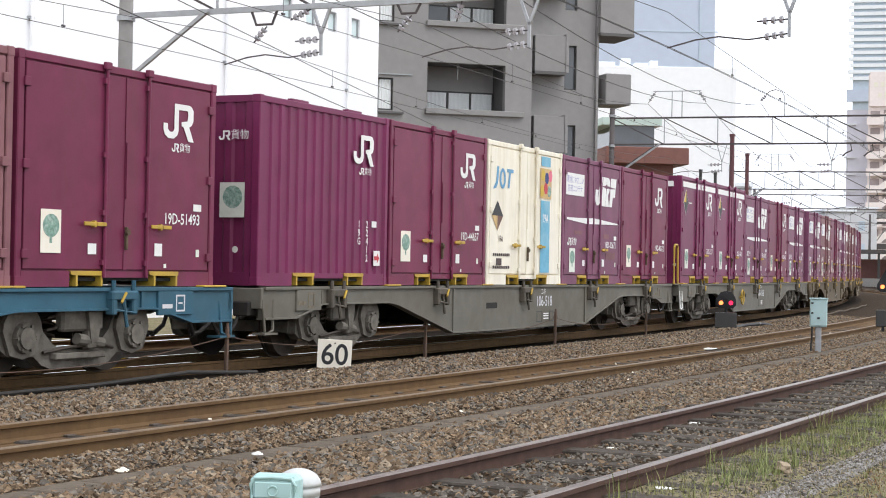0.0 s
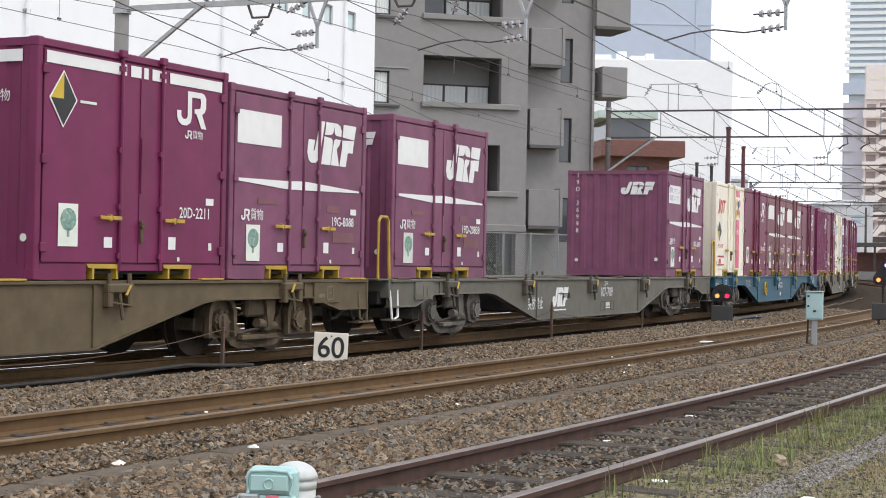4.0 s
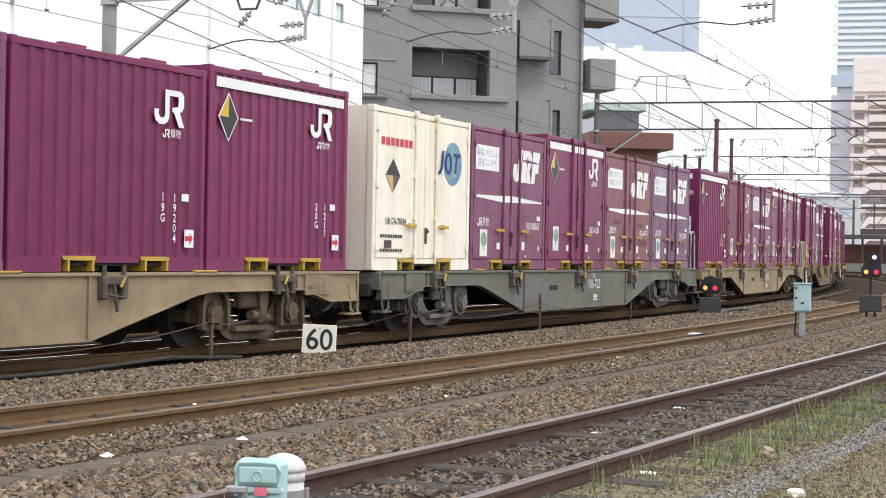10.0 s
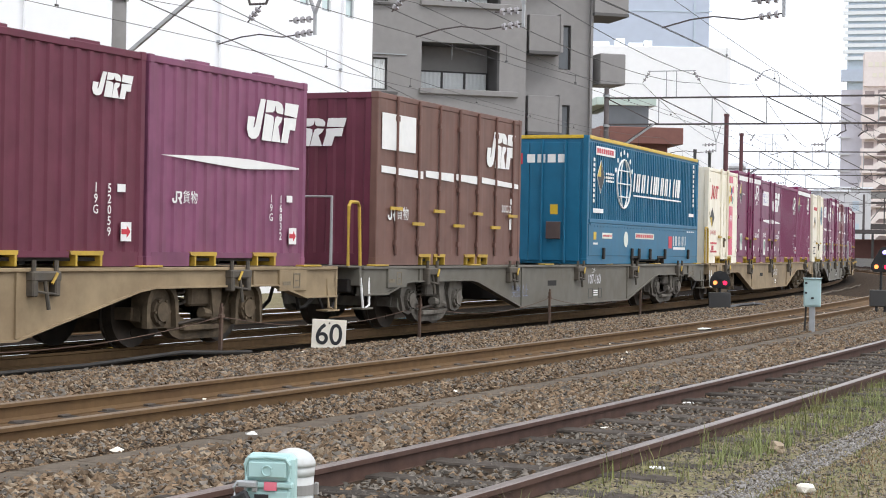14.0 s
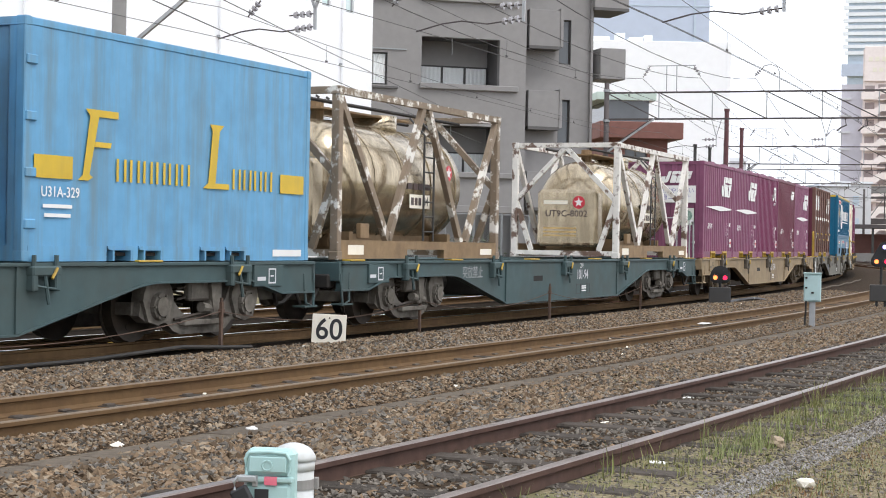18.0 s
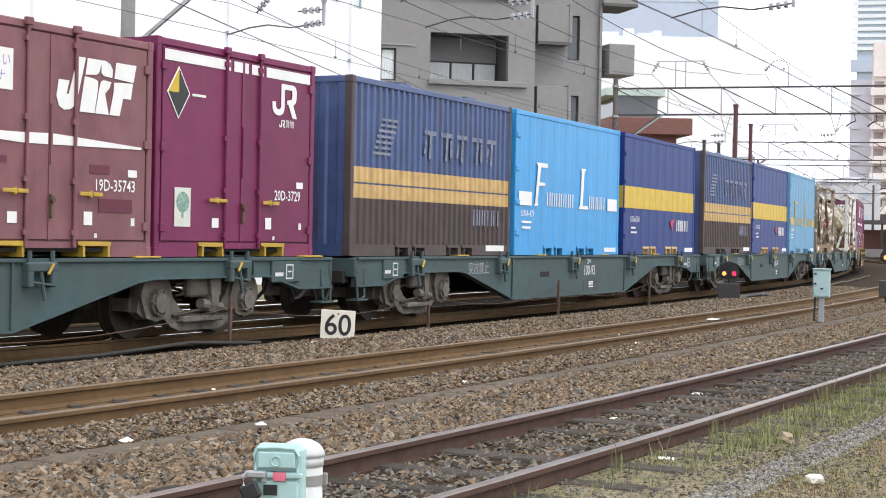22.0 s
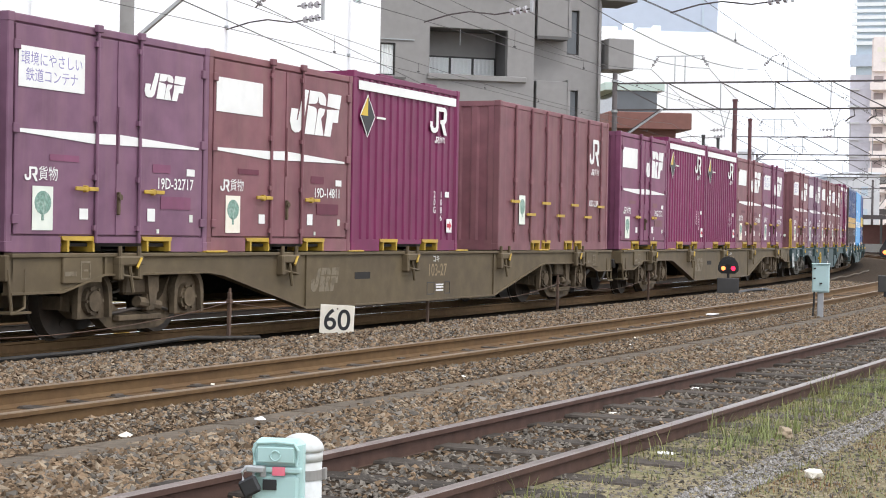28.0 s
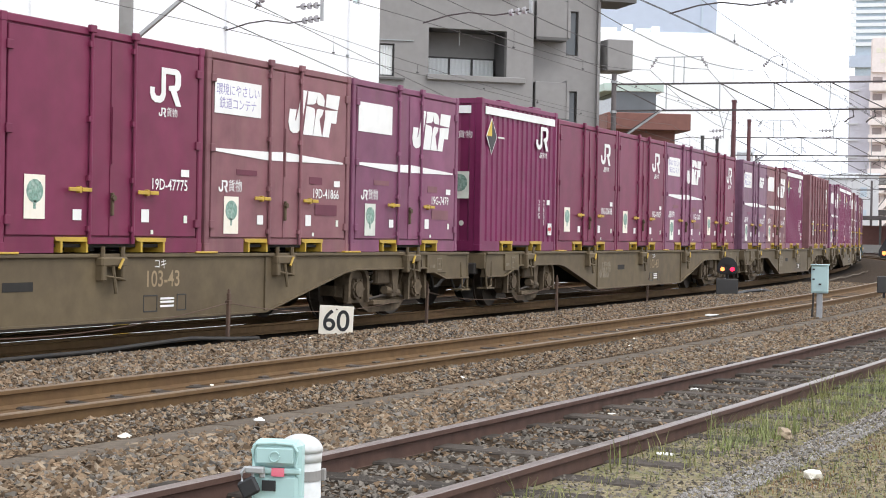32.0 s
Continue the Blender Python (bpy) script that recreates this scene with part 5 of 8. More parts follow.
def station_canopy():
    """Far platform roofs and footbridge at the end of the straight."""
    t = tagged(empty("footbridge"), "distant grey-green steel footbridge over the tracks", "footbridge")
    for z0, z1, m in ((4.6, 5.3, "gantry"), (7.9, 8.1, "gantry"), (8.6, 9.4, "poleconc")):
        bm = BM()
        box(bm, 0, 26, -0.4, 2.6, z0, z1)
        part("girder", bm, m, t)
    for k in range(14):
        x = k * 1.95 + 0.2
        part("upright", beam(BM(), (x, -0.3, 5.2), (x, -0.3, 8.7), 0.16, 0.16), "gantry", t)
        part("brace", beam(BM(), (x, -0.32, 5.3), (x + 1.9, -0.32, 7.9), 0.12, 0.12), "poleconc", t)
    for x in (0.5, 8, 16, 24):
        part("column", beam(BM(), (x, 0.4, -0.5), (x, 0.4, 4.7), 0.5, 0.5), "poleconc", t)
    t.matrix_basis = facing(1512, 215, -15)
    p = tagged(empty("platform_roof"), "distant low platform roof with dark columns", "roof")
    bm = BM()
    box(bm, 0, 14, 0, 5, 3.6, 4.0)
    part("roof", bm, "gantry", p)
    bm = BM()
    box(bm, 0, 14, 0, 5, -0.5, 0.9)
    part("platform", bm, "poleconc", p)
    for k in range(7):
        part("column", beam(BM(), (0.5 + k * 2, 0.5, 0.9), (0.5 + k * 2, 0.5, 3.6), 0.25, 0.25), "frame", p)
    bm = BM()
    box(bm, 0, 14, 4.4, 4.8, 0.9, 3.0)
    part("back_wall", bm, "brownwall", p)
    p.matrix_basis = facing(1508, 180, -15)


station_canopy()

# ---------------------------------------------------------------- wagons
# a wagon's own space: x forward, -y towards the camera's side, z up from the rail heads
DECK = 1.0


def wheelset(parent, x):
    w = part("wheelset", cyl(BM(), (0, -0.72, 0), (0, 0.72, 0), 0.075, 12), "wheel", parent)
    w.matrix_basis = Matrix.Translation((x, 0, 0.43))
    for e in (-1, 1):
        bm = BM()
        cyl(bm, (0, e * 0.535, 0), (0, e * 0.665, 0), 0.43, 28, 0.425)
        cyl(bm, (0, e * 0.505, 0), (0, e * 0.535, 0), 0.455, 28)
        for k in range(4):
            a = k * math.pi / 2
            cyl(bm, (0.25 * math.cos(a), e * 0.664, 0.25 * math.sin(a)), (0.25 * math.cos(a), e * 0.675, 0.25 * math.sin(a)), 0.05, 8)
        part("wheel", bm, "wheel", w)
    return w


def bogie(parent, x, dust):
    """A dusty cast bogie with two wheelsets, axle boxes, springs and brake gear."""
    b = empty("bogie")
    b.parent = parent
    b.matrix_basis = Matrix.Translation((x, 0, 0))
    sets = [wheelset(b, -0.95), wheelset(b, 0.95)]
    for e in (-1, 1):
        y0, y1 = (e * 0.86, e * 1.0) if e > 0 else (e * 1.0, e * 0.86)
        bm = BM()
        half_out = [(1.27, 0.34), (1.22, 0.66), (1.10, 0.77), (0.95, 0.80), (0.78, 0.77), (0.66, 0.68), (0.56, 0.50), (0.40, 0.36), (0.20, 0.30)]
        half_low = [(0.0, 0.09), (0.42, 0.09), (0.58, 0.14), (0.72, 0.24), (1.12, 0.25)]
        out = [(-u, v) for u, v in half_low[:0:-1]] + half_low + half_out + [(-u, v) for u, v in half_out[::-1]]
        prism_xz(bm, out, y0, y1)
        part("side_frame", bm, dust, b)
        for k in (-0.95, 0.95):
            bm = BM()
            yo = e * 1.0
            cyl(bm, (k, yo, 0.45), (k, yo + e * 0.10, 0.45), 0.18, 16, 0.16)
            cyl(bm, (k, yo + e * 0.10, 0.45), (k, yo + e * 0.13, 0.45), 0.12, 16)
            for q in range(6):
                a = q * math.pi / 3
                cyl(bm, (k + 0.145 * math.cos(a), yo + e * 0.09, 0.45 + 0.145 * math.sin(a)), (k + 0.145 * math.cos(a), yo + e * 0.125, 0.45 + 0.145 * math.sin(a)), 0.02, 6)
            part("axle_box", bm, dust, b)
        bm = BM()
        ya, yb = sorted((e * 0.98, e * 1.10))
        box(bm, -0.36, 0.36, ya, yb, 0.50, 0.76, 0.03)
        prism_xz(bm, [(0.02, 0.72), (0.26, 0.72), (0.20, 0.40), (0.08, 0.36)], *sorted((e * 1.10, e * 1.15)))
        part("bolster_end", bm, dust, b)
        for k in (-0.95, 0.95):
            hump = ([(k - 0.25, 0.25), (k + 0.25, 0.25)] if dust == "bogie" else [(k - 0.20, 0.27), (k, 0.22), (k + 0.20, 0.27)]) + [(k + 0.31 * math.cos(q * math.pi / 10), 0.52 + 0.29 * math.sin(q * math.pi / 10)) for q in range(11)]
            bm = prism_xz(BM(), hump, *sorted((e * 0.99, e * 1.05)))
            if dust == "bogie":
                arch = [(k - 0.32, 0.26), (k - 0.27, 0.26)] + [(k - 0.25 * math.cos(q * math.pi / 10), 0.52 + 0.23 * math.sin(q * math.pi / 10)) for q in range(11)]
                arch += [(k + 0.27, 0.26), (k + 0.32, 0.26)] + [(k + 0.32 * math.cos(q * math.pi / 10), 0.52 + 0.30 * math.sin(q * math.pi / 10)) for q in range(11)]
                prism_xz(bm, arch, *sorted((e * 1.05, e * 1.12)))
            part("box_housing", bm, dust, b)
        for k in (-0.40,):
            bm = BM()
            tube(bm, [(k + 0.085 * math.cos(q * 0.9), e * 0.95 + 0.085 * math.sin(q * 0.9), 0.45 + 0.3 * q / 16) for q in range(17)], 0.02, 5)
            part("spring", bm, "wheel", b)
        bm = BM()
        box(bm, -0.46, 0.40, e * 1.05 - 0.05, e * 1.05 + 0.05, 0.20, 0.27, 0.01)
        box(bm, 0.05, 0.2, e * 1.08 - 0.06, e * 1.08 + 0.06, 0.30, 0.52, 0.02)
        part("brake_cylinder", cyl(bm, (-0.1, e * 1.08, 0.42), (0.34, e * 1.08, 0.36), 0.065, 10), dust, b)
        part("brake_rod", tube(BM(), [(-0.6, e * 1.03, 0.28), (-0.2, e * 1.07, 0.33), (0.3, e * 1.07, 0.36), (0.6, e * 1.03, 0.30)], 0.022, 6), "wheel", b)
    bm = BM()
    box(bm, -0.24, 0.24, -1.0, 1.0, 0.62, 0.80, 0.02)
    box(bm, -1.3, -1.2, -0.9, 0.9, 0.35, 0.5)
    box(bm, 1.2, 1.3, -0.9, 0.9, 0.35, 0.5)
    part("bolster", bm, dust, b)
    return sets


def container_clamp(bm, x, y):
    e = 1 if y > 0 else -1
    box(bm, x - 0.24, x + 0.24, *sorted((y - e * 0.05, y + e * 0.09)), 0.84, 0.955, 0.02)
    for k in (-0.19, 0.18):
        box(bm, x + k - 0.045, x + k + 0.045, *sorted((y - e * 0.03, y + e * 0.085)), 0.68, 0.88, 0.015)
        cyl(bm, (x + k, y + e * 0.05, 0.94), (x + k, y + e * 0.05, 1.07), 0.026, 6)
    cyl(bm, (x - 0.02, y + e * 0.06, 0.86), (x + 0.03, y + e * 0.08, 0.54), 0.022, 6)
    cyl(bm, (x - 0.19, y + e * 0.07, 0.74), (x + 0.18, y + e * 0.07, 0.70), 0.016, 6)


WHEELS = []


def wagon(paint, number, half, rear_deck, front_deck, wheel_hand=False, logo=False, warn=""):
    """A low container flat wagon; half: from its middle to each coupling's middle."""
    colour = {"wagon_grey": "weathered grey", "wagon_beige": "dusty beige", "wagon_olive": "grimy olive-brown", "wagon_teal": "dull teal", "wagon_blue": "blue"}[paint]
    t = tagged(empty("flat_wagon"), colour + " container flat wagon with fish-bellied side sills", "rail wagon", "wagons of the train")
    end = half - 0.40
    # side sills
    for e in (-1, 1):
        y0, y1 = sorted((e * 1.20, e * 1.12))
        low = [(-end, 0.57), (-end + 0.85, 0.57), (-end + 1.60, 0.745), (-5.75, 0.745), (-5.45, 0.71), (-3.3, 0.22)]
        out = low + [(-x, z) for x, z in low[::-1]] + [(end, DECK - 0.03), (-end, DECK - 0.03)]
        sill = part("side_sill", prism_xz(BM(), out, y0, y1), paint, t)
        bm = BM()
        box(bm, -end, end, min(e * 1.235, e * 1.12), max(e * 1.235, e * 1.12), DECK - 0.055, DECK - 0.012, 0.006)
        part("top_flange", bm, paint, sill)
        bm = BM()
        yf = sorted((e * 1.235, e * 1.10))
        rows = [[bm.verts.new((x, y, z + d)) for y, d in ((yf[0], -0.012), (yf[1], -0.012), (yf[1], 0.012), (yf[0], 0.012))] for x, z in out[:12]]
        for a, b in zip(rows, rows[1:]):
            for k in range(4):
                bm.faces.new((a[k], a[(k + 1) % 4], b[(k + 1) % 4], b[k]))
        bm.faces.new(rows[0][::-1])
        bm.faces.new(rows[-1])
        bmesh.ops.recalc_face_normals(bm, faces=bm.faces[:])
        part("bottom_flange", bm, paint, sill)
        for x in (-7.9, -3.3, 3.3, 7.9):
            bm = BM()
            box(bm, x - 0.02, x + 0.02, min(e * 1.19, e * 1.225), max(e * 1.19, e * 1.225), 0.24 if abs(x) < 4 else 0.75, DECK - 0.06)
            part("stiffener", bm, paint, sill)
    for x in (-9.35, -5.62, -1.88, 1.88, 5.62, 9.35):
        if abs(x) < end - 0.3:
            bm = BM()
            box(bm, x - 0.24, x + 0.24, -1.245, -1.10, DECK - 0.012, DECK + 0.012, 0.006)
            part("corner_pad", bm, "rustpost" if logo else "yellow", t, "rusty corner pad" if logo else "yellow corner pad")
    bm = BM()
    box(bm, -end, end, -1.12, -0.85, 0.90, DECK - 0.03)
    box(bm, -end, end, 0.85, 1.12, 0.90, DECK - 0.03)
    for k in range(-9, 10):
        box(bm, k - 0.06, k + 0.06, -0.85, 0.85, 0.82, DECK - 0.035)
    part("deck_frame", bm, paint, t)
    bm = BM()
    box(bm, -end - 0.1, end + 0.1, -0.17, 0.17, 0.68, 0.94)
    part("centre_sill", bm, "under", t)
    for e in (-1, 1):
        bm = BM()
        box(bm, e * end - 0.06, e * end + 0.06, -1.2, 1.2, 0.70, DECK - 0.03, 0.01)
        part("end_beam", bm, paint, t)
        bm = BM()
        box(bm, min(e * end, e * (half - 0.02)), max(e * end, e * (half - 0.02)), -0.1, 0.1, 0.78, 0.96, 0.02)
        box(bm, min(e * (half - 0.25), e * (half + 0.04)), max(e * (half - 0.25), e * (half + 0.04)), -0.16, 0.16, 0.72, 1.0, 0.03)
        part("coupler", bm, "under", t)
        part("brake_hose", tube(BM(), [(e * (end - 0.1), -0.5, 0.72), (e * (end + 0.1), -0.5, 0.55), (e * (half - 0.1), -0.42, 0.38), (e * half, -0.35, 0.36)], 0.03, 6), "hose", t)
        part("brake_hose", tube(BM(), [(e * (end - 0.1), 0.3, 0.72), (e * (end + 0.05), 0.3, 0.45), (e * (half - 0.1), 0.3, 0.33), (e * half, 0.3, 0.36)], 0.03, 6), "hose", t)
        part("jumper_hose", tube(BM(), [(e * (end - 0.05), -0.85, 0.80), (e * (end + 0.12), -0.86, 0.52), (e * (half - 0.12), -0.84, 0.36), (e * half, -0.82, 0.33)], 0.024, 6), "hose", t)
        part("jumper_hose", tube(BM(), [(e * (end - 0.05), -0.68, 0.86), (e * (end + 0.15), -0.68, 0.70), (e * (half - 0.1), -0.66, 0.58), (e * half, -0.65, 0.56)], 0.020, 6), "hose", t)
        bm = BM()
        box(bm, e * (end + 0.02) - 0.10, e * (end + 0.02) + 0.10, -1.05, -0.80, 0.60, 0.80, 0.02)
        part("cock_box", bm, "under", t)
        # footstep under each end
        st = part("footstep", tube(BM(), [(e * (end - 0.25), -1.19, 0.82), (e * (end - 0.22), -1.22, 0.42), (e * (end - 0.02), -1.22, 0.36), (e * (end + 0.02), -1.19, 0.82)], 0.02, 6), "white" if e < 0 and rear_deck else paint, t)
        bm = BM()
        box(bm, e * (end - 0.13) - 0.17, e * (end - 0.13) + 0.17, -1.25, -1.06, 0.36, 0.385)
        part("tread_plate", bm, paint, st)
    bm = BM()
    box(bm, -2.2, 0.8, -0.5, 0.5, 0.30, 0.75, 0.03)
    box(bm, 1.2, 2.6, -0.7, 0.2, 0.34, 0.74, 0.03)
    part("brake_equipment", cyl(bm, (-3.0, 0.6, 0.55), (-1.0, 0.6, 0.55), 0.2, 14), "under", t)
    # clamps along both sides
    for e in (-1, 1) if logo else (-1,):
        for x in (-7.5, -3.85, -0.05, 3.7, 7.5):
            part("container_clamp", BM_clamp(x, e * 1.21), paint if paint in ("wagon_teal", "wagon_blue", "wagon_olive") else "clamp", t)
    for x in (-7.4, -3.78, 0.02, 3.78, 7.42):
        part("lever", cyl(BM(), (x + 0.06, -1.31, 0.93), (x - 0.05, -1.33, 0.82), 0.017, 6), "yellow", t, "yellow locking lever")
    # small plates and writing on the near sill
    f = -1.2035
    words_on("number", number, 0.27, "haze" if paint != "wagon_olive" else "wagon_beige", t, 1.0, f, 0.68, squeeze=0.95)
    words_on("type_mark", "コキ", 0.13, "white", t, 0.95, f, 0.86)
    if warn == "low":
        words_on("warning", "突放禁止", 0.25, "white" if logo else "wornmark", t, -3.35, f, 0.50, squeeze=0.85)
    elif warn:
        words_on("warning", "突放禁止", 0.23, "galv", t, -4.85, f, 0.77, squeeze=1.0)
    bm = BM()
    for x0, x1 in ((0.62, 0.90), (1.30, 1.50)):
        for a, b, c, d in ((x0, x1, 0.30, 0.315), (x0, x1, 0.485, 0.50), (x0, x0 + 0.015, 0.30, 0.50), (x1 - 0.015, x1, 0.30, 0.50)):
            flat(bm, rect(a, b, c, d), f + 0.003)
    part("label_frame", bm, "black", t)
    bm = BM()
    for z in (0.44, 0.40, 0.35):
        flat(bm, rect(0.96, 1.24, z, z + 0.025), f + 0.003)
    part("small_print", bm, "white", t)
    # flat dark plate painted as the shaded hole of a lifting slot
    bm = BM()
    flat(bm, rect(-1.85, -1.36, 0.59, 0.69), f + 0.003)
    part("lifting_slot", bm, "hollow", t)
    for e in (-1, 1):
        bm = BM()
        box(bm, *sorted((e * (end - 1.55), e * (end - 0.85))), -1.232, -1.19, 0.66, 0.945, 0.008)
        p = part("end_panel", bm, paint, t)
        x0 = e * (end - 1.18)
        for u, v, h in ((-0.30, -0.10, 0.05), (-0.03, 0.15, 0.20)):
            bm = BM()
            if h > 0.1:
                for q in ((u, v, 0.70, 0.72), (u, v, 0.88, 0.90), (u, u + 0.02, 0.72, 0.88), (v - 0.02, v, 0.72, 0.88), (u + 0.05, v - 0.05, 0.79, 0.81)):
                    flat(bm, rect(x0 + q[0], x0 + q[1], q[2], q[3]), -1.2345)
            else:
                flat(bm, rect(x0 + u, x0 + v, 0.74, 0.74 + h), -1.2345)
            part("pale_mark", bm, "haze" if paint in ("wagon_blue", "wagon_teal") else "fadedmark", p, "pale painted mark")
    if wheel_hand:
        bm = BM()
        tube(bm, [(-2.28 + 0.2 * math.cos(k * 0.3142), -1.28, 0.60 + 0.2 * math.sin(k * 0.3142)) for k in range(21)], 0.02, 6)
        for k in range(3):
            a = k * 2.094
            cyl(bm, (-2.28, -1.27, 0.60), (-2.28 + 0.2 * math.cos(a), -1.28, 0.60 + 0.2 * math.sin(a)), 0.014, 6)
        part("handwheel", cyl(bm, (-2.28, -1.29, 0.60), (-2.28, -1.2, 0.60), 0.05, 8), "yellow", t, "yellow spoked brake handwheel")
    for e, on in ((-1, rear_deck), (1, front_deck)):
        if on:
            x = e * (end + 0.02)
            m = "yellow" if e < 0 else "galv"
            part("handrail", tube(BM(), [(x - 0.30, -1.13, DECK - 0.03), (x - 0.30, -1.13, DECK + 0.86), (x - 0.24, -1.13, DECK + 0.92), (x - 0.02, -1.13, DECK + 0.92), (x + 0.04, -1.13, DECK + 0.86),
                                         (x + 0.10, -1.13, DECK - 0.03)], 0.026, 8), m, t, "bent tube handrail")
            part("handrail", tube(BM(), [(x - 0.1, -0.75, DECK - 0.03), (x - 0.1, -0.75, DECK + 1.0), (x - 0.1, 0.1, DECK + 1.0), (x - 0.1, 0.1, DECK - 0.03)], 0.024, 8), "galv", t)
            bm = BM()
            box(bm, x - 0.38, x + 0.18, -1.18, 1.18, DECK - 0.028, DECK - 0.005)
            part("deck_plate", bm, paint, t)
    if paint == "wagon_olive" and not wheel_hand:
        brand_shape(part("emblem", BM(), "fadedmark", t, "almost worn away emblem"), -2.75, 0.60, 0.85, 0.33)
    if logo:
        brand_shape(part("emblem", BM(), "white", t), -1.95, 0.62, 0.95, 0.37)
        bm = BM()
        flat(bm, rect(-2.4, -1.6, 0.36, 0.385), f + 0.003)
        part("emblem_line", bm, "white", t)
    for x in (-7.0, 7.0):
        WHEELS.extend(bogie(t, x, "bogie" if paint in ("wagon_olive", "wagon_beige") else "bogiegrey"))
    return t


def BM_clamp(x, y):
    bm = BM()
    container_clamp(bm, x, y)
    return bm


def emblem_outlines(kind, cx, cz, w, h):
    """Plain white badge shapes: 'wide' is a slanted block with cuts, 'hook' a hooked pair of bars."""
    if kind == "wide":
        P = lambda u, v: (cx - w / 2 + u * w * 0.92 + v * 0.08 * w, cz - h / 2 + v * h)
        shapes = [[(0.0, 0.54), (0.0, 0.24), (0.05, 0.06), (0.12, 0.0), (0.20, 0.02), (0.25, 0.10), (0.27, 0.24), (0.305, 1.0), (0.205, 1.0), (0.15, 0.30), (0.125, 0.28), (0.135, 0.54)],
                  [(0.33, 1.0), (0.57, 1.0), (0.64, 0.95), (0.685, 0.84), (0.69, 0.70), (0.57, 0.715), (0.535, 0.76), (0.52, 0.92), (0.505, 0.76), (0.47, 0.715), (0.33, 0.69)],
                  [(0.32, 0.0), (0.515, 0.0), (0.52, 0.45), (0.505, 0.60), (0.46, 0.635), (0.325, 0.66)],
                  [(0.525, 0.0), (0.71, 0.0), (0.62, 0.39), (0.67, 0.50), (0.685, 0.62), (0.58, 0.635), (0.545, 0.60), (0.535, 0.45)],
                  [(0.715, 1.0), (1.0, 1.0), (0.99, 0.665), (0.72, 0.695)],
                  [(0.72, 0.0), (0.86, 0.0), (0.875, 0.34), (0.985, 0.34), (0.985, 0.65), (0.72, 0.62), (0.735, 0.45)]]
        return [[P(u, v) for u, v in q] for q in shapes]
    P = lambda u, v: (cx - w / 2 + u * w, cz - h / 2 + v * h)
    return [[P(0.0, 0.44), P(0.0, 0.26), P(0.05, 0.12), P(0.17, 0.04), P(0.33, 0.04), P(0.45, 0.12), P(0.50, 0.26), P(0.50, 1.0), P(0.36, 1.0), P(0.36, 0.3), P(0.31, 0.22), P(0.2, 0.22), P(0.14, 0.3), P(0.14, 0.44)],
            [P(0.50, 0.84), P(0.80, 0.84), P(0.82, 0.74), P(0.80, 0.56), P(0.60, 0.52), P(0.60, 0.40), P(0.66, 0.40), P(0.84, 0.0), P(1.02, 0.0), P(0.86, 0.40), P(0.95, 0.46), P(1.0, 0.58), P(1.0, 0.86), P(0.94, 0.96),
             P(0.86, 1.0), P(0.50, 1.0)]]


def brand_shape(ob, cx, cz, w, h, y=-1.2035):
    bm = BM()
    for o in emblem_outlines("wide", cx, cz, w, h):
        flat(bm, o, y + 0.003)
    bm.to_mesh(ob.data)
    bm.free()


# ---------------------------------------------------------------- containers
# a container's own space: x forward, origin at the middle of its base


def panel_profile(bm, x0, x1, z0, z1, y, pitch, depth):
    """A corrugated steel wall facing -y."""
    n = int(round((x1 - x0) / pitch))
    p = (x1 - x0) / n
    xs = [(x0, 0.0)]
    for k in range(n):
        a = x0 + k * p
        xs += [(a + p * 0.30, 0.0), (a + p * 0.42, depth), (a + p * 0.88, depth), (a + p, 0.0)]
    lo = [bm.verts.new((x, y + d, z0)) for x, d in xs]
    hi = [bm.verts.new((x, y + d, z1)) for x, d in xs]
    for i in range(len(xs) - 1):
        bm.faces.new((lo[i], lo[i + 1], hi[i + 1], hi[i]))


def end_profile(bm, y0, y1, z0, z1, x, pitch, depth):
    """A corrugated steel wall facing -x."""
    n = int(round((y1 - y0) / pitch))
    p = (y1 - y0) / n
    ys = [(y0, 0.0)]
    for k in range(n):
        a = y0 + k * p
        ys += [(a + p * 0.30, 0.0), (a + p * 0.42, depth), (a + p * 0.88, depth), (a + p, 0.0)]
    lo = [bm.verts.new((x + d, y, z0)) for y, d in ys]
    hi = [bm.verts.new((x + d, y, z1)) for y, d in ys]
    for i in range(len(ys) - 1):
        bm.faces.new((lo[i], hi[i], hi[i + 1], lo[i + 1]))


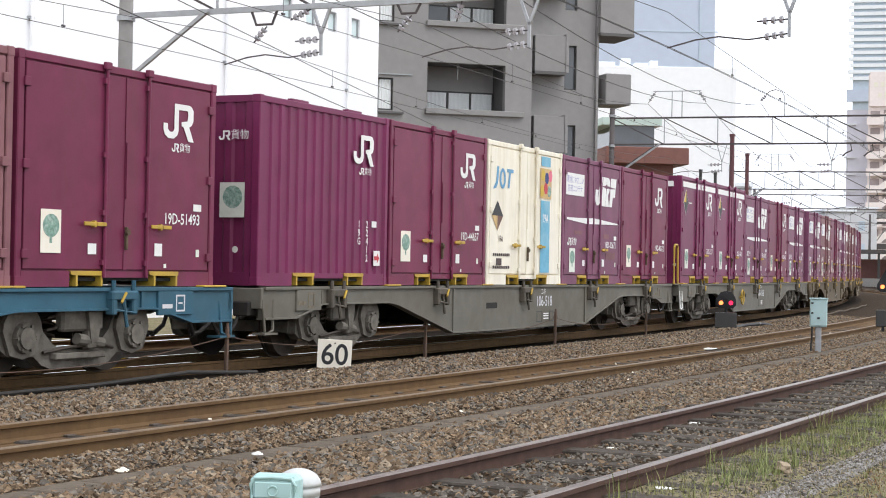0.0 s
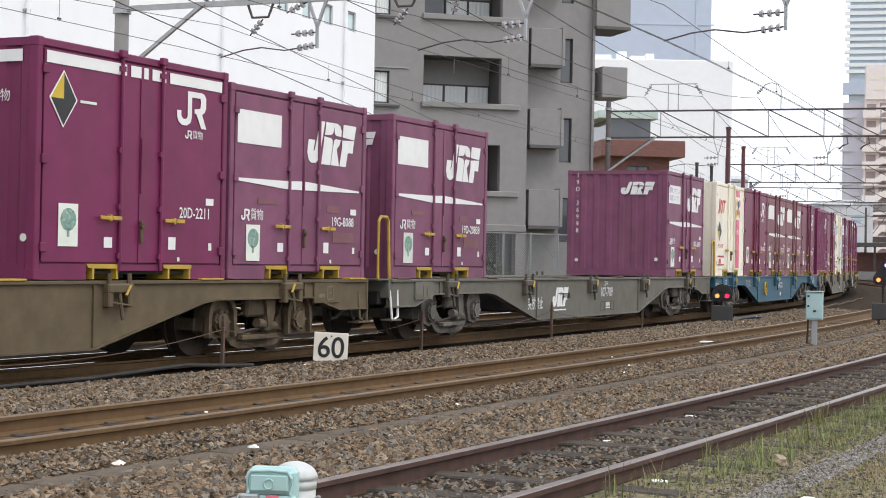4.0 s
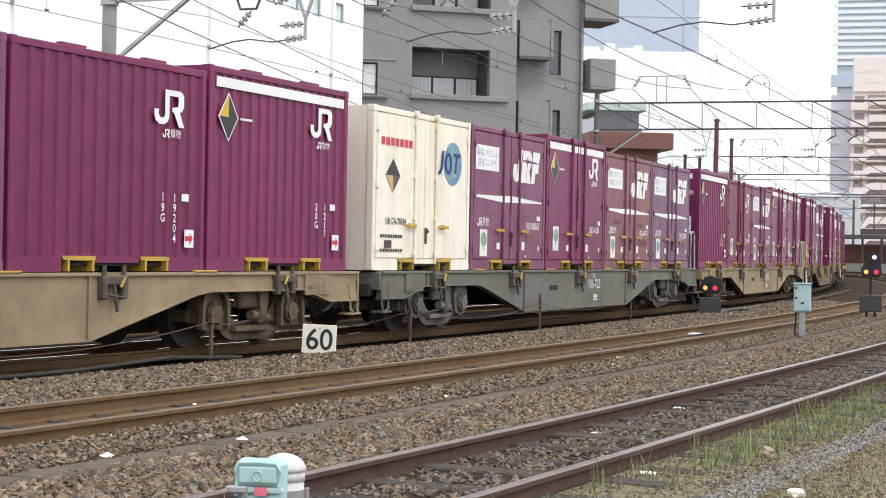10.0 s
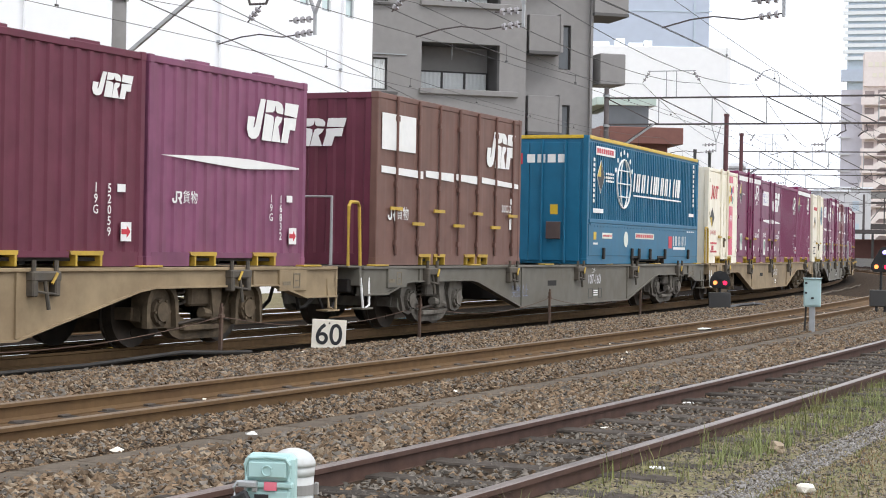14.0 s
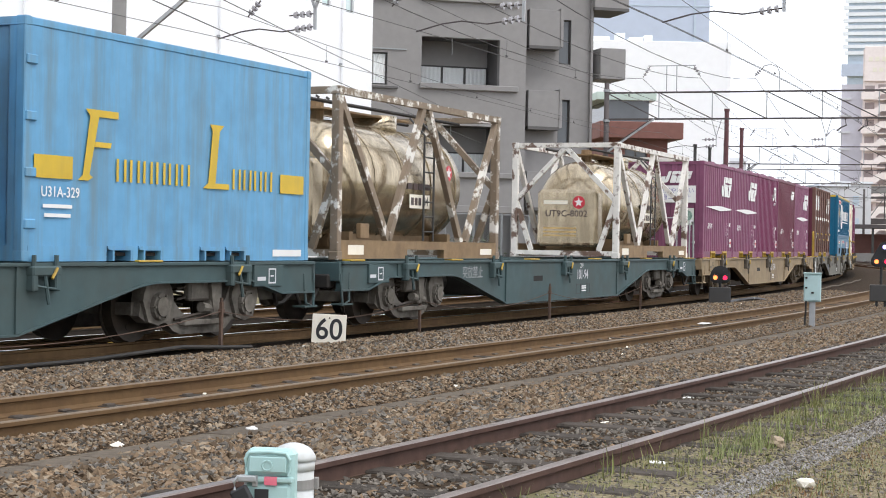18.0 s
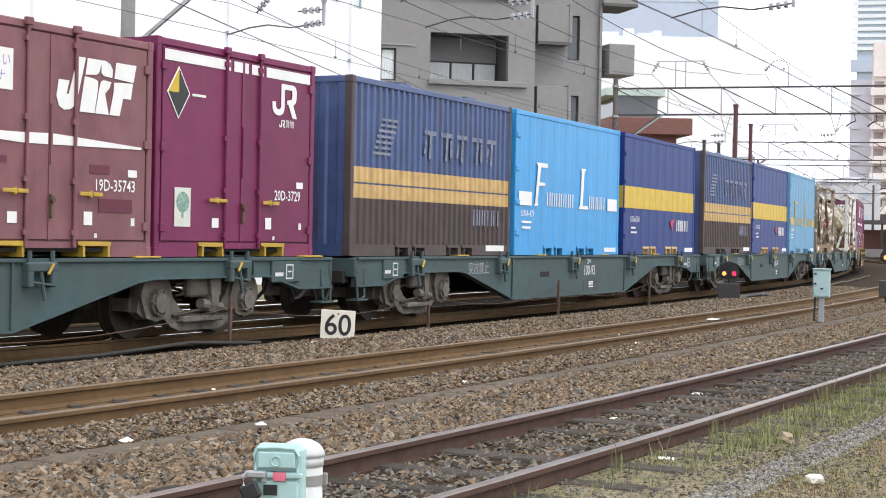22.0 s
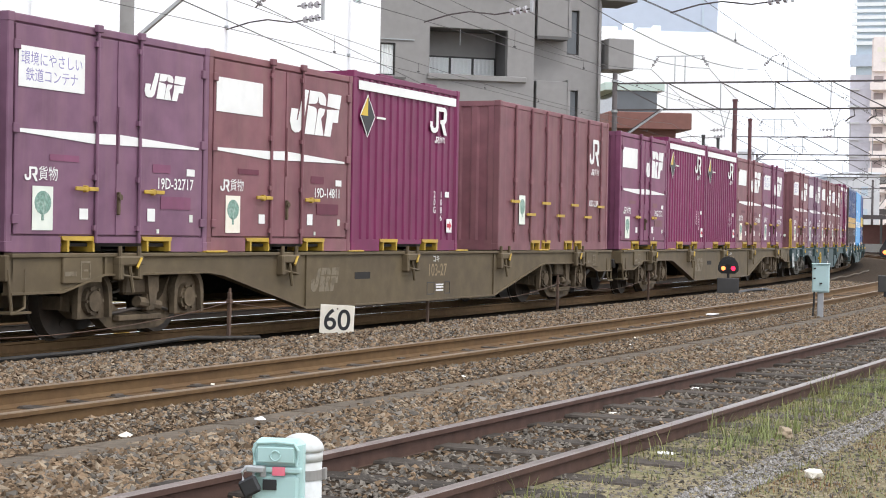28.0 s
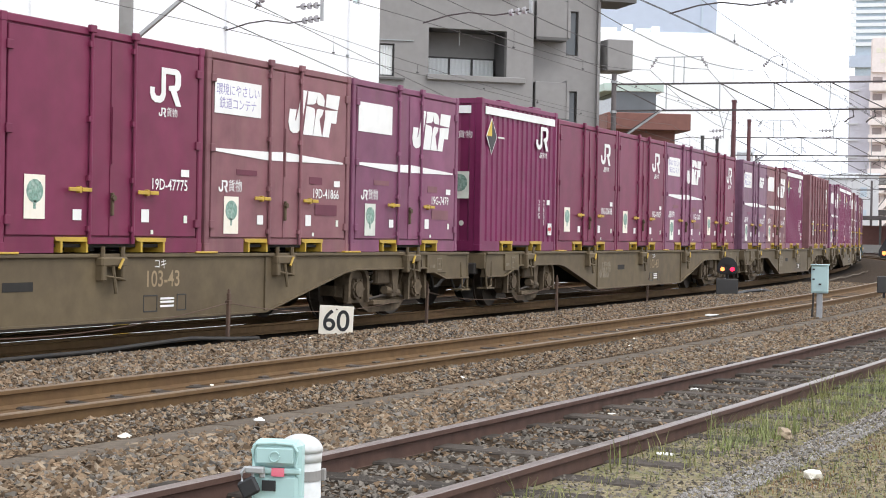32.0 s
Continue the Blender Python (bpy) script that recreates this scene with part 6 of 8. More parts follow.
def carcass(t, L, W, H, paint, side, pitch=0.23, pockets=(-0.66, 0.80), pocket_paint="yellow", end="ribs", pocket_w=0.60):
    """Frame, walls, roof and fork pockets common to all box containers. side: 'doors', 'ribs' or 'flat'."""
    hx, hy = L / 2, W / 2
    for ex in (-1, 1):
        for ey in (-1, 1):
            bm = BM()
            x0, x1 = sorted((ex * hx, ex * (hx - 0.10)))
            y0, y1 = sorted((ey * hy, ey * (hy - 0.12)))
            box(bm, x0, x1, y0, y1, 0.0, H, 0.012)
            box(bm, x0 - 0.004, x1 + 0.004, y0 - 0.004, y1 + 0.004, 0.0, 0.12, 0.01)
            box(bm, x0 - 0.004, x1 + 0.004, y0 - 0.004, y1 + 0.004, H - 0.10, H + 0.006, 0.01)
            part("corner_post", bm, paint, t)
    for ey in (-1, 1):
        y0, y1 = sorted((ey * (hy - 0.005), ey * (hy - 0.10)))
        bm = BM()
        box(bm, -hx + 0.1, hx - 0.1, y0, y1, H - 0.09, H - 0.002, 0.01)
        if side == "ribs" and ey < 0:
            for x in (-hx * 0.42, hx * 0.42):
                box(bm, x - 0.22, x + 0.22, y0 + 0.01, y1, H - 0.02, H + 0.03, 0.006)
        part("top_rail", bm, paint, t)
        bm = BM()
        if ey < 0:
            out, w = [(-hx + 0.1, 0.0)], pocket_w / 2
            spots = sorted(pockets)
            for i, p in enumerate(spots):
                low = 0.10 if len(spots) == 2 else 0.0
                out += [(p - w, 0.0 if i == 0 else low), (p - w, 0.15), (p + w, 0.15), (p + w, low if i < len(spots) - 1 else 0.0)]
            prism_xz(bm, out + [(hx - 0.1, 0.0), (hx - 0.1, 0.17), (-hx + 0.1, 0.17)], y0, y1)
        else:
            box(bm, -hx + 0.1, hx - 0.1, y0, y1, 0.10, 0.17)
        part("bottom_rail", bm, paint, t)
    for p in sorted(pockets):
        w = pocket_w / 2
        bm = BM()
        prism_xz(bm, [(p - w, 0.175), (p - w + 0.02, 0.135), (p - w + 0.10, 0.125), (p - w + 0.10, 0.004), (p - w + 0.135, 0.004), (p - w + 0.135, 0.125), (p + w - 0.055, 0.125), (p + w - 0.055, 0.004),
                      (p + w - 0.02, 0.004), (p + w - 0.02, 0.125), (p + w, 0.135), (p + w, 0.175)], -hy - 0.008, -hy + 0.3)
        part("fork_pocket", bm, pocket_paint, t, "yellow fork pocket" if pocket_paint == "yellow" else "")
    # floor and bearers in near black, shade of the pockets painted in
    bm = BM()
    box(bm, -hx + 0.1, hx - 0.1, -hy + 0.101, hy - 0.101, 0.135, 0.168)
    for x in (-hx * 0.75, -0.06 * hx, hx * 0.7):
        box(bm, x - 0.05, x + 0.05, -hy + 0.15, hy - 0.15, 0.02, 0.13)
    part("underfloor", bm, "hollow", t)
    inset = 0.035
    yw = -hy + inset
    bm = BM()
    if side == "ribs":
        panel_profile(bm, -hx + 0.1, hx - 0.1, 0.17, H - 0.09, -hy + 0.012, pitch, 0.036 if paint == "oldnavy" else 0.024)
    elif side == "flat":
        panel_profile(bm, -hx + 0.1, hx - 0.1, 0.17, H - 0.09, -hy + 0.012, L / 9, 0.006)
    else:
        box(bm, -hx + 0.1, hx - 0.1, yw, yw + 0.03, 0.17, H - 0.09)
    part("side_wall", bm, paint, t)
    bm = BM()
    box(bm, -hx + 0.1, hx - 0.1, hy - 0.06, hy - 0.03, 0.17, H - 0.09)
    part("side_wall", bm, paint, t)
    bm = BM()
    if end == "ribs":
        end_profile(bm, -hy + 0.12, hy - 0.12, 0.17, H - 0.09, -hx + 0.012, 0.31, 0.026)
        box(bm, -hx + 0.004, -hx + 0.1, -hy + 0.12, hy - 0.12, 0.0, 0.17)
        box(bm, -hx + 0.004, -hx + 0.1, -hy + 0.12, hy - 0.12, H - 0.09, H - 0.003)
    else:
        box(bm, -hx + 0.02, -hx + 0.06, -hy + 0.12, hy - 0.12, 0.0, H - 0.003)
    part("end_wall", bm, paint, t)
    bm = BM()
    box(bm, hx - 0.06, hx - 0.02, -hy + 0.12, hy - 0.12, 0.0, H - 0.003)
    part("end_wall", bm, paint, t)
    bm = BM()
    box(bm, -hx + 0.04, hx - 0.04, -hy + 0.05, hy - 0.05, H - 0.035, H - 0.012)
    part("roof", bm, paint, t)
    bm = BM()
    box(bm, -hx + 0.06, hx - 0.06, -hy + 0.07, hy - 0.07, 0.06, 0.10)
    part("floor", bm, "under", t)
    return hx, hy


def side_doors(t, L, H, paint, hy, split=0.02, bar="yellow", rods=(-0.38, 0.42)):
    """Two side doors with lock rods on either side of the seam."""
    y = -hy + 0.005
    a0, a1 = -L / 2 + 0.13, L / 2 - 0.13
    for k, (x0, x1) in enumerate(((a0, split), (split + 0.012, a1))):
        bm = BM()
        box(bm, x0, x1, y, y + 0.028, 0.19, H - 0.11, 0.006)
        d = part("door", bm, paint, t)
        x = rods[k]
        bm = cyl(BM(), (x, y - 0.026, 0.10), (x, y - 0.026, H + 0.0), 0.021, 8)
        for z in (0.24, 0.80, 1.45, H - 0.22):
            box(bm, x - 0.05, x + 0.05, y - 0.04, y, z, z + 0.06)
        box(bm, x - 0.055, x + 0.055, y - 0.055, y, H - 0.06, H + 0.025, 0.008)
        r = part("lock_rod", bm, paint, d)
        bm = BM()
        xa = x - 0.40 if k == 0 else x + 0.06
        box(bm, xa, xa + 0.19, y - 0.06, y - 0.040, 0.675, 0.72, 0.006)
        box(bm, xa + 0.19, xa + 0.23, y - 0.05, y, 0.66, 0.735, 0.004)
        box(bm, xa + 0.23, xa + 0.40, y - 0.06, y - 0.040, 0.675, 0.72, 0.006)
        part("rod_handle", bm, bar, r, "yellow lock handle")
        xe = x0 if k == 0 else x1
        for z in (0.30, 1.25, H - 0.38):
            bm = BM()
            box(bm, xe - 0.05, xe + 0.05, y - 0.03, y + 0.01, z, z + 0.10, 0.006)
            part("hinge", bm, paint, d)
    bm = BM()
    box(bm, split - 0.02, split + 0.03, y - 0.012, y + 0.001, 0.19, H - 0.11)
    s = part("door_seal", bm, paint, t)
    bm = BM()
    box(bm, split - 0.015, split + 0.02, y - 0.05, y - 0.013, 0.42, 0.68, 0.006)
    cyl(bm, (split, y - 0.04, 0.62), (split, y - 0.07, 0.62), 0.035, 8)
    part("seal_latch", bm, "bogie", s)
    bm = BM()
    box(bm, split - 0.012, split + 0.012, y - 0.03, y - 0.013, 1.0, 1.65, 0.004)
    part("seam_bar", bm, paint, s)


def tree_sticker(t, x, z, hy, w=0.30, h=0.52, old=False):
    bm = BM()
    flat(bm, rect(x - w / 2, x + w / 2, z - h / 2, z + h / 2), -hy)
    s = part("sticker", bm, "sticker" if not old else "board", t, "pale sticker with a green tree disc")
    bm = BM()
    flat(bm, disc(x, z + 0.06, w * 0.40, h * 0.27, 14), -hy - 0.004)
    flat(bm, rect(x - 0.02, x + 0.02, z - 0.13, z - 0.04), -hy - 0.004)
    part("tree_disc", bm, "leafgreen", s)


def small_labels(t, hy, paint, spots):
    for x, z, w, h in spots:
        bm = BM()
        flat(bm, rect(x - w / 2, x + w / 2, z - h / 2, z + h / 2), -hy)
        part("small_label", bm, paint, t)


def small_labels_end(t, spots):
    for u, z in spots:
        bm = BM()
        flat(bm, disc(u, z, 0.045, 0.045, 10), -L12 / 2, "end")
        part("small_label", bm, "sticker", t)


def hazard(t, x, z, hy, r=0.26):
    a, b = r * 0.92, r * 1.22
    for pts, m, lift in (([(x - a * 1.12, z), (x, z - b * 1.1), (x + a * 1.12, z), (x, z + b * 1.1)], "white", 0.0), ([(x - a, z), (x, z), (x, z + b)], "amber", 0.004),
                         ([(x, z + b), (x, z), (x - a, z), (x, z - b), (x + a, z)], "black", 0.004)):
        bm = BM()
        flat(bm, pts, -hy - lift)
        part("hazard_mark", bm, m, t)
    bm = BM()
    flat(bm, rect(x + r * 1.25, x + r * 2.5, z - 0.018, z + 0.012), -hy)
    part("small_print", bm, "sticker", t)


def emblem(t, kind, cx, cz, w, h, y, paint="white", face="side"):
    bm = BM()
    for o in emblem_outlines(kind, cx, cz, w, h):
        flat(bm, o, y, face)
    part("emblem", bm, paint, t, "plain white emblem shape")


def freight_word(t, x, y, z, size, face="side"):
    """The operator's short mark followed by the word for freight."""
    bm = BM()
    u = -y if face != "side" else x
    for o in emblem_outlines("hook", u - size * 0.95, z, size * 1.25, size * 0.92):
        flat(bm, o, y if face == "side" else x, face)
    part("mark", bm, "white", t)
    if face == "side":
        words_on("freight_mark", "貨物", size, "white", t, x + size * 0.75, y - 0.004, z)
    else:
        words_on("freight_mark", "貨物", size, "white", t, x - 0.004, y - size * 0.75, z, "end")


def white_stripe(t, L, H, hy, gaps=()):
    cuts = [-L / 2 + 0.15, *[v for g in gaps for v in g], L / 2 - 0.15]
    for a, b in zip(cuts[::2], cuts[1::2]):
        bm = BM()
        flat(bm, rect(a, b, H - 0.26, H - 0.13), -hy)
        part("white_band", bm, "white", t)
    bm = BM()
    flat(bm, rect(-hy + 0.2, hy - 0.2, H - 0.26, H - 0.13), -L / 2 - 0.0, "end")
    part("white_band", bm, "white", t)


def wing_stripe(t, L, z, hy):
    bm = BM()
    flat(bm, [(-L / 2 + 0.15, z - 0.005), (-0.45, z - 0.065), (-0.02, z - 0.06), (-0.02, z + 0.06), (-0.45, z + 0.045), (-L / 2 + 0.15, z + 0.03)], -hy)
    flat(bm, [(0.06, z - 0.058), (L / 2 - 0.22, z - 0.03), (L / 2 - 0.22, z - 0.005), (0.06, z + 0.062)], -hy)
    part("white_wing_stripe", bm, "white", t)


def mark_row(bm, x, z, h, widths, y, bar, slant=0.0, gap=0.06):
    """A row of plain upright bars in pairs."""
    for w in widths:
        for a, b, c, d in ((0.0, bar, 0.0, h), (w - bar, w, 0.0, h)) if w > 2.4 * bar else ((0.0, w, 0.0, h),):
            flat(bm, [(x + a + slant * c, z + c), (x + b + slant * c, z + c), (x + b + slant * d, z + d), (x + a + slant * d, z + d)], y)
        x += w + gap
    return bm


def mark_bars(t, x, z, h, widths, y, bar, gap, ink, label):
    """A row of plain upright bars, each a part of its own."""
    for w in widths:
        for a in (0.0, w - bar) if w > 2.4 * bar else (0.0,):
            bm = BM()
            flat(bm, rect(x + a, x + a + min(bar, w), z, z + h), y)
            part("name_bar", bm, ink, t, label)
        x += w + gap


L12, W12 = 3.73, 2.45
SLOGAN = "環境にやさしい\n鉄道コンテナ"


def container12(kind, paint, end_mark=""):
    """The twelve-foot containers; kind: plain, wide, wide_blank, wide_small, band, rib, rib_band, rib_wide, rib_small."""
    H = 2.60 if "band" in kind else 2.5
    rib = kind.startswith("rib")
    looks = {"wine": "wine-red", "red": "wine-red", "purple": "faded purple", "violet": "faded violet", "brown": "brownish wine-red", "dark": "dark wine-red"}[paint]
    lab = looks + (" ribbed steel" if rib else " steel side-door") + " freight container" + (" with white top band" if "band" in kind else " with white wing stripe" if "wide" in kind else " with white emblem")
    t = tagged(empty("freight_container"), lab, "container", "containers on the train")
    hx, hy = carcass(t, L12, W12, H, paint, "ribs" if rib else "doors")
    f = hy + 0.002
    if not rib:
        side_doors(t, L12, H, paint, hy)
        small_labels(t, f, "white", [(1.48, 0.955, 0.17, 0.085), (0.68, 0.43, 0.15, 0.15), (-0.58, 0.42, 0.15, 0.12)])
        small_labels(t, f, "sticker", [(1.50, 0.40, 0.07, 0.09), (0.82, 0.24, 0.05, 0.05)])
        if kind != "wide_small":
            tree_sticker(t, -1.28 if "wide" in kind else -1.30, 0.47 if "wide" in kind else 0.60, f, 0.34, 0.47, old=paint in ("brown", "red"))
        else:
            tree_sticker(t, -1.28, 0.47, f, 0.34, 0.47)
    else:
        small_labels(t, f, "white", [(1.42, 0.90, 0.15, 0.09)])
        small_labels(t, f, "white", [(1.52, 0.40, 0.20, 0.22)])
        bm = BM()
        flat(bm, [(1.43, 0.37), (1.53, 0.37), (1.53, 0.33), (1.60, 0.40), (1.53, 0.47), (1.53, 0.43), (1.43, 0.43)], -f - 0.004)
        part("arrow_mark", bm, "red_mark", t, "red arrow on a white sticker")
    if kind in ("plain", "band", "rib", "rib_band"):
        zc = H - 0.53
        emblem(t, "hook", 1.05, zc, 0.62, 0.44, -f)
        freight_word(t, 1.10, -f, zc - 0.31, 0.115)
    if "band" in kind:
        white_stripe(t, L12, H, f, () if rib else ((-0.28, -0.2), (0.14, 0.22), (0.5, 0.58)))
        hazard(t, -1.42, H - 0.63, f, 0.235)
    if kind == "wide" or kind == "wide_small":
        bm = BM()
        flat(bm, rect(-1.70, -0.60, H - 0.76, H - 0.33), -f)
        b = part("slogan_panel", bm, "white", t, "white panel with a blue slogan")
        words_on("slogan", SLOGAN, 0.155, "sloganblue", b, -1.15, -f - 0.004, H - 0.55, squeeze=0.95)
    if kind == "wide_blank":
        bm = BM()
        flat(bm, rect(-1.70, -0.60, H - 0.75, H - 0.32), -f)
        part("blank_panel", bm, "white", t, "blank white panel")
    if kind in ("wide", "wide_blank"):
        emblem(t, "wide", 0.80, H - 0.60, 1.45, 0.60, -f)
    if kind == "wide_small":
        emblem(t, "wide", 0.92, H - 0.55, 0.85, 0.30, -f)
    if kind.startswith("wide"):
        wing_stripe(t, L12, 1.27, f)
        freight_word(t, -1.32, -f, 0.83, 0.165)
        worn = {"purple": "brown", "brown": "dark", "violet": "purple"}[paint]
        for x, z, w, h in ((1.18, 0.58, 0.62, 0.15), (0.88, 0.98, 0.36, 0.10), (-0.92, 1.02, 0.5, 0.07)):
            bm = BM()
            flat(bm, rect(x - w / 2, x + w / 2, z - h / 2, z + h / 2), -f + 0.0025)
            part("paint_patch", bm, worn, t, "touched-up paint patch")
    if kind == "rib_wide":
        emblem(t, "wide", 0.95, H - 0.58, 1.35, 0.54, -f)
        bm = BM()
        flat(bm, [(-L12 / 2 + 0.25, 1.33), (-0.3, 1.27), (0.3, 1.25), (L12 / 2 - 0.2, 1.31), (L12 / 2 - 0.2, 1.33), (0.4, 1.38), (-0.3, 1.38)], -f)
        part("white_wing_stripe", bm, "white", t)
        freight_word(t, -1.10, -f, 0.83, 0.165)
    if kind == "rib_small":
        emblem(t, "wide", 1.22, H - 0.44, 0.78, 0.28, -f)
        freight_word(t, -1.05, -f, 0.83, 0.165)
    if end_mark == "wide":
        emblem(t, "wide", 0.50, H - 0.42, 0.85, 0.30, -L12 / 2 - 0.0, face="end")
        small_labels_end(t, ((0.98, 0.40), (-0.98, 0.36)))
        if rib:
            bm = BM()
            flat(bm, rect(-0.15, 1.02, 1.42, 1.86), -L12 / 2, "end")
            b = part("slogan_panel", bm, "white", t, "white slogan panel on the end wall")
            words_on("slogan", SLOGAN, 0.155, "sloganblue", b, -L12 / 2 - 0.0075, -0.43, 1.64, "end")
            bm = BM()
            flat(bm, rect(0.60, 0.98, 0.84, 1.28), -L12 / 2, "end")
            b = part("end_sticker", bm, "sticker", t, "pale tree sticker on the end wall")
            part("tree_disc", flat(BM(), disc(0.79, 1.09, 0.15, 0.14, 14), -L12 / 2 - 0.004, "end"), "leafgreen", b)
    if end_mark == "mark":
        freight_word(t, -L12 / 2, -0.82, 1.97, 0.14, "end")
        bm = BM()
        flat(bm, rect(0.63, 1.01, 0.89, 1.35), -L12 / 2 - 0.0, "end")
        s = part("end_sticker", bm, "sticker", t, "pale tree sticker on the end wall")
        bm = BM()
        flat(bm, disc(0.83, 1.16, 0.15, 0.15, 14), -L12 / 2 - 0.004, "end")
        part("tree_disc", bm, "leafgreen", s)
        small_labels_end(t, ((0.88, 0.47),))
    if end_mark == "plain_mark":
        freight_word(t, -L12 / 2, -0.62, 1.97, 0.145, "end")
        small_labels_end(t, ((1.08, 0.45),))
    t["height"] = H
    t["rib"] = int(rib)
    return t


def slant_mark(bm, cx, cz, y):
    """Three plain slanted shapes: a hook, a ring and a post with a bar."""
    flat(bm, [(cx - 0.47, cz - 0.20), (cx - 0.33, cz - 0.18), (cx - 0.25, cz - 0.08), (cx - 0.21, cz + 0.20), (cx - 0.29, cz + 0.20), (cx - 0.33, cz - 0.06)], y)
    n = 18
    for k in range(n):
        a, b = k * 2 * math.pi / n, (k + 1) * 2 * math.pi / n
        flat(bm, [(cx - 0.03 + 0.07 * math.cos(a), cz + 0.12 * math.sin(a)), (cx - 0.03 + 0.14 * math.cos(a), cz + 0.18 * math.sin(a)), (cx - 0.03 + 0.14 * math.cos(b), cz + 0.18 * math.sin(b)),
                  (cx - 0.03 + 0.07 * math.cos(b), cz + 0.12 * math.sin(b))], y)
    flat(bm, [(cx + 0.21, cz - 0.16), (cx + 0.29, cz - 0.16), (cx + 0.35, cz + 0.12), (cx + 0.47, cz + 0.12), (cx + 0.47, cz + 0.18), (cx + 0.17, cz + 0.18), (cx + 0.17, cz + 0.12), (cx + 0.27, cz + 0.12)], y)
    return bm


def cream_container(style):
    """Cream-white insulated containers with coloured stripes or a round globe badge."""
    H = 2.5
    t = tagged(empty("freight_container"), {"pink": "cream-white insulated container with a pink stripe", "cyan": "cream-white insulated container with a blue stripe",
                                           "globe": "cream-white insulated container with a round blue badge"}[style], "container", "containers on the train")
    hx, hy = carcass(t, L12, W12, H, "cream", "doors", end="flat")
    f = hy + 0.002
    side_doors(t, L12, H, "cream", hy, bar="yellow")
    dx, dz = (-1.42, 1.20) if style != "globe" else (-1.18, 1.46)
    for pts, m in (([(dx - 0.26, dz), (dx, dz), (dx, dz + 0.26)], "black"), ([(dx, dz), (dx + 0.26, dz), (dx, dz + 0.26)], "black"),
                   ([(dx - 0.26, dz), (dx, dz - 0.26), (dx, dz)], "amber" if style == "pink" else "gold"), ([(dx, dz), (dx, dz - 0.26), (dx + 0.26, dz)], "black" if style == "pink" else "umber")):
        bm = BM()
        flat(bm, pts, -f)
        part("hazard_mark", bm, m, t)
    bm = BM()
    for z in (0.50, 0.28):
        for a in range(9):
            flat(bm, rect(-1.6 + a * 0.09, -1.54 + a * 0.09, z, z + 0.05), -f)
    flat(bm, rect(-1.45, -1.2, 0.34, 0.46), -f)
    part("small_print", bm, "red_mark" if style == "pink" else "oldgrey", t)
    if style != "globe":
        words_on("number", "JR19A-11959" if style == "pink" else "19A", 0.15, "red_mark" if style == "pink" else "oldgrey", t, -1.25, -f, 0.80, squeeze=0.85)
    mk = {"pink": "red_mark", "cyan": "paleblue", "globe": "navy"}[style]
    if style != "globe":
        part("emblem", slant_mark(BM(), -1.17, 1.86, -f), mk, t, "plain slanted shapes")
        m = style
        bm = BM()
        flat(bm, rect(0.72, 1.20, 0.22, 1.56), -f)
        flat(bm, rect(0.72, 1.20, 2.2, 2.38), -f)
        part("stripe", bm, m, t, "tall coloured stripe")
        bm = BM()
        flat(bm, rect(0.66, 1.26, 1.60, 2.16), -f - 0.004)
        p = part("picture_panel", bm, "cream" if style == "pink" else "gold", t, "panel with coloured fruit discs")
        rng = random.Random(8)
        for k, c in enumerate(("amber", "red_mark", "leafgreen", "amber", "navy", "pink")):
            bm = BM()
            flat(bm, disc(0.76 + 0.19 * (k % 3) + 0.05 * (k // 3), 1.74 + 0.24 * (k // 3) + 0.05 * (k % 2), 0.095, 0.11, 12), -f - 0.008)
            part("fruit_disc", bm, c, p)
        words_on("type_number", "19A", 0.24, "white", t, 0.96, -f - 0.005, 1.22, squeeze=0.8)
    else:
        bm = BM()
        flat(bm, disc(1.12, 1.76, 0.36, 0.36, 24), -f)
        g = part("globe_badge", bm, "globe", t, "round blue badge")
        bm = BM()
        flat(bm, [(1.0, 1.5), (1.25, 1.55), (1.36, 1.85), (1.2, 1.85)], -f - 0.004)
        part("badge_patch", bm, "leafgreen", g)
        part("emblem", slant_mark(BM(), 0.95, 1.76, -f - 0.008), "navy", t, "plain slanted shapes")
        bm = BM()
        for a in range(7):
            flat(bm, rect(-1.6 + a * 0.165, -1.48 + a * 0.165, 1.92, 2.04), -f)
        part("name_mark", bm, "red_mark", t, "row of short red bars")
        words_on("number", "UR17A-70184", 0.15, "oldgrey", t, -1.05, -f, 0.75, squeeze=0.85)
    bm = BM()
    if style == "globe":
        flat(bm, disc(0.1, 1.72, 0.34, 0.36, 20), -L12 / 2 + 0.018, "end")
        part("globe_badge", bm, "globe", t, "round blue badge on the end")
    else:
        for a in range(3):
            flat(bm, rect(-0.45 + a * 0.3, -0.25 + a * 0.3, 1.35, 1.75), -L12 / 2 + 0.018, "end")
        part("emblem", bm, mk, t)
    t["height"] = H
    t["rib"] = 2
    return t


L20, W20 = 6.058, 2.45


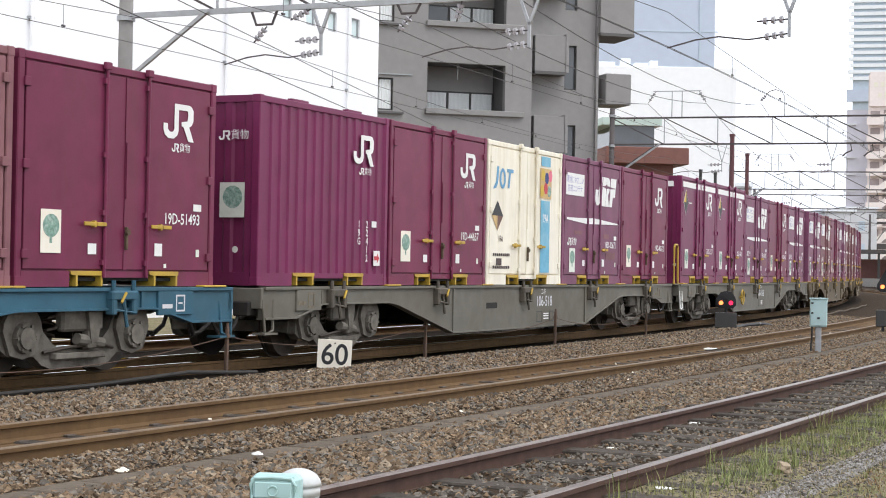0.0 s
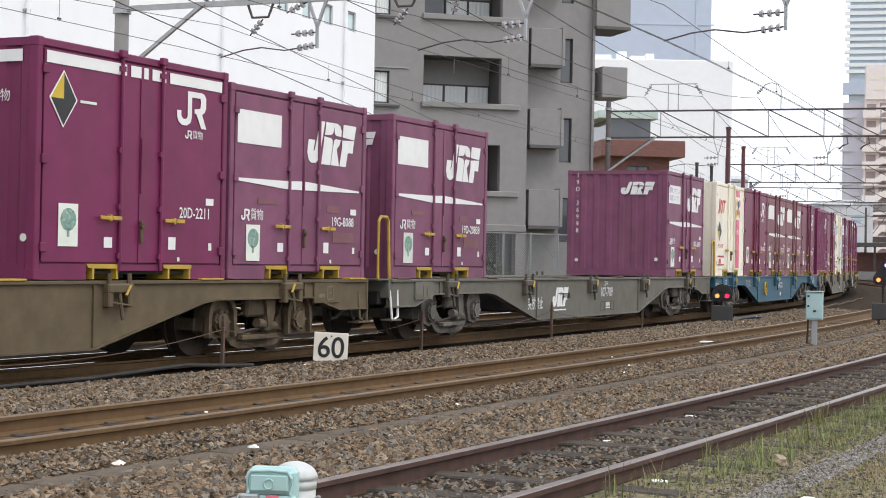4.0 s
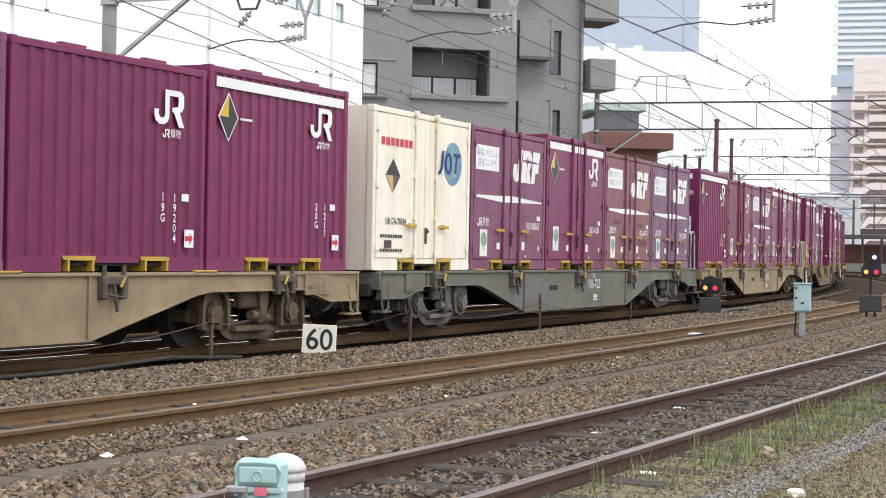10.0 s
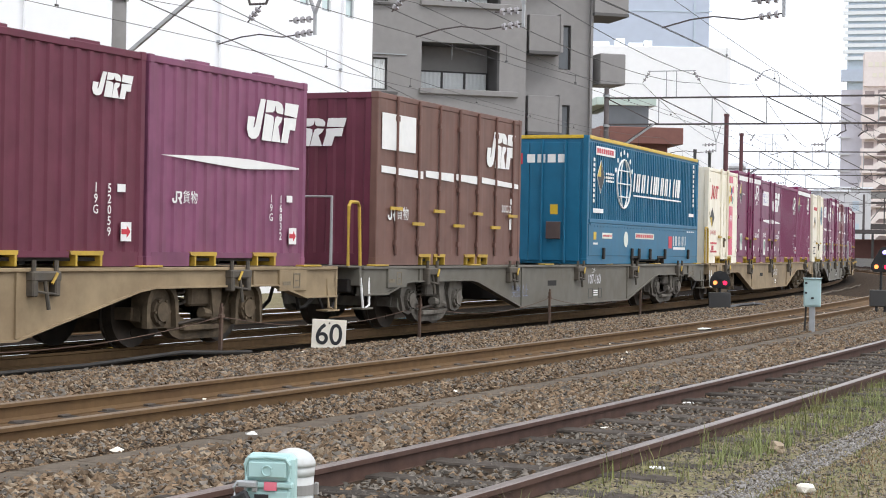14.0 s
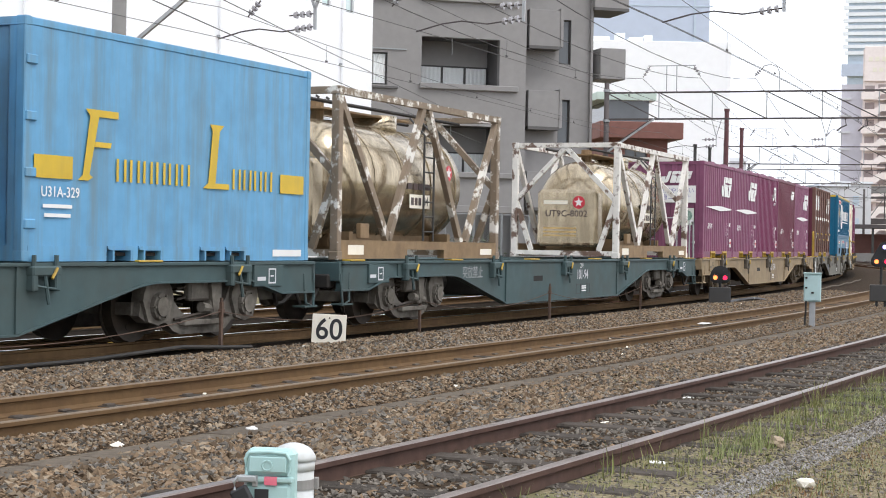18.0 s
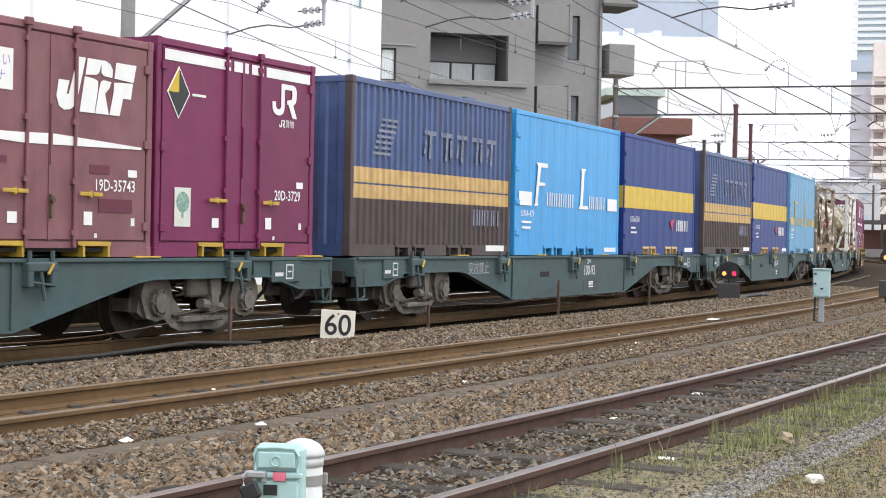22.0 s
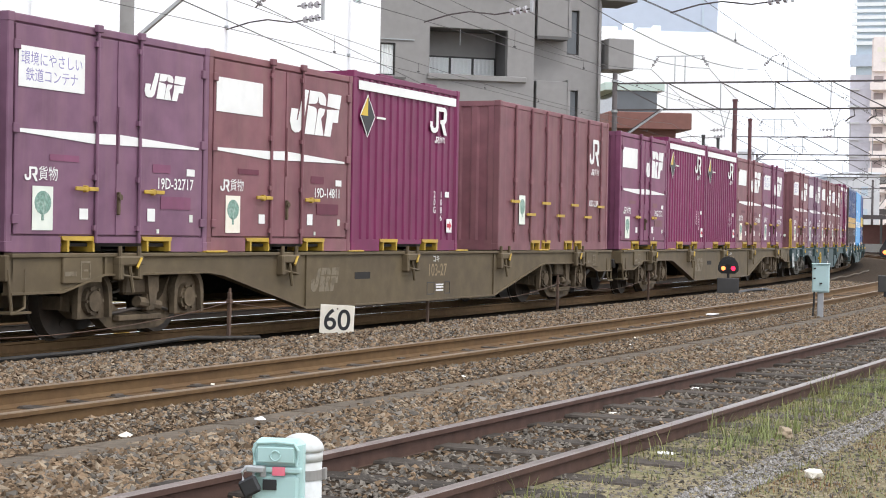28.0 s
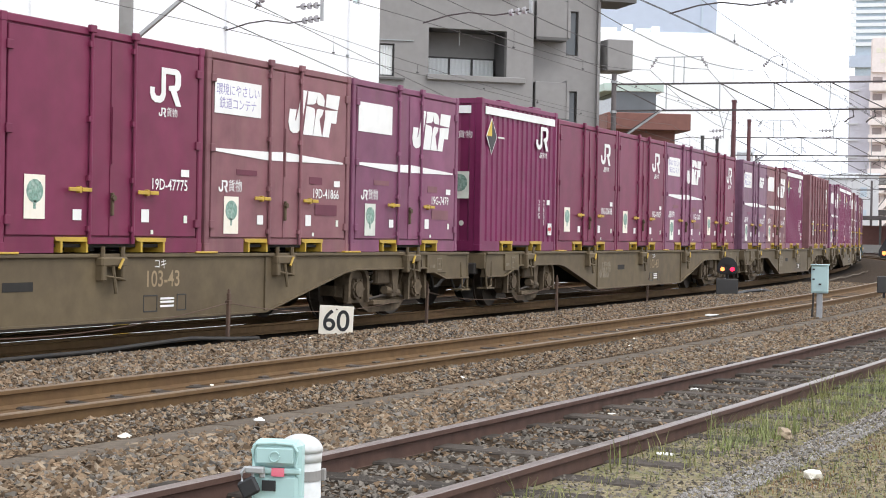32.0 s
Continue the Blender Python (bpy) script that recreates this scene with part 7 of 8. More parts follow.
def long_container(style):
    """Twenty-foot containers of several operators."""
    names = {"umber": "brown twenty-foot freight container with white wing stripe", "wine20": "brownish wine-red twenty-foot freight container", "navy": "navy blue container with a broad yellow band",
             "oldnavy": "weathered navy ribbed container with gold bands", "skyblue": "bright sky-blue twenty-foot container with white lettering bars", "paleblue": "weathered light blue container with yellow lettering bars"}
    paint = {"umber": "umber", "wine20": "brown", "navy": "navy", "oldnavy": "oldnavy", "skyblue": "skyblue", "paleblue": "paleblue"}[style]
    t = tagged(empty("freight_container"), names[style], "container", "containers on the train")
    H = 2.6
    ow = style in ("umber", "wine20")
    length = 5.88 if style == "umber" else L20
    hx, hy = carcass(t, length, W20, H, paint, {"oldnavy": "ribs", "navy": "flat", "skyblue": "flat", "paleblue": "flat"}.get(style, "flat"), pitch=0.2,
                     pockets=(-1.30, -0.70, 0.59, 1.17) if not ow else (-1.19, -0.62, 0.62, 1.19), pocket_paint="yellow" if ow else ("gold" if style == "navy" else paint), pocket_w=0.50 if not ow else 0.46)
    f = hy + 0.002
    if ow:
        for k in range(-3, 4):
            x = k * 0.80 + 0.12
            r = part("lock_rod", cyl(BM(), (x, -hy - 0.015, 0.15), (x, -hy - 0.015, H - 0.03), 0.024, 8), paint, t)
            bm = BM()
            box(bm, x - 0.26, x + 0.16, -hy - 0.05, -hy - 0.03, 0.62 + 0.22 * (k % 2), 0.67 + 0.22 * (k % 2))
            part("rod_handle", bm, "yellow", r)
            for z in (0.3, 1.2, 2.2):
                bm = BM()
                box(bm, x - 0.05, x + 0.05, -hy - 0.035, -hy + 0.012, z, z + 0.08)
                part("rod_guide", bm, paint, r)
        if style == "umber":
            for o in t.children:
                if o.name.startswith("end_wall"):
                    o.data.materials[0] = M["dark"]
            emblem(t, "wide", 1.95, 2.0, 1.35, 0.62, -f)
            bm = BM()
            flat(bm, rect(-2.8, -1.6, 1.75, 2.3), -f)
            part("blank_panel", bm, "white", t, "blank white panel")
            bm = BM()
            for a, b2, q in ((-2.8, -1.3, 0.07), (-1.2, -0.1, 0.09), (0.0, 1.0, 0.09), (1.1, 2.8, 0.03)):
                flat(bm, [(a, 1.40), (b2, 1.36), (b2, 1.36 + q + 0.05), (a, 1.40 + 0.10)], -f)
            part("white_wing_stripe", bm, "white", t)
            freight_word(t, -2.2, -f, 0.78, 0.22)
            words_on("number", "30C-24", 0.18, "white", t, 2.3, -f, 0.98)
            small_labels(t, f, "white", [(2.5, 1.12, 0.14, 0.1), (2.5, 0.72, 0.2, 0.2)])
            emblem(t, "wide", 0.1, 2.0, 1.2, 0.42, -length / 2, face="end")
        else:
            emblem(t, "hook", 2.1, 1.95, 0.6, 0.52, -f)
            freight_word(t, 2.15, -f, 1.55, 0.14)
            tree_sticker(t, -1.9, 0.72, f)
            words_on("number", "30D-238", 0.17, "white", t, 2.1, -f, 0.92)
            freight_word(t, -L20 / 2, 0, 1.9, 0.2, "end")
    if style == "navy":
        bm = BM()
        panel_profile(bm, -hx + 0.03, hx - 0.03, 1.0, 1.47, -f - 0.002, L20 / 12, 0.012)
        part("yellow_band", bm, "amber", t, "broad yellow band")
        bm = BM()
        flat(bm, rect(-hy + 0.02, hy - 0.02, 1.0, 1.47), -hx - 0.0, "end")
        part("yellow_band", bm, "amber", t)
        mark_bars(t, 1.34, 0.54, 0.26, [0.18, 0.17, 0.08, 0.21, 0.24], -f, 0.05, 0.035, "white", "plain white bar")
        bm = BM()
        flat(bm, [(0.75, 0.76), (1.15, 0.82), (1.0, 0.70), (0.98, 0.54), (0.86, 0.64)], -f)
        part("emblem", bm, "red_mark", t, "small red emblem")
        small_labels(t, f, "white", [(-2.3, 0.58, 0.35, 0.04), (-2.25, 0.48, 0.45, 0.04), (2.5, 0.10, 0.75, 0.10)])
    if style == "oldnavy":
        bm = BM()
        panel_profile(bm, -hx + 0.1, hx - 0.1, 0.17, 0.84, -hy + 0.006, 0.2, 0.036)
        part("lower_side", bm, "oldgrey", t, "sooty lower side")
        for z0, z1 in ((0.845, 1.05), (1.075, 1.30)):
            bm = BM()
            panel_profile(bm, -hx + 0.1, hx - 0.1, z0, z1, -hy + 0.005, 0.2, 0.036)
            part("gold_band", bm, "gold", t, "weathered gold band")
        mark_bars(t, 1.40, 0.50, 0.27, [0.20, 0.18, 0.10, 0.22, 0.24], -hy + 0.003, 0.055, 0.04, "wornmark", "faded pale bar")
        for a in range(5):
            x = -0.55 + a * 0.62
            for q in ([(x, 1.90), (x + 0.42, 1.90), (x + 0.42, 1.97), (x, 1.97)], [(x + 0.16, 1.52), (x + 0.24, 1.52), (x + 0.28, 1.90), (x + 0.20, 1.90)],
                      [(x + 0.36, 1.56), (x + 0.44, 1.60), (x + 0.44, 1.86), (x + 0.36, 1.86)] if a % 2 else [(x - 0.02, 1.60), (x + 0.05, 1.58), (x + 0.10, 1.80), (x + 0.03, 1.82)]):
                bm = BM()
                flat(bm, q, -hy + 0.006)
                part("worn_mark", bm, "wornmark", t, "worn pale lettering remains")
        for a in range(7):
            bm = BM()
            flat(bm, rect(-2.35 + 0.05 * a, -1.75 + 0.04 * a, 1.50 + 0.085 * a, 1.54 + 0.085 * a), -hy + 0.006)
            part("worn_mark", bm, "wornmark", t)
        small_labels(t, f, "white", [(2.35, 0.12, 0.8, 0.1)])
        for o in t.children:
            if o.name.startswith(("corner_post", "bottom_rail", "fork_pocket")):
                o.data.materials[0] = M["oldgrey"]
        tagged(t, "weathered navy and grey ribbed container with gold bands")
    if style in ("skyblue", "paleblue"):
        ink = "white" if style == "skyblue" else "amber"
        spots = [(-2.86, -2.2, 0.90, 1.15), (2.24, 2.86, 0.90, 1.15)]
        for q in spots:
            bm = BM()
            flat(bm, rect(*q), -f)
            part("end_mark", bm, ink, t)
        bm = BM()
        flat(bm, [(-2.10, 0.90), (-1.92, 0.90), (-1.84, 0.94), (-1.90, 0.97), (-1.74, 1.62), (-1.38, 1.62), (-1.38, 1.70), (-1.98, 1.70), (-1.90, 1.62), (-2.02, 0.96)], -f)
        flat(bm, [(-1.82, 1.28), (-1.52, 1.28), (-1.50, 1.34), (-1.80, 1.34)], -f)
        part("tall_mark", bm, ink, t, "tall plain initial shape")
        bm = BM()
        flat(bm, [(0.38, 0.90), (0.98, 0.90), (0.98, 0.97), (0.66, 0.97), (0.74, 1.62), (0.84, 1.70), (0.52, 1.70), (0.58, 1.62), (0.50, 0.97)], -f)
        part("tall_mark", bm, ink, t, "tall plain initials shapes")
        for x, n in ((-1.40, 6), (1.06, 4)):
            mark_bars(t, x, 0.91, 0.26, [0.19] * n, -f, 0.045, 0.07, ink, "plain painted bar")
        words_on("number", "U31A-479" if style == "skyblue" else "U31A-329", 0.16, "white", t, -2.40, -f, 0.75)
        small_labels(t, f, "white", [(-2.45, 0.60, 0.5, 0.04), (-2.45, 0.50, 0.45, 0.04), (2.45, 0.10, 0.75, 0.09)])
    if style in ("navy", "skyblue", "paleblue"):
        for z in (0.35, 0.9, 1.5, 2.1):
            bm = BM()
            box(bm, -hx + 0.02, -hx + 0.2, -hy - 0.02, -hy + 0.02, z, z + 0.1, 0.01)
            part("door_hinge", bm, paint, t)
    t["height"] = H
    t["rib"] = 2
    return t


def liner31():
    """The thirty-one-foot blue wing-body container."""
    L, W, H = 9.24, 2.49, 2.6
    t = tagged(empty("freight_container"), "large blue wing-body container with yellow top edge", "container", "containers on the train")
    hx, hy = carcass(t, L, W, H, "liner", "flat", pockets=(-1.1, 1.1), pocket_paint="under", end="flat", pocket_w=0.6)
    f = hy + 0.004
    bm = BM()
    box(bm, -hx + 0.12, hx - 0.12, -hy - 0.004, -hy + 0.03, 0.17, 0.82, 0.006)
    part("drop_side", bm, "liner", t)
    bm = BM()
    box(bm, -hx + 0.12, hx - 0.12, -hy - 0.02, -hy + 0.03, 0.84, 0.92, 0.008)
    part("wing_rail", bm, "liner", t)
    bm = BM()
    for k in range(60):
        x = -hx + 0.2 + k * (L - 0.4) / 59
        box(bm, x - 0.012, x + 0.012, -hy - 0.002, -hy + 0.02, 0.93, H - 0.12)
    part("wing_rib", bm, "liner", t)
    bm = BM()
    box(bm, -hx + 0.1, hx - 0.1, -hy - 0.008, -hy + 0.05, H - 0.06, H + 0.012, 0.006)
    box(bm, -hx - 0.006, -hx + 0.06, -hy + 0.1, hy - 0.1, H - 0.06, H + 0.012, 0.006)
    part("yellow_edge", bm, "amber", t, "yellow top edging")
    for x in (-3.52, -1.40, -0.82, 0.1, 1.4, 3.6):
        bm = BM()
        box(bm, x - 0.05, x + 0.05, -hy - 0.05, -hy, 0.1, 0.34, 0.012)
        part("side_latch", bm, "under", t)
    fw = f + 0.002
    bm = BM()
    cx, cz = -2.06, 1.72
    ring = [(cx + 0.52 * math.cos(k * 0.2618), -fw, cz + 0.52 * math.sin(k * 0.2618)) for k in range(25)]
    tube(bm, ring, 0.022, 5)
    for q in (-0.28, 0.0, 0.28):
        h = math.sqrt(0.52 ** 2 - q * q)
        cyl(bm, (cx - h, -fw, cz + q), (cx + h, -fw, cz + q), 0.016, 5)
    tube(bm, [(cx + 0.26 * math.cos(k * 0.2618), -fw, cz + 0.52 * math.sin(k * 0.2618)) for k in range(25)], 0.016, 5)
    for k in range(7):
        a = 0.45 + k * 0.38
        flat(bm, disc(cx + 0.68 * math.cos(a), cz + 0.68 * math.sin(a), 0.06, 0.06, 8), -fw)
    part("globe_mark", bm, "white", t, "white outlined globe mark")
    bm = mark_row(BM(), -1.36, 1.58, 0.41, [0.35, 0.36, 0.38], -fw, 0.105, 0.22)
    mark_row(bm, 0.06, 1.58, 0.41, [0.33, 0.16, 0.38, 0.33, 0.36], -fw, 0.105, 0.22, 0.045)
    mark_row(bm, 2.05, 1.58, 0.43, [0.33, 0.24], -fw, 0.10, 0.22)
    flat(bm, rect(-1.31, 2.85, 1.48, 1.515), -fw)
    part("name_mark", bm, "white", t, "row of slanted plain white bars over a line")
    hazard(t, -3.76, 1.80, fw)
    for x0, x1, z0, z1, m in ((-4.1, -2.75, 2.24, 2.42, "white"), (-4.25, -3.55, 1.05, 1.14, "white"), (-3.59, -2.87, 0.53, 0.65, "sticker"), (-4.19, -4.0, 0.50, 0.66, "amber"), (-1.10, 0.45, 0.55, 0.68, "sticker"),
                              (1.76, 2.10, 0.36, 0.64, "red_mark"), (3.48, 4.23, 0.76, 0.82, "white"), (2.20, 3.35, 0.33, 0.39, "white"), (3.65, 4.15, 1.15, 1.23, "white"), (-4.2, -3.9, 0.40, 0.44, "white")):
        bm = BM()
        flat(bm, rect(x0, x1, z0, z1), -fw)
        part("painted_panel", bm, m, t)
    bm = BM()
    for k in range(8):
        flat(bm, rect(-1.04 + k * 0.18, -0.92 + k * 0.18, 0.58, 0.65), -fw - 0.004)
        flat(bm, rect(-3.55 + k * 0.08, -3.50 + k * 0.08, 0.57, 0.61), -fw - 0.004)
        flat(bm, rect(-4.05 + k * 0.15, -3.94 + k * 0.15, 2.28, 2.38), -fw - 0.004)
    part("small_print", bm, "red_mark", t)
    part("oval_mark", flat(BM(), disc(-1.83, 0.53, 0.16, 0.17, 18), -fw), "sticker", t, "pale round mark")
    part("name_mark", mark_row(BM(), 2.20, 0.42, 0.23, [0.24, 0.26, 0.26, 0.26], -fw, 0.05, 0.0, 0.05), "white", t, "row of plain white bars")
    bm = BM()
    for k in range(3):
        for q in range(5):
            flat(bm, rect(-3.40 + q * 0.12, -3.31 + q * 0.12, 1.71 + k * 0.075, 1.755 + k * 0.075), -fw)
    part("small_print", bm, "white", t)
    bm = BM()
    for k in range(9):
        flat(bm, rect(-4.28, -4.16, 2.10 - k * 0.105, 2.17 - k * 0.105), -fw)
        flat(bm, rect(4.02, 4.14, 2.36 - k * 0.12, 2.44 - k * 0.12), -fw)
    part("number_mark", bm, "white", t)
    teeth = [(-hx + 0.2, 0.79)]
    for k in range(40):
        x = -hx + 0.3 + k * (L - 0.6) / 39
        teeth += [(x - 0.05, 0.79), (x - 0.05, 0.765), (x + 0.05, 0.765), (x + 0.05, 0.79)]
    bm = prism_xz(BM(), teeth + [(hx - 0.2, 0.79), (hx - 0.2, 0.835), (-hx + 0.2, 0.835)], -hy - 0.010, -hy + 0.01)
    part("seal_strip", bm, "liner", t, "toothed seal under the wing panel")
    # rear doors with lock bars
    for k, (a, b) in enumerate(((-1.08, -0.005), (0.005, 1.08))):
        bm = BM()
        box(bm, -hx - 0.02, -hx + 0.02, a, b, 0.06, H - 0.14, 0.006)
        d = part("rear_door", bm, "liner", t)
        for y in (a + 0.3, b - 0.28):
            r = part("lock_bar", cyl(BM(), (-hx - 0.05, y, 0.02), (-hx - 0.05, y, H - 0.1), 0.022, 8), "liner", d)
        bm = BM()
        box(bm, -hx - 0.08, -hx - 0.02, (a + b) / 2 - 0.15, (a + b) / 2 + 0.15, 0.5, 0.85, 0.01)
        part("lock_case", bm, "oldgrey", d)
        bm = BM()
        flat(bm, rect(-(a + b) / 2 - 0.08, -(a + b) / 2 + 0.08, 1.0, 1.2), -hx - 0.021, "end")
        part("reflector", bm, "amber", d)
    bm = BM()
    for a in range(4):
        flat(bm, rect(-0.05 + a * 0.22, 0.12 + a * 0.22, 2.05, 2.22), -hx - 0.021, "end")
    part("name_mark", bm, "white", t)
    bm = BM()
    flat(bm, rect(-0.35, -0.15, 2.02, 2.24), -hx - 0.021, "end")
    part("emblem", bm, "red_mark", t)
    t["height"] = H
    t["rib"] = 2
    return t


def tank_container(white):
    """A twenty-foot tank in an open frame with diagonal braces."""
    L, W, H = 6.058, 2.44, 2.5
    hx, hy = L / 2, W / 2
    t = tagged(empty("tank_container"), "khaki steel tank in a " + ("flaking white" if white else "worn brown and white") + " open frame", "tank container", "containers on the train")
    fm = "tankwhite" if white else "tankframe"
    for ex in (-1, 1):
        for ey in (-1, 1):
            bm = BM()
            x0, x1 = sorted((ex * hx, ex * (hx - 0.13)))
            y0, y1 = sorted((ey * hy, ey * (hy - 0.13)))
            box(bm, x0, x1, y0, y1, 0, H, 0.012)
            box(bm, x0 - 0.01, x1 + 0.01, y0 - 0.01, y1 + 0.01, H - 0.13, H, 0.012)
            box(bm, x0 - 0.01, x1 + 0.01, y0 - 0.01, y1 + 0.01, 0, 0.13, 0.012)
            part("corner_post", bm, fm, t)
    for ey in (-1, 1):
        y = ey * (hy - 0.06)
        bm = BM()
        beam(bm, (-hx + 0.1, y, H - 0.06), (hx - 0.1, y, H - 0.06), 0.10, 0.10)
        part("top_rail", bm, fm, t)
        bm = BM()
        prism_xz(bm, [(-hx + 0.12, 0.02), (-0.7, 0.02), (-0.7, 0.16), (0.7, 0.16), (0.7, 0.02), (hx - 0.12, 0.02), (hx - 0.12, 0.29), (-hx + 0.12, 0.29)], *sorted((ey * hy, ey * (hy - 0.12))))
        part("bottom_rail", bm, "tankrail", t)
        for a, b in (((-hx + 0.1, H - 0.15), (-1.3, 0.28)), ((-0.1, H - 0.1), (-1.3, 0.28)), ((0.1, H - 0.1), (1.45, 0.28)), ((hx - 0.1, H - 0.15), (1.65, 0.28))):
            part("brace", beam(BM(), (a[0], y, a[1]), (b[0], y, b[1]), 0.09, 0.12), fm if ey < 0 else "tankwhite", t, "diagonal brace with flaking paint")
    for ex in (-1, 1):
        x = ex * (hx - 0.06)
        for z in (0.1, H - 0.06):
            part("end_rail", beam(BM(), (x, -hy + 0.1, z), (x, hy - 0.1, z), 0.1, 0.1), fm, t)
        for e in (-1, 1):
            part("end_brace", beam(BM(), (x, e * (hy - 0.1), 1.25), (x, 0, H - 0.1), 0.08, 0.10), fm, t)
            part("end_brace", beam(BM(), (x, e * (hy - 0.1), 1.2), (x, e * (hy - 0.45), 0.15), 0.08, 0.10), fm, t)
    # barrel with dished ends
    bm = BM()
    prof = [(-2.42, 0.0), (-2.40, 0.35), (-2.30, 0.66), (-2.12, 0.86), (-1.95, 0.94), (1.95, 0.94), (2.12, 0.86), (2.30, 0.66), (2.40, 0.35), (2.42, 0.0)]
    n, rings = 32, []
    for x, r in prof:
        rings.append([bm.verts.new((x, max(r, 0.001) * math.cos(k * 2 * math.pi / n), 1.20 + max(r, 0.001) * math.sin(k * 2 * math.pi / n))) for k in range(n)])
    for a, b in zip(rings, rings[1:]):
        for k in range(n):
            bm.faces.new((a[k], a[(k + 1) % n], b[(k + 1) % n], b[k]))
    part("barrel", bm, "tank", t, "khaki metal barrel", True)
    for x in (-1.3, -0.3, 0.75, 1.75):
        bm = BM()
        ring = [(x, 0.945 * math.cos(k * 2 * math.pi / 32), 1.20 + 0.945 * math.sin(k * 2 * math.pi / 32)) for k in range(33)]
        tube(bm, ring, 0.012, 5)
        part("hoop", bm, "tank", t)
    bm = BM()
    for y in (-0.42, 0.42):
        box(bm, -1.9, 1.9, y - 0.04, y + 0.04, 0.20, 0.50)
    for x in (-1.8, 1.8):
        box(bm, x - 0.06, x + 0.06, -0.8, 0.8, 0.15, 0.42)
    part("saddle", bm, "tankrail", t)
    bm = BM()
    box(bm, -1.9, 1.2, -0.3, 0.3, 2.28, 2.31)
    cyl(bm, (-1.5, 0, 2.05), (-1.5, 0, 2.42), 0.12, 12)
    part("walkway", bm, "tankrail", t)
    part("dome", cyl(BM(), (0.45, 0, 1.95), (0.45, 0, 2.33), 0.40, 24), "tank", t, "squat round manhole dome", True)
    bm = BM()
    tube(bm, [(-hx + 0.2, -0.5, H - 0.14), (hx - 0.2, -0.5, H - 0.14)], 0.03, 6)
    tube(bm, [(-hx + 0.2, 0.5, H - 0.14), (hx - 0.2, 0.5, H - 0.14)], 0.03, 6)
    part("top_bar", bm, "under", t)
    bm = BM()
    for x in (0.30, 0.68):
        tube(bm, [(x, -1.02, 0.3), (x, -1.02, 2.0), (x, -0.75, 2.28)], 0.018, 6)
    for k in range(7):
        cyl(bm, (0.30, -1.02, 0.45 + k * 0.24), (0.68, -1.02, 0.45 + k * 0.24), 0.014, 6)
    part("ladder", bm, "frame", t, "thin steel ladder")
    # valve cabinet at the rear end
    bm = BM()
    box(bm, -2.95, -2.5, -0.72, 0.66, 0.24, 1.48, 0.08)
    c = part("valve_cabinet", bm, "tank", t, "khaki valve cabinet")
    words_on("number", "UT9C-8002", 0.20, "oldgrey", c, -2.953, -0.02, 0.95, "end")
    bm = BM()
    star = []
    for k in range(10):
        r = 0.11 if k % 2 == 0 else 0.045
        a = math.pi / 2 + k * math.pi / 5
        star.append((0.30 + r * math.cos(a), 1.20 + r * math.sin(a)))
    flat(bm, disc(0.30, 1.20, 0.14, 0.14, 16), -2.951, "end")
    e = part("emblem", bm, "red_mark", c, "red round emblem with a star")
    bm = BM()
    flat(bm, star, -2.956, "end")
    part("star", bm, "white", e)
    bm = BM()
    for z in (0.62, 0.54, 0.46):
        flat(bm, rect(-0.5, 0.25, z, z + 0.035), -2.951, "end")
    part("small_print", bm, "gold", c)
    bm = BM()
    flat(bm, rect(-0.50, 0.05, 1.16, 1.24), -2.951, "end")
    part("name_plate", bm, "board", c)
    bm = BM()
    flat(bm, rect(-0.10, 0.66, 0.82, 1.04), -0.958)
    plate = part("name_plate", bm, "board", t)
    words_on("plate_number", "84", 0.20, "black", plate, 0.50, -0.964, 0.93)
    bm = BM()
    for k in range(3):
        flat(bm, rect(-0.05 + k * 0.14, 0.05 + k * 0.14, 0.87, 0.99), -0.962)
    part("plate_bars", bm, "oldgrey", plate)
    bm = BM()
    for k in range(5):
        flat(bm, rect(-0.40 + k * 0.22, -0.22 + k * 0.22, 1.12, 1.22), -0.958)
    part("name_bars", bm, "oldgrey", t, "row of dark grey bars")
    bm = BM()
    flat(bm, disc(1.46, 1.44, 0.13, 0.13, 16), -0.935)
    em = part("emblem", bm, "red_mark", t, "red round emblem with a star")
    bm = BM()
    flat(bm, [(u + 1.16, v + 0.24) for u, v in star], -0.939)
    part("star", bm, "white", em)
    bm = BM()
    box(bm, -2.26, -1.98, -hy + 0.02, -hy + 0.10, 0.32, 0.54, 0.01)
    part("document_box", bm, "tankrail", t, "small box for papers")
    bm = BM()
    flat(bm, rect(-2.7, -2.2, 0.08, 0.22), -hy - 0.001)
    part("plate", bm, "board", t)
    bm = BM()
    flat(bm, rect(2.2, 2.7, 0.08, 0.18), -hy - 0.001)
    part("plate", bm, "board", t)
    t["height"] = H
    t["rib"] = 2
    return t

# ---------------------------------------------------------------- the train
# distance run by the train since the start, every two seconds
RUN = [-0.0, 22.78, 44.4, 65.02, 84.97, 104.72, 124.63, 144.52, 164.88, 185.22, 205.31, 224.85, 243.36, 261.2, 278.28, 294.54, 310.46]


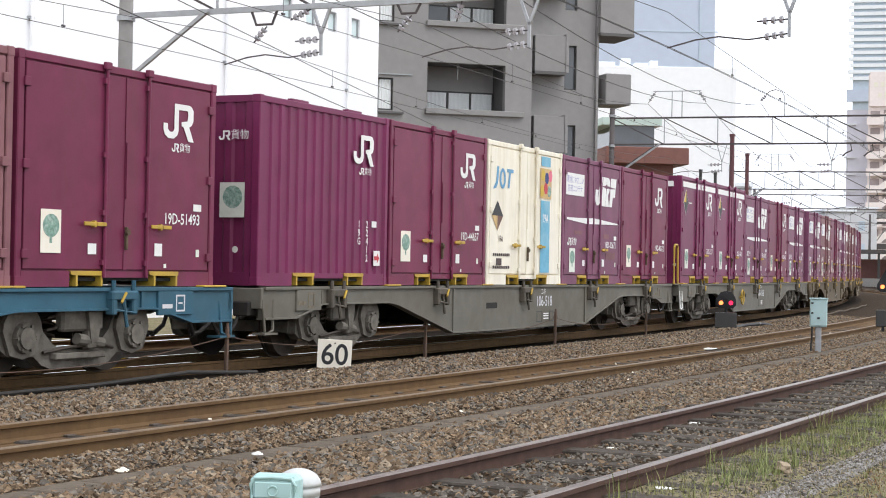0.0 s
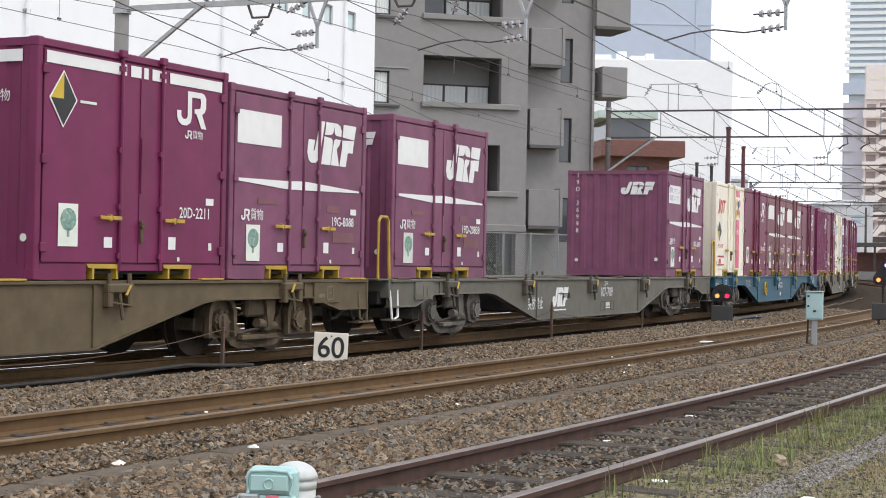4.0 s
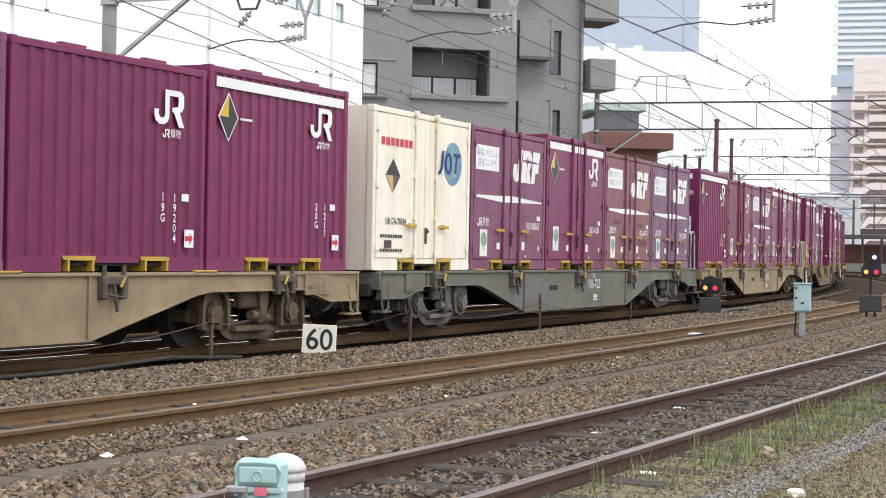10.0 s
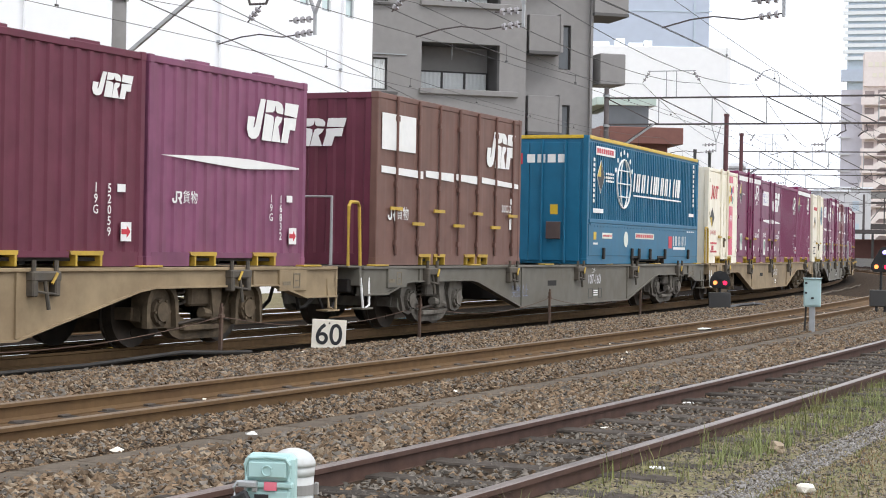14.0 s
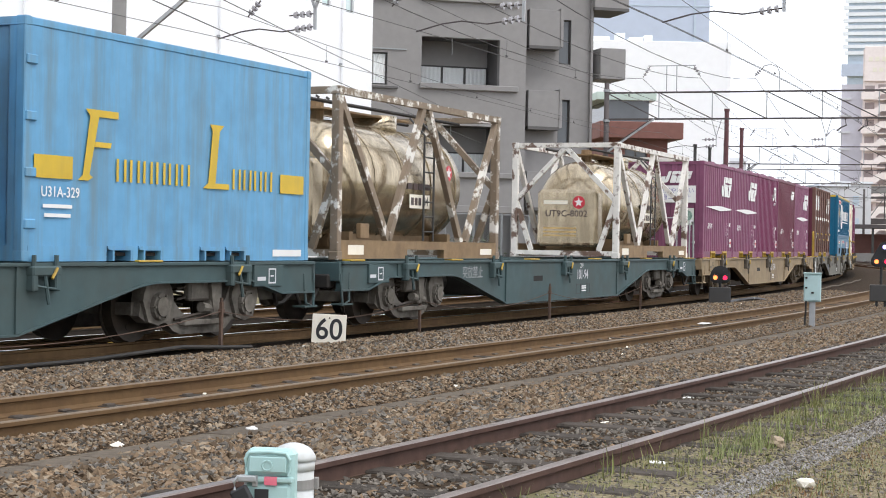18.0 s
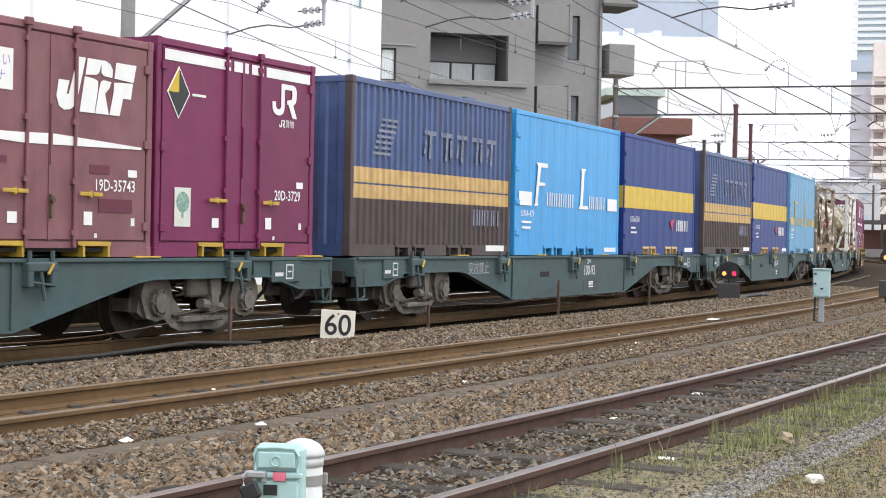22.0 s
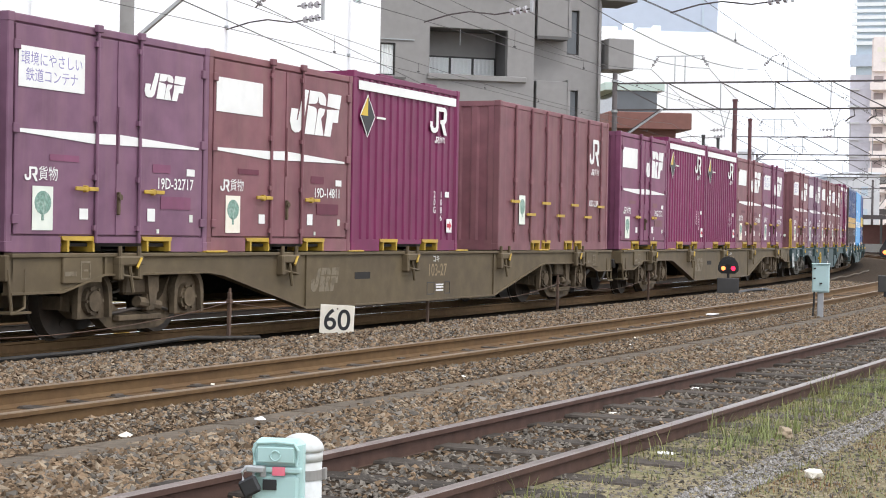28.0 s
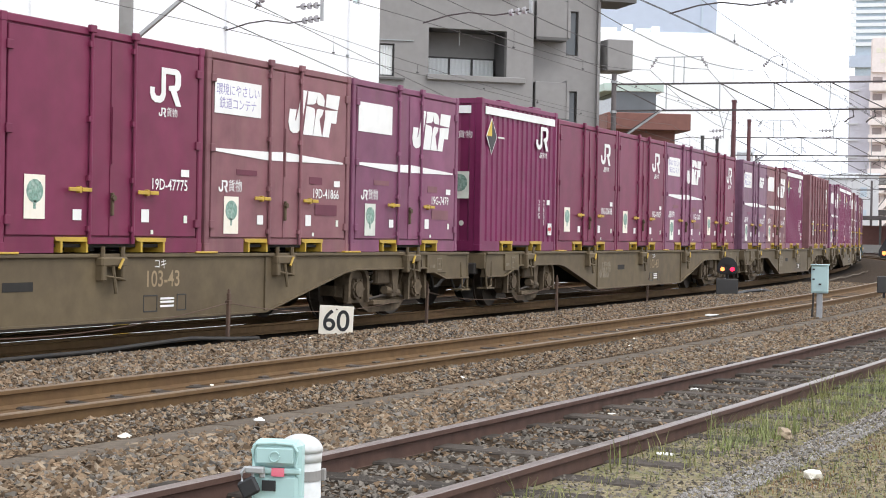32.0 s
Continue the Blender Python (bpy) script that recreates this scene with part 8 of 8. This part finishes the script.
def run(t):
    """How far the train has gone at t seconds."""
    i = int(min(max(t // 2, 0), len(RUN) - 2))
    u = t / 2 - i
    p = lambda j: RUN[j] if 0 <= j < len(RUN) else (2 * RUN[0] - RUN[1] if j < 0 else 2 * RUN[-1] - RUN[-2])
    m0, m1 = (p(i + 1) - p(i - 1)) / 2, (p(i + 2) - p(i)) / 2
    return (2 * u ** 3 - 3 * u * u + 1) * RUN[i] + (u ** 3 - 2 * u * u + u) * m0 + (3 * u * u - 2 * u ** 3) * RUN[i + 1] + (u ** 3 - u * u) * m1


MOVERS = []   # (thing, place along the train, height)
STOCK = {}


def load(key, u, number="", z=DECK):
    """Put a container of that kind on the train at u and give it its number."""
    kind, *rest = key
    if key not in STOCK:
        if kind == "cream":
            STOCK[key] = cream_container(*rest)
        elif kind == "long":
            STOCK[key] = long_container(*rest)
        elif kind == "liner":
            STOCK[key] = liner31()
        elif kind == "tank":
            STOCK[key] = tank_container(*rest)
        else:
            STOCK[key] = container12(kind, *rest)
        t = STOCK[key]
        fresh = True
    else:
        t = copy_thing(STOCK[key], Matrix())
        for o in [c for c in t.children if c.get("own")]:
            bpy.data.objects.remove(o)
        fresh = False
    if number:
        f = -W12 / 2 - 0.0055
        if kind == "long":
            n = words_on("number", number, 0.17, "white", t, -2.18, -W20 / 2 - 0.0055, 0.76)
            n["own"] = 1
        elif t["rib"] == 1:
            a, b = number.split("-")
            for words, x in ((a, 0.95), (b, 1.20)):
                n = words_on("number", "\n".join(words), 0.145, "white", t, x, f + 0.003, 0.95 - 0.062 * len(words), line=0.85)
                n["own"] = 1
        else:
            n = words_on("number", number, 0.185, "white", t, 1.16, f, 0.80, squeeze=0.9)
            n["own"] = 1
        if rest and rest[-1] == "wide":
            n = words_on("end_number", "\n".join(number.replace("-", "·")), 0.15, "white", t, -L12 / 2 - 0.0055, 0.97, 1.72, "end")
            n["own"] = 1
    MOVERS.append((t, u, z))
    return t


def five(centre, items):
    for i, it in enumerate(items):
        if it:
            key, number = it
            load(key, centre + (i - 2) * 3.80, number)


def put_wagon(paint, number, rear, front, rear_deck=False, front_deck=False, **more):
    t = wagon(paint, number, (front - rear) / 2, rear_deck, front_deck, **more)
    MOVERS.append((t, (front + rear) / 2, 0.0))


P_, W_, WB_, WS_, B_, R_, RB_ = "plain", "wide", "wide_blank", "wide_small", "band", "rib", "rib_band"

# leading wagons, already past at the start
put_wagon("wagon_beige", "107-702", 98.4, 118.6)
five(108.6, [((W_, "purple"), "19D-31022"), ((P_, "red"), "19D-40211"), ((W_, "brown"), "19D-22710"), ((P_, "wine"), "19D-47320"), ((W_, "purple"), "19D-20871")])
put_wagon("wagon_olive", "103-61", 78.2, 98.4)
five(88.4, [((W_, "brown"), "19D-30715"), ((W_, "purple"), "19D-21180"), ((P_, "red"), "19D-44012"), ((W_, "brown"), "19D-27310"), ((W_, "brown"), "19D-26412")])
put_wagon("wagon_olive", "103-52", 57.95, 78.2)
five(68.1, [((W_, "purple"), "19D-28811"), ((W_, "brown"), "19D-31170"), ((P_, "red"), "19D-43018"), ((W_, "purple"), "19D-22044"), ((WB_, "brown"), "19D-17210")])
put_wagon("wagon_grey", "104-1608", 37.6, 57.95, True, wheel_hand=True)
five(47.85, [((B_, "wine", "plain_mark"), "20D-2117"), ((B_, "wine"), "20D-2602"), ((W_, "purple"), "19D-30412"), ((P_, "red"), "19D-42281"), ((W_, "purple"), "19D-29177")])
put_wagon("wagon_grey", "106-518", 17.82, 37.6)
five(27.65, [((R_, "wine", "mark"), "19G-22412"), ((P_, "red"), "19D-44657"), (("cream", "cyan"), ""), ((W_, "purple"), "19D-30671"), ((P_, "red"), "19D-40112")])
# blue wagon
put_wagon("wagon_blue", "104-1272", -2.48, 17.82, True, wheel_hand=True, warn="high")
five(7.68, [(("cream", "pink"), ""), ((P_, "red"), "19D-42005"), ((WB_, "brown"), "19D-22256"), ((WB_, "brown"), "19D-17544"), ((P_, "red"), "19D-51493")])
# half-empty grey wagon
put_wagon("wagon_grey", "107-709", -22.78, -2.48, True, logo=True, warn="low")
five(-12.74, [((WB_, "purple", "wide"), "19D-20838"), None, None, None, ((W_, "purple", "wide"), "19D-36998")])
put_wagon("wagon_olive", "104-1822", -42.95, -22.78, True, wheel_hand=True)
five(-32.56, [((B_, "wine", "plain_mark"), "20G-1035"), ((W_, "purple"), "19D-3612"), None, ((B_, "wine", "plain_mark"), "20D-2211"), ((WB_, "purple"), "19G-8088")])
put_wagon("wagon_beige", "107-1358", -63.0, -42.95, False, True)
five(-53.24, [((RB_, "wine", "mark"), "20G-236"), ((P_, "red"), "19D-48160"), ((W_, "purple"), "19D-34303"), ((B_, "wine"), "20D-3717"), ((B_, "wine"), "20D-3590")])
put_wagon("wagon_grey", "106-722", -83.02, -63.0, False, True, warn="low")
five(-73.32, [(("cream", "globe"), ""), ((W_, "purple"), "19D-80265"), ((B_, "wine"), "20D-4231"), ((W_, "brown"), "19D-24747"), ((W_, "violet"), "19D-32816")])
put_wagon("wagon_beige", "107-1421", -103.1, -83.02, True)
five(-93.10, [(("cream", "pink"), ""), ((B_, "wine"), "20D-3678"), ((W_, "purple"), "19D-40563"), ((R_, "wine"), "19G-19204"), ((RB_, "wine"), "20G-1217")])
put_wagon("wagon_grey", "107-160", -123.8, -103.1, True, warn="low")
load(("long", "umber"), -119.85)
load(("liner",), -108.58)
put_wagon("wagon_beige", "107-1374", -144.73, -123.8)
five(-134.40, [(("rib_wide", "purple", "wide"), "19G-16431"), (("rib_wide", "purple"), "19G-11310"), ((R_, "wine"), "19G-20409"), (("rib_small", "dark"), "19G-52059"), (("rib_wide", "purple"), "19G-16832")])
put_wagon("wagon_teal", "101-94", -165.13, -144.73, False, True, warn="high")
load(("tank", True), -148.60)
load(("tank", False), -161.67)
put_wagon("wagon_teal", "100-94", -184.80, -165.13, warn="high")
load(("long", "oldnavy"), -181.45)
load(("long", "navy"), -175.19, "U31A-727")
load(("long", "paleblue"), -168.58)
put_wagon("wagon_teal", "100-93", -204.55, -184.80, warn="high")
load(("long", "oldnavy"), -201.2)
load(("long", "skyblue"), -194.91)
load(("long", "navy"), -188.50, "U31A-726")
put_wagon("wagon_teal", "101-93", -225.08, -204.55, True, wheel_hand=True, warn="high")
five(-214.76, [((W_, "brown", "wide"), "19D-36025"), ((WB_, "violet"), "19D-23056"), ((WB_, "brown"), "19D-24511"), ((W_, "brown"), "19D-35743"), ((B_, "wine"), "20D-3729")])
put_wagon("wagon_olive", "103-44", -245.62, -225.08)
five(-235.72, [((WB_, "purple"), "19G-7272"), ((RB_, "wine"), "20G-1253"), ((RB_, "wine"), "20G-509"), ((WB_, "brown"), "19D-18884"), ((W_, "purple"), "19D-32746")])
put_wagon("wagon_olive", "103-27", -265.48, -245.62)
load((WS_, "violet", "wide"), -263.19, "19D-32717")
load((WB_, "brown"), -259.47, "19D-14811")
load((RB_, "wine"), -255.71, "20G-1086")
load(("long", "wine20"), -249.07)
put_wagon("wagon_olive", "103-43", -285.36, -265.48)
five(-275.58, [((RB_, "wine", "mark"), "20G-2635"), ((P_, "red"), "19G-20698"), ((P_, "red"), "19G-19137"), ((W_, "purple"), "19G-17690"), ((P_, "red"), "19G-21789")])
put_wagon("wagon_olive", "103-43", -305.4, -285.36)
five(-295.47, [((P_, "red"), "19D-41820"), ((P_, "red"), "19D-46012"), ((P_, "red"), "19D-47775"), ((W_, "brown"), "19D-41866"), ((WB_, "purple"), "19G-7479")])


def motions():
    times = [k * 0.5 for k in range(65)]
    for thing, u, z in MOVERS:
        walk(thing, [(t, line_pose(u + run(t), TRAIN_OFF, z)) for t in times])
    # wheels roll on the rails
    spin = [(k / FPS, run(k / FPS) / 0.43) for k in range(32 * FPS + 1)]
    for side in (0, 1):
        first, *others = WHEELS[side::2]
        x = first.matrix_basis.translation.copy()
        walk(first, [(t, Matrix.Translation(x) @ Matrix.Rotation(a, 4, "Y")) for t, a in spin])
        for w in others:
            w.rotation_mode = "QUATERNION"
            keys = w.animation_data_create()
            keys.action, keys.action_slot = first.animation_data.action, first.animation_data.action_slot


motions()
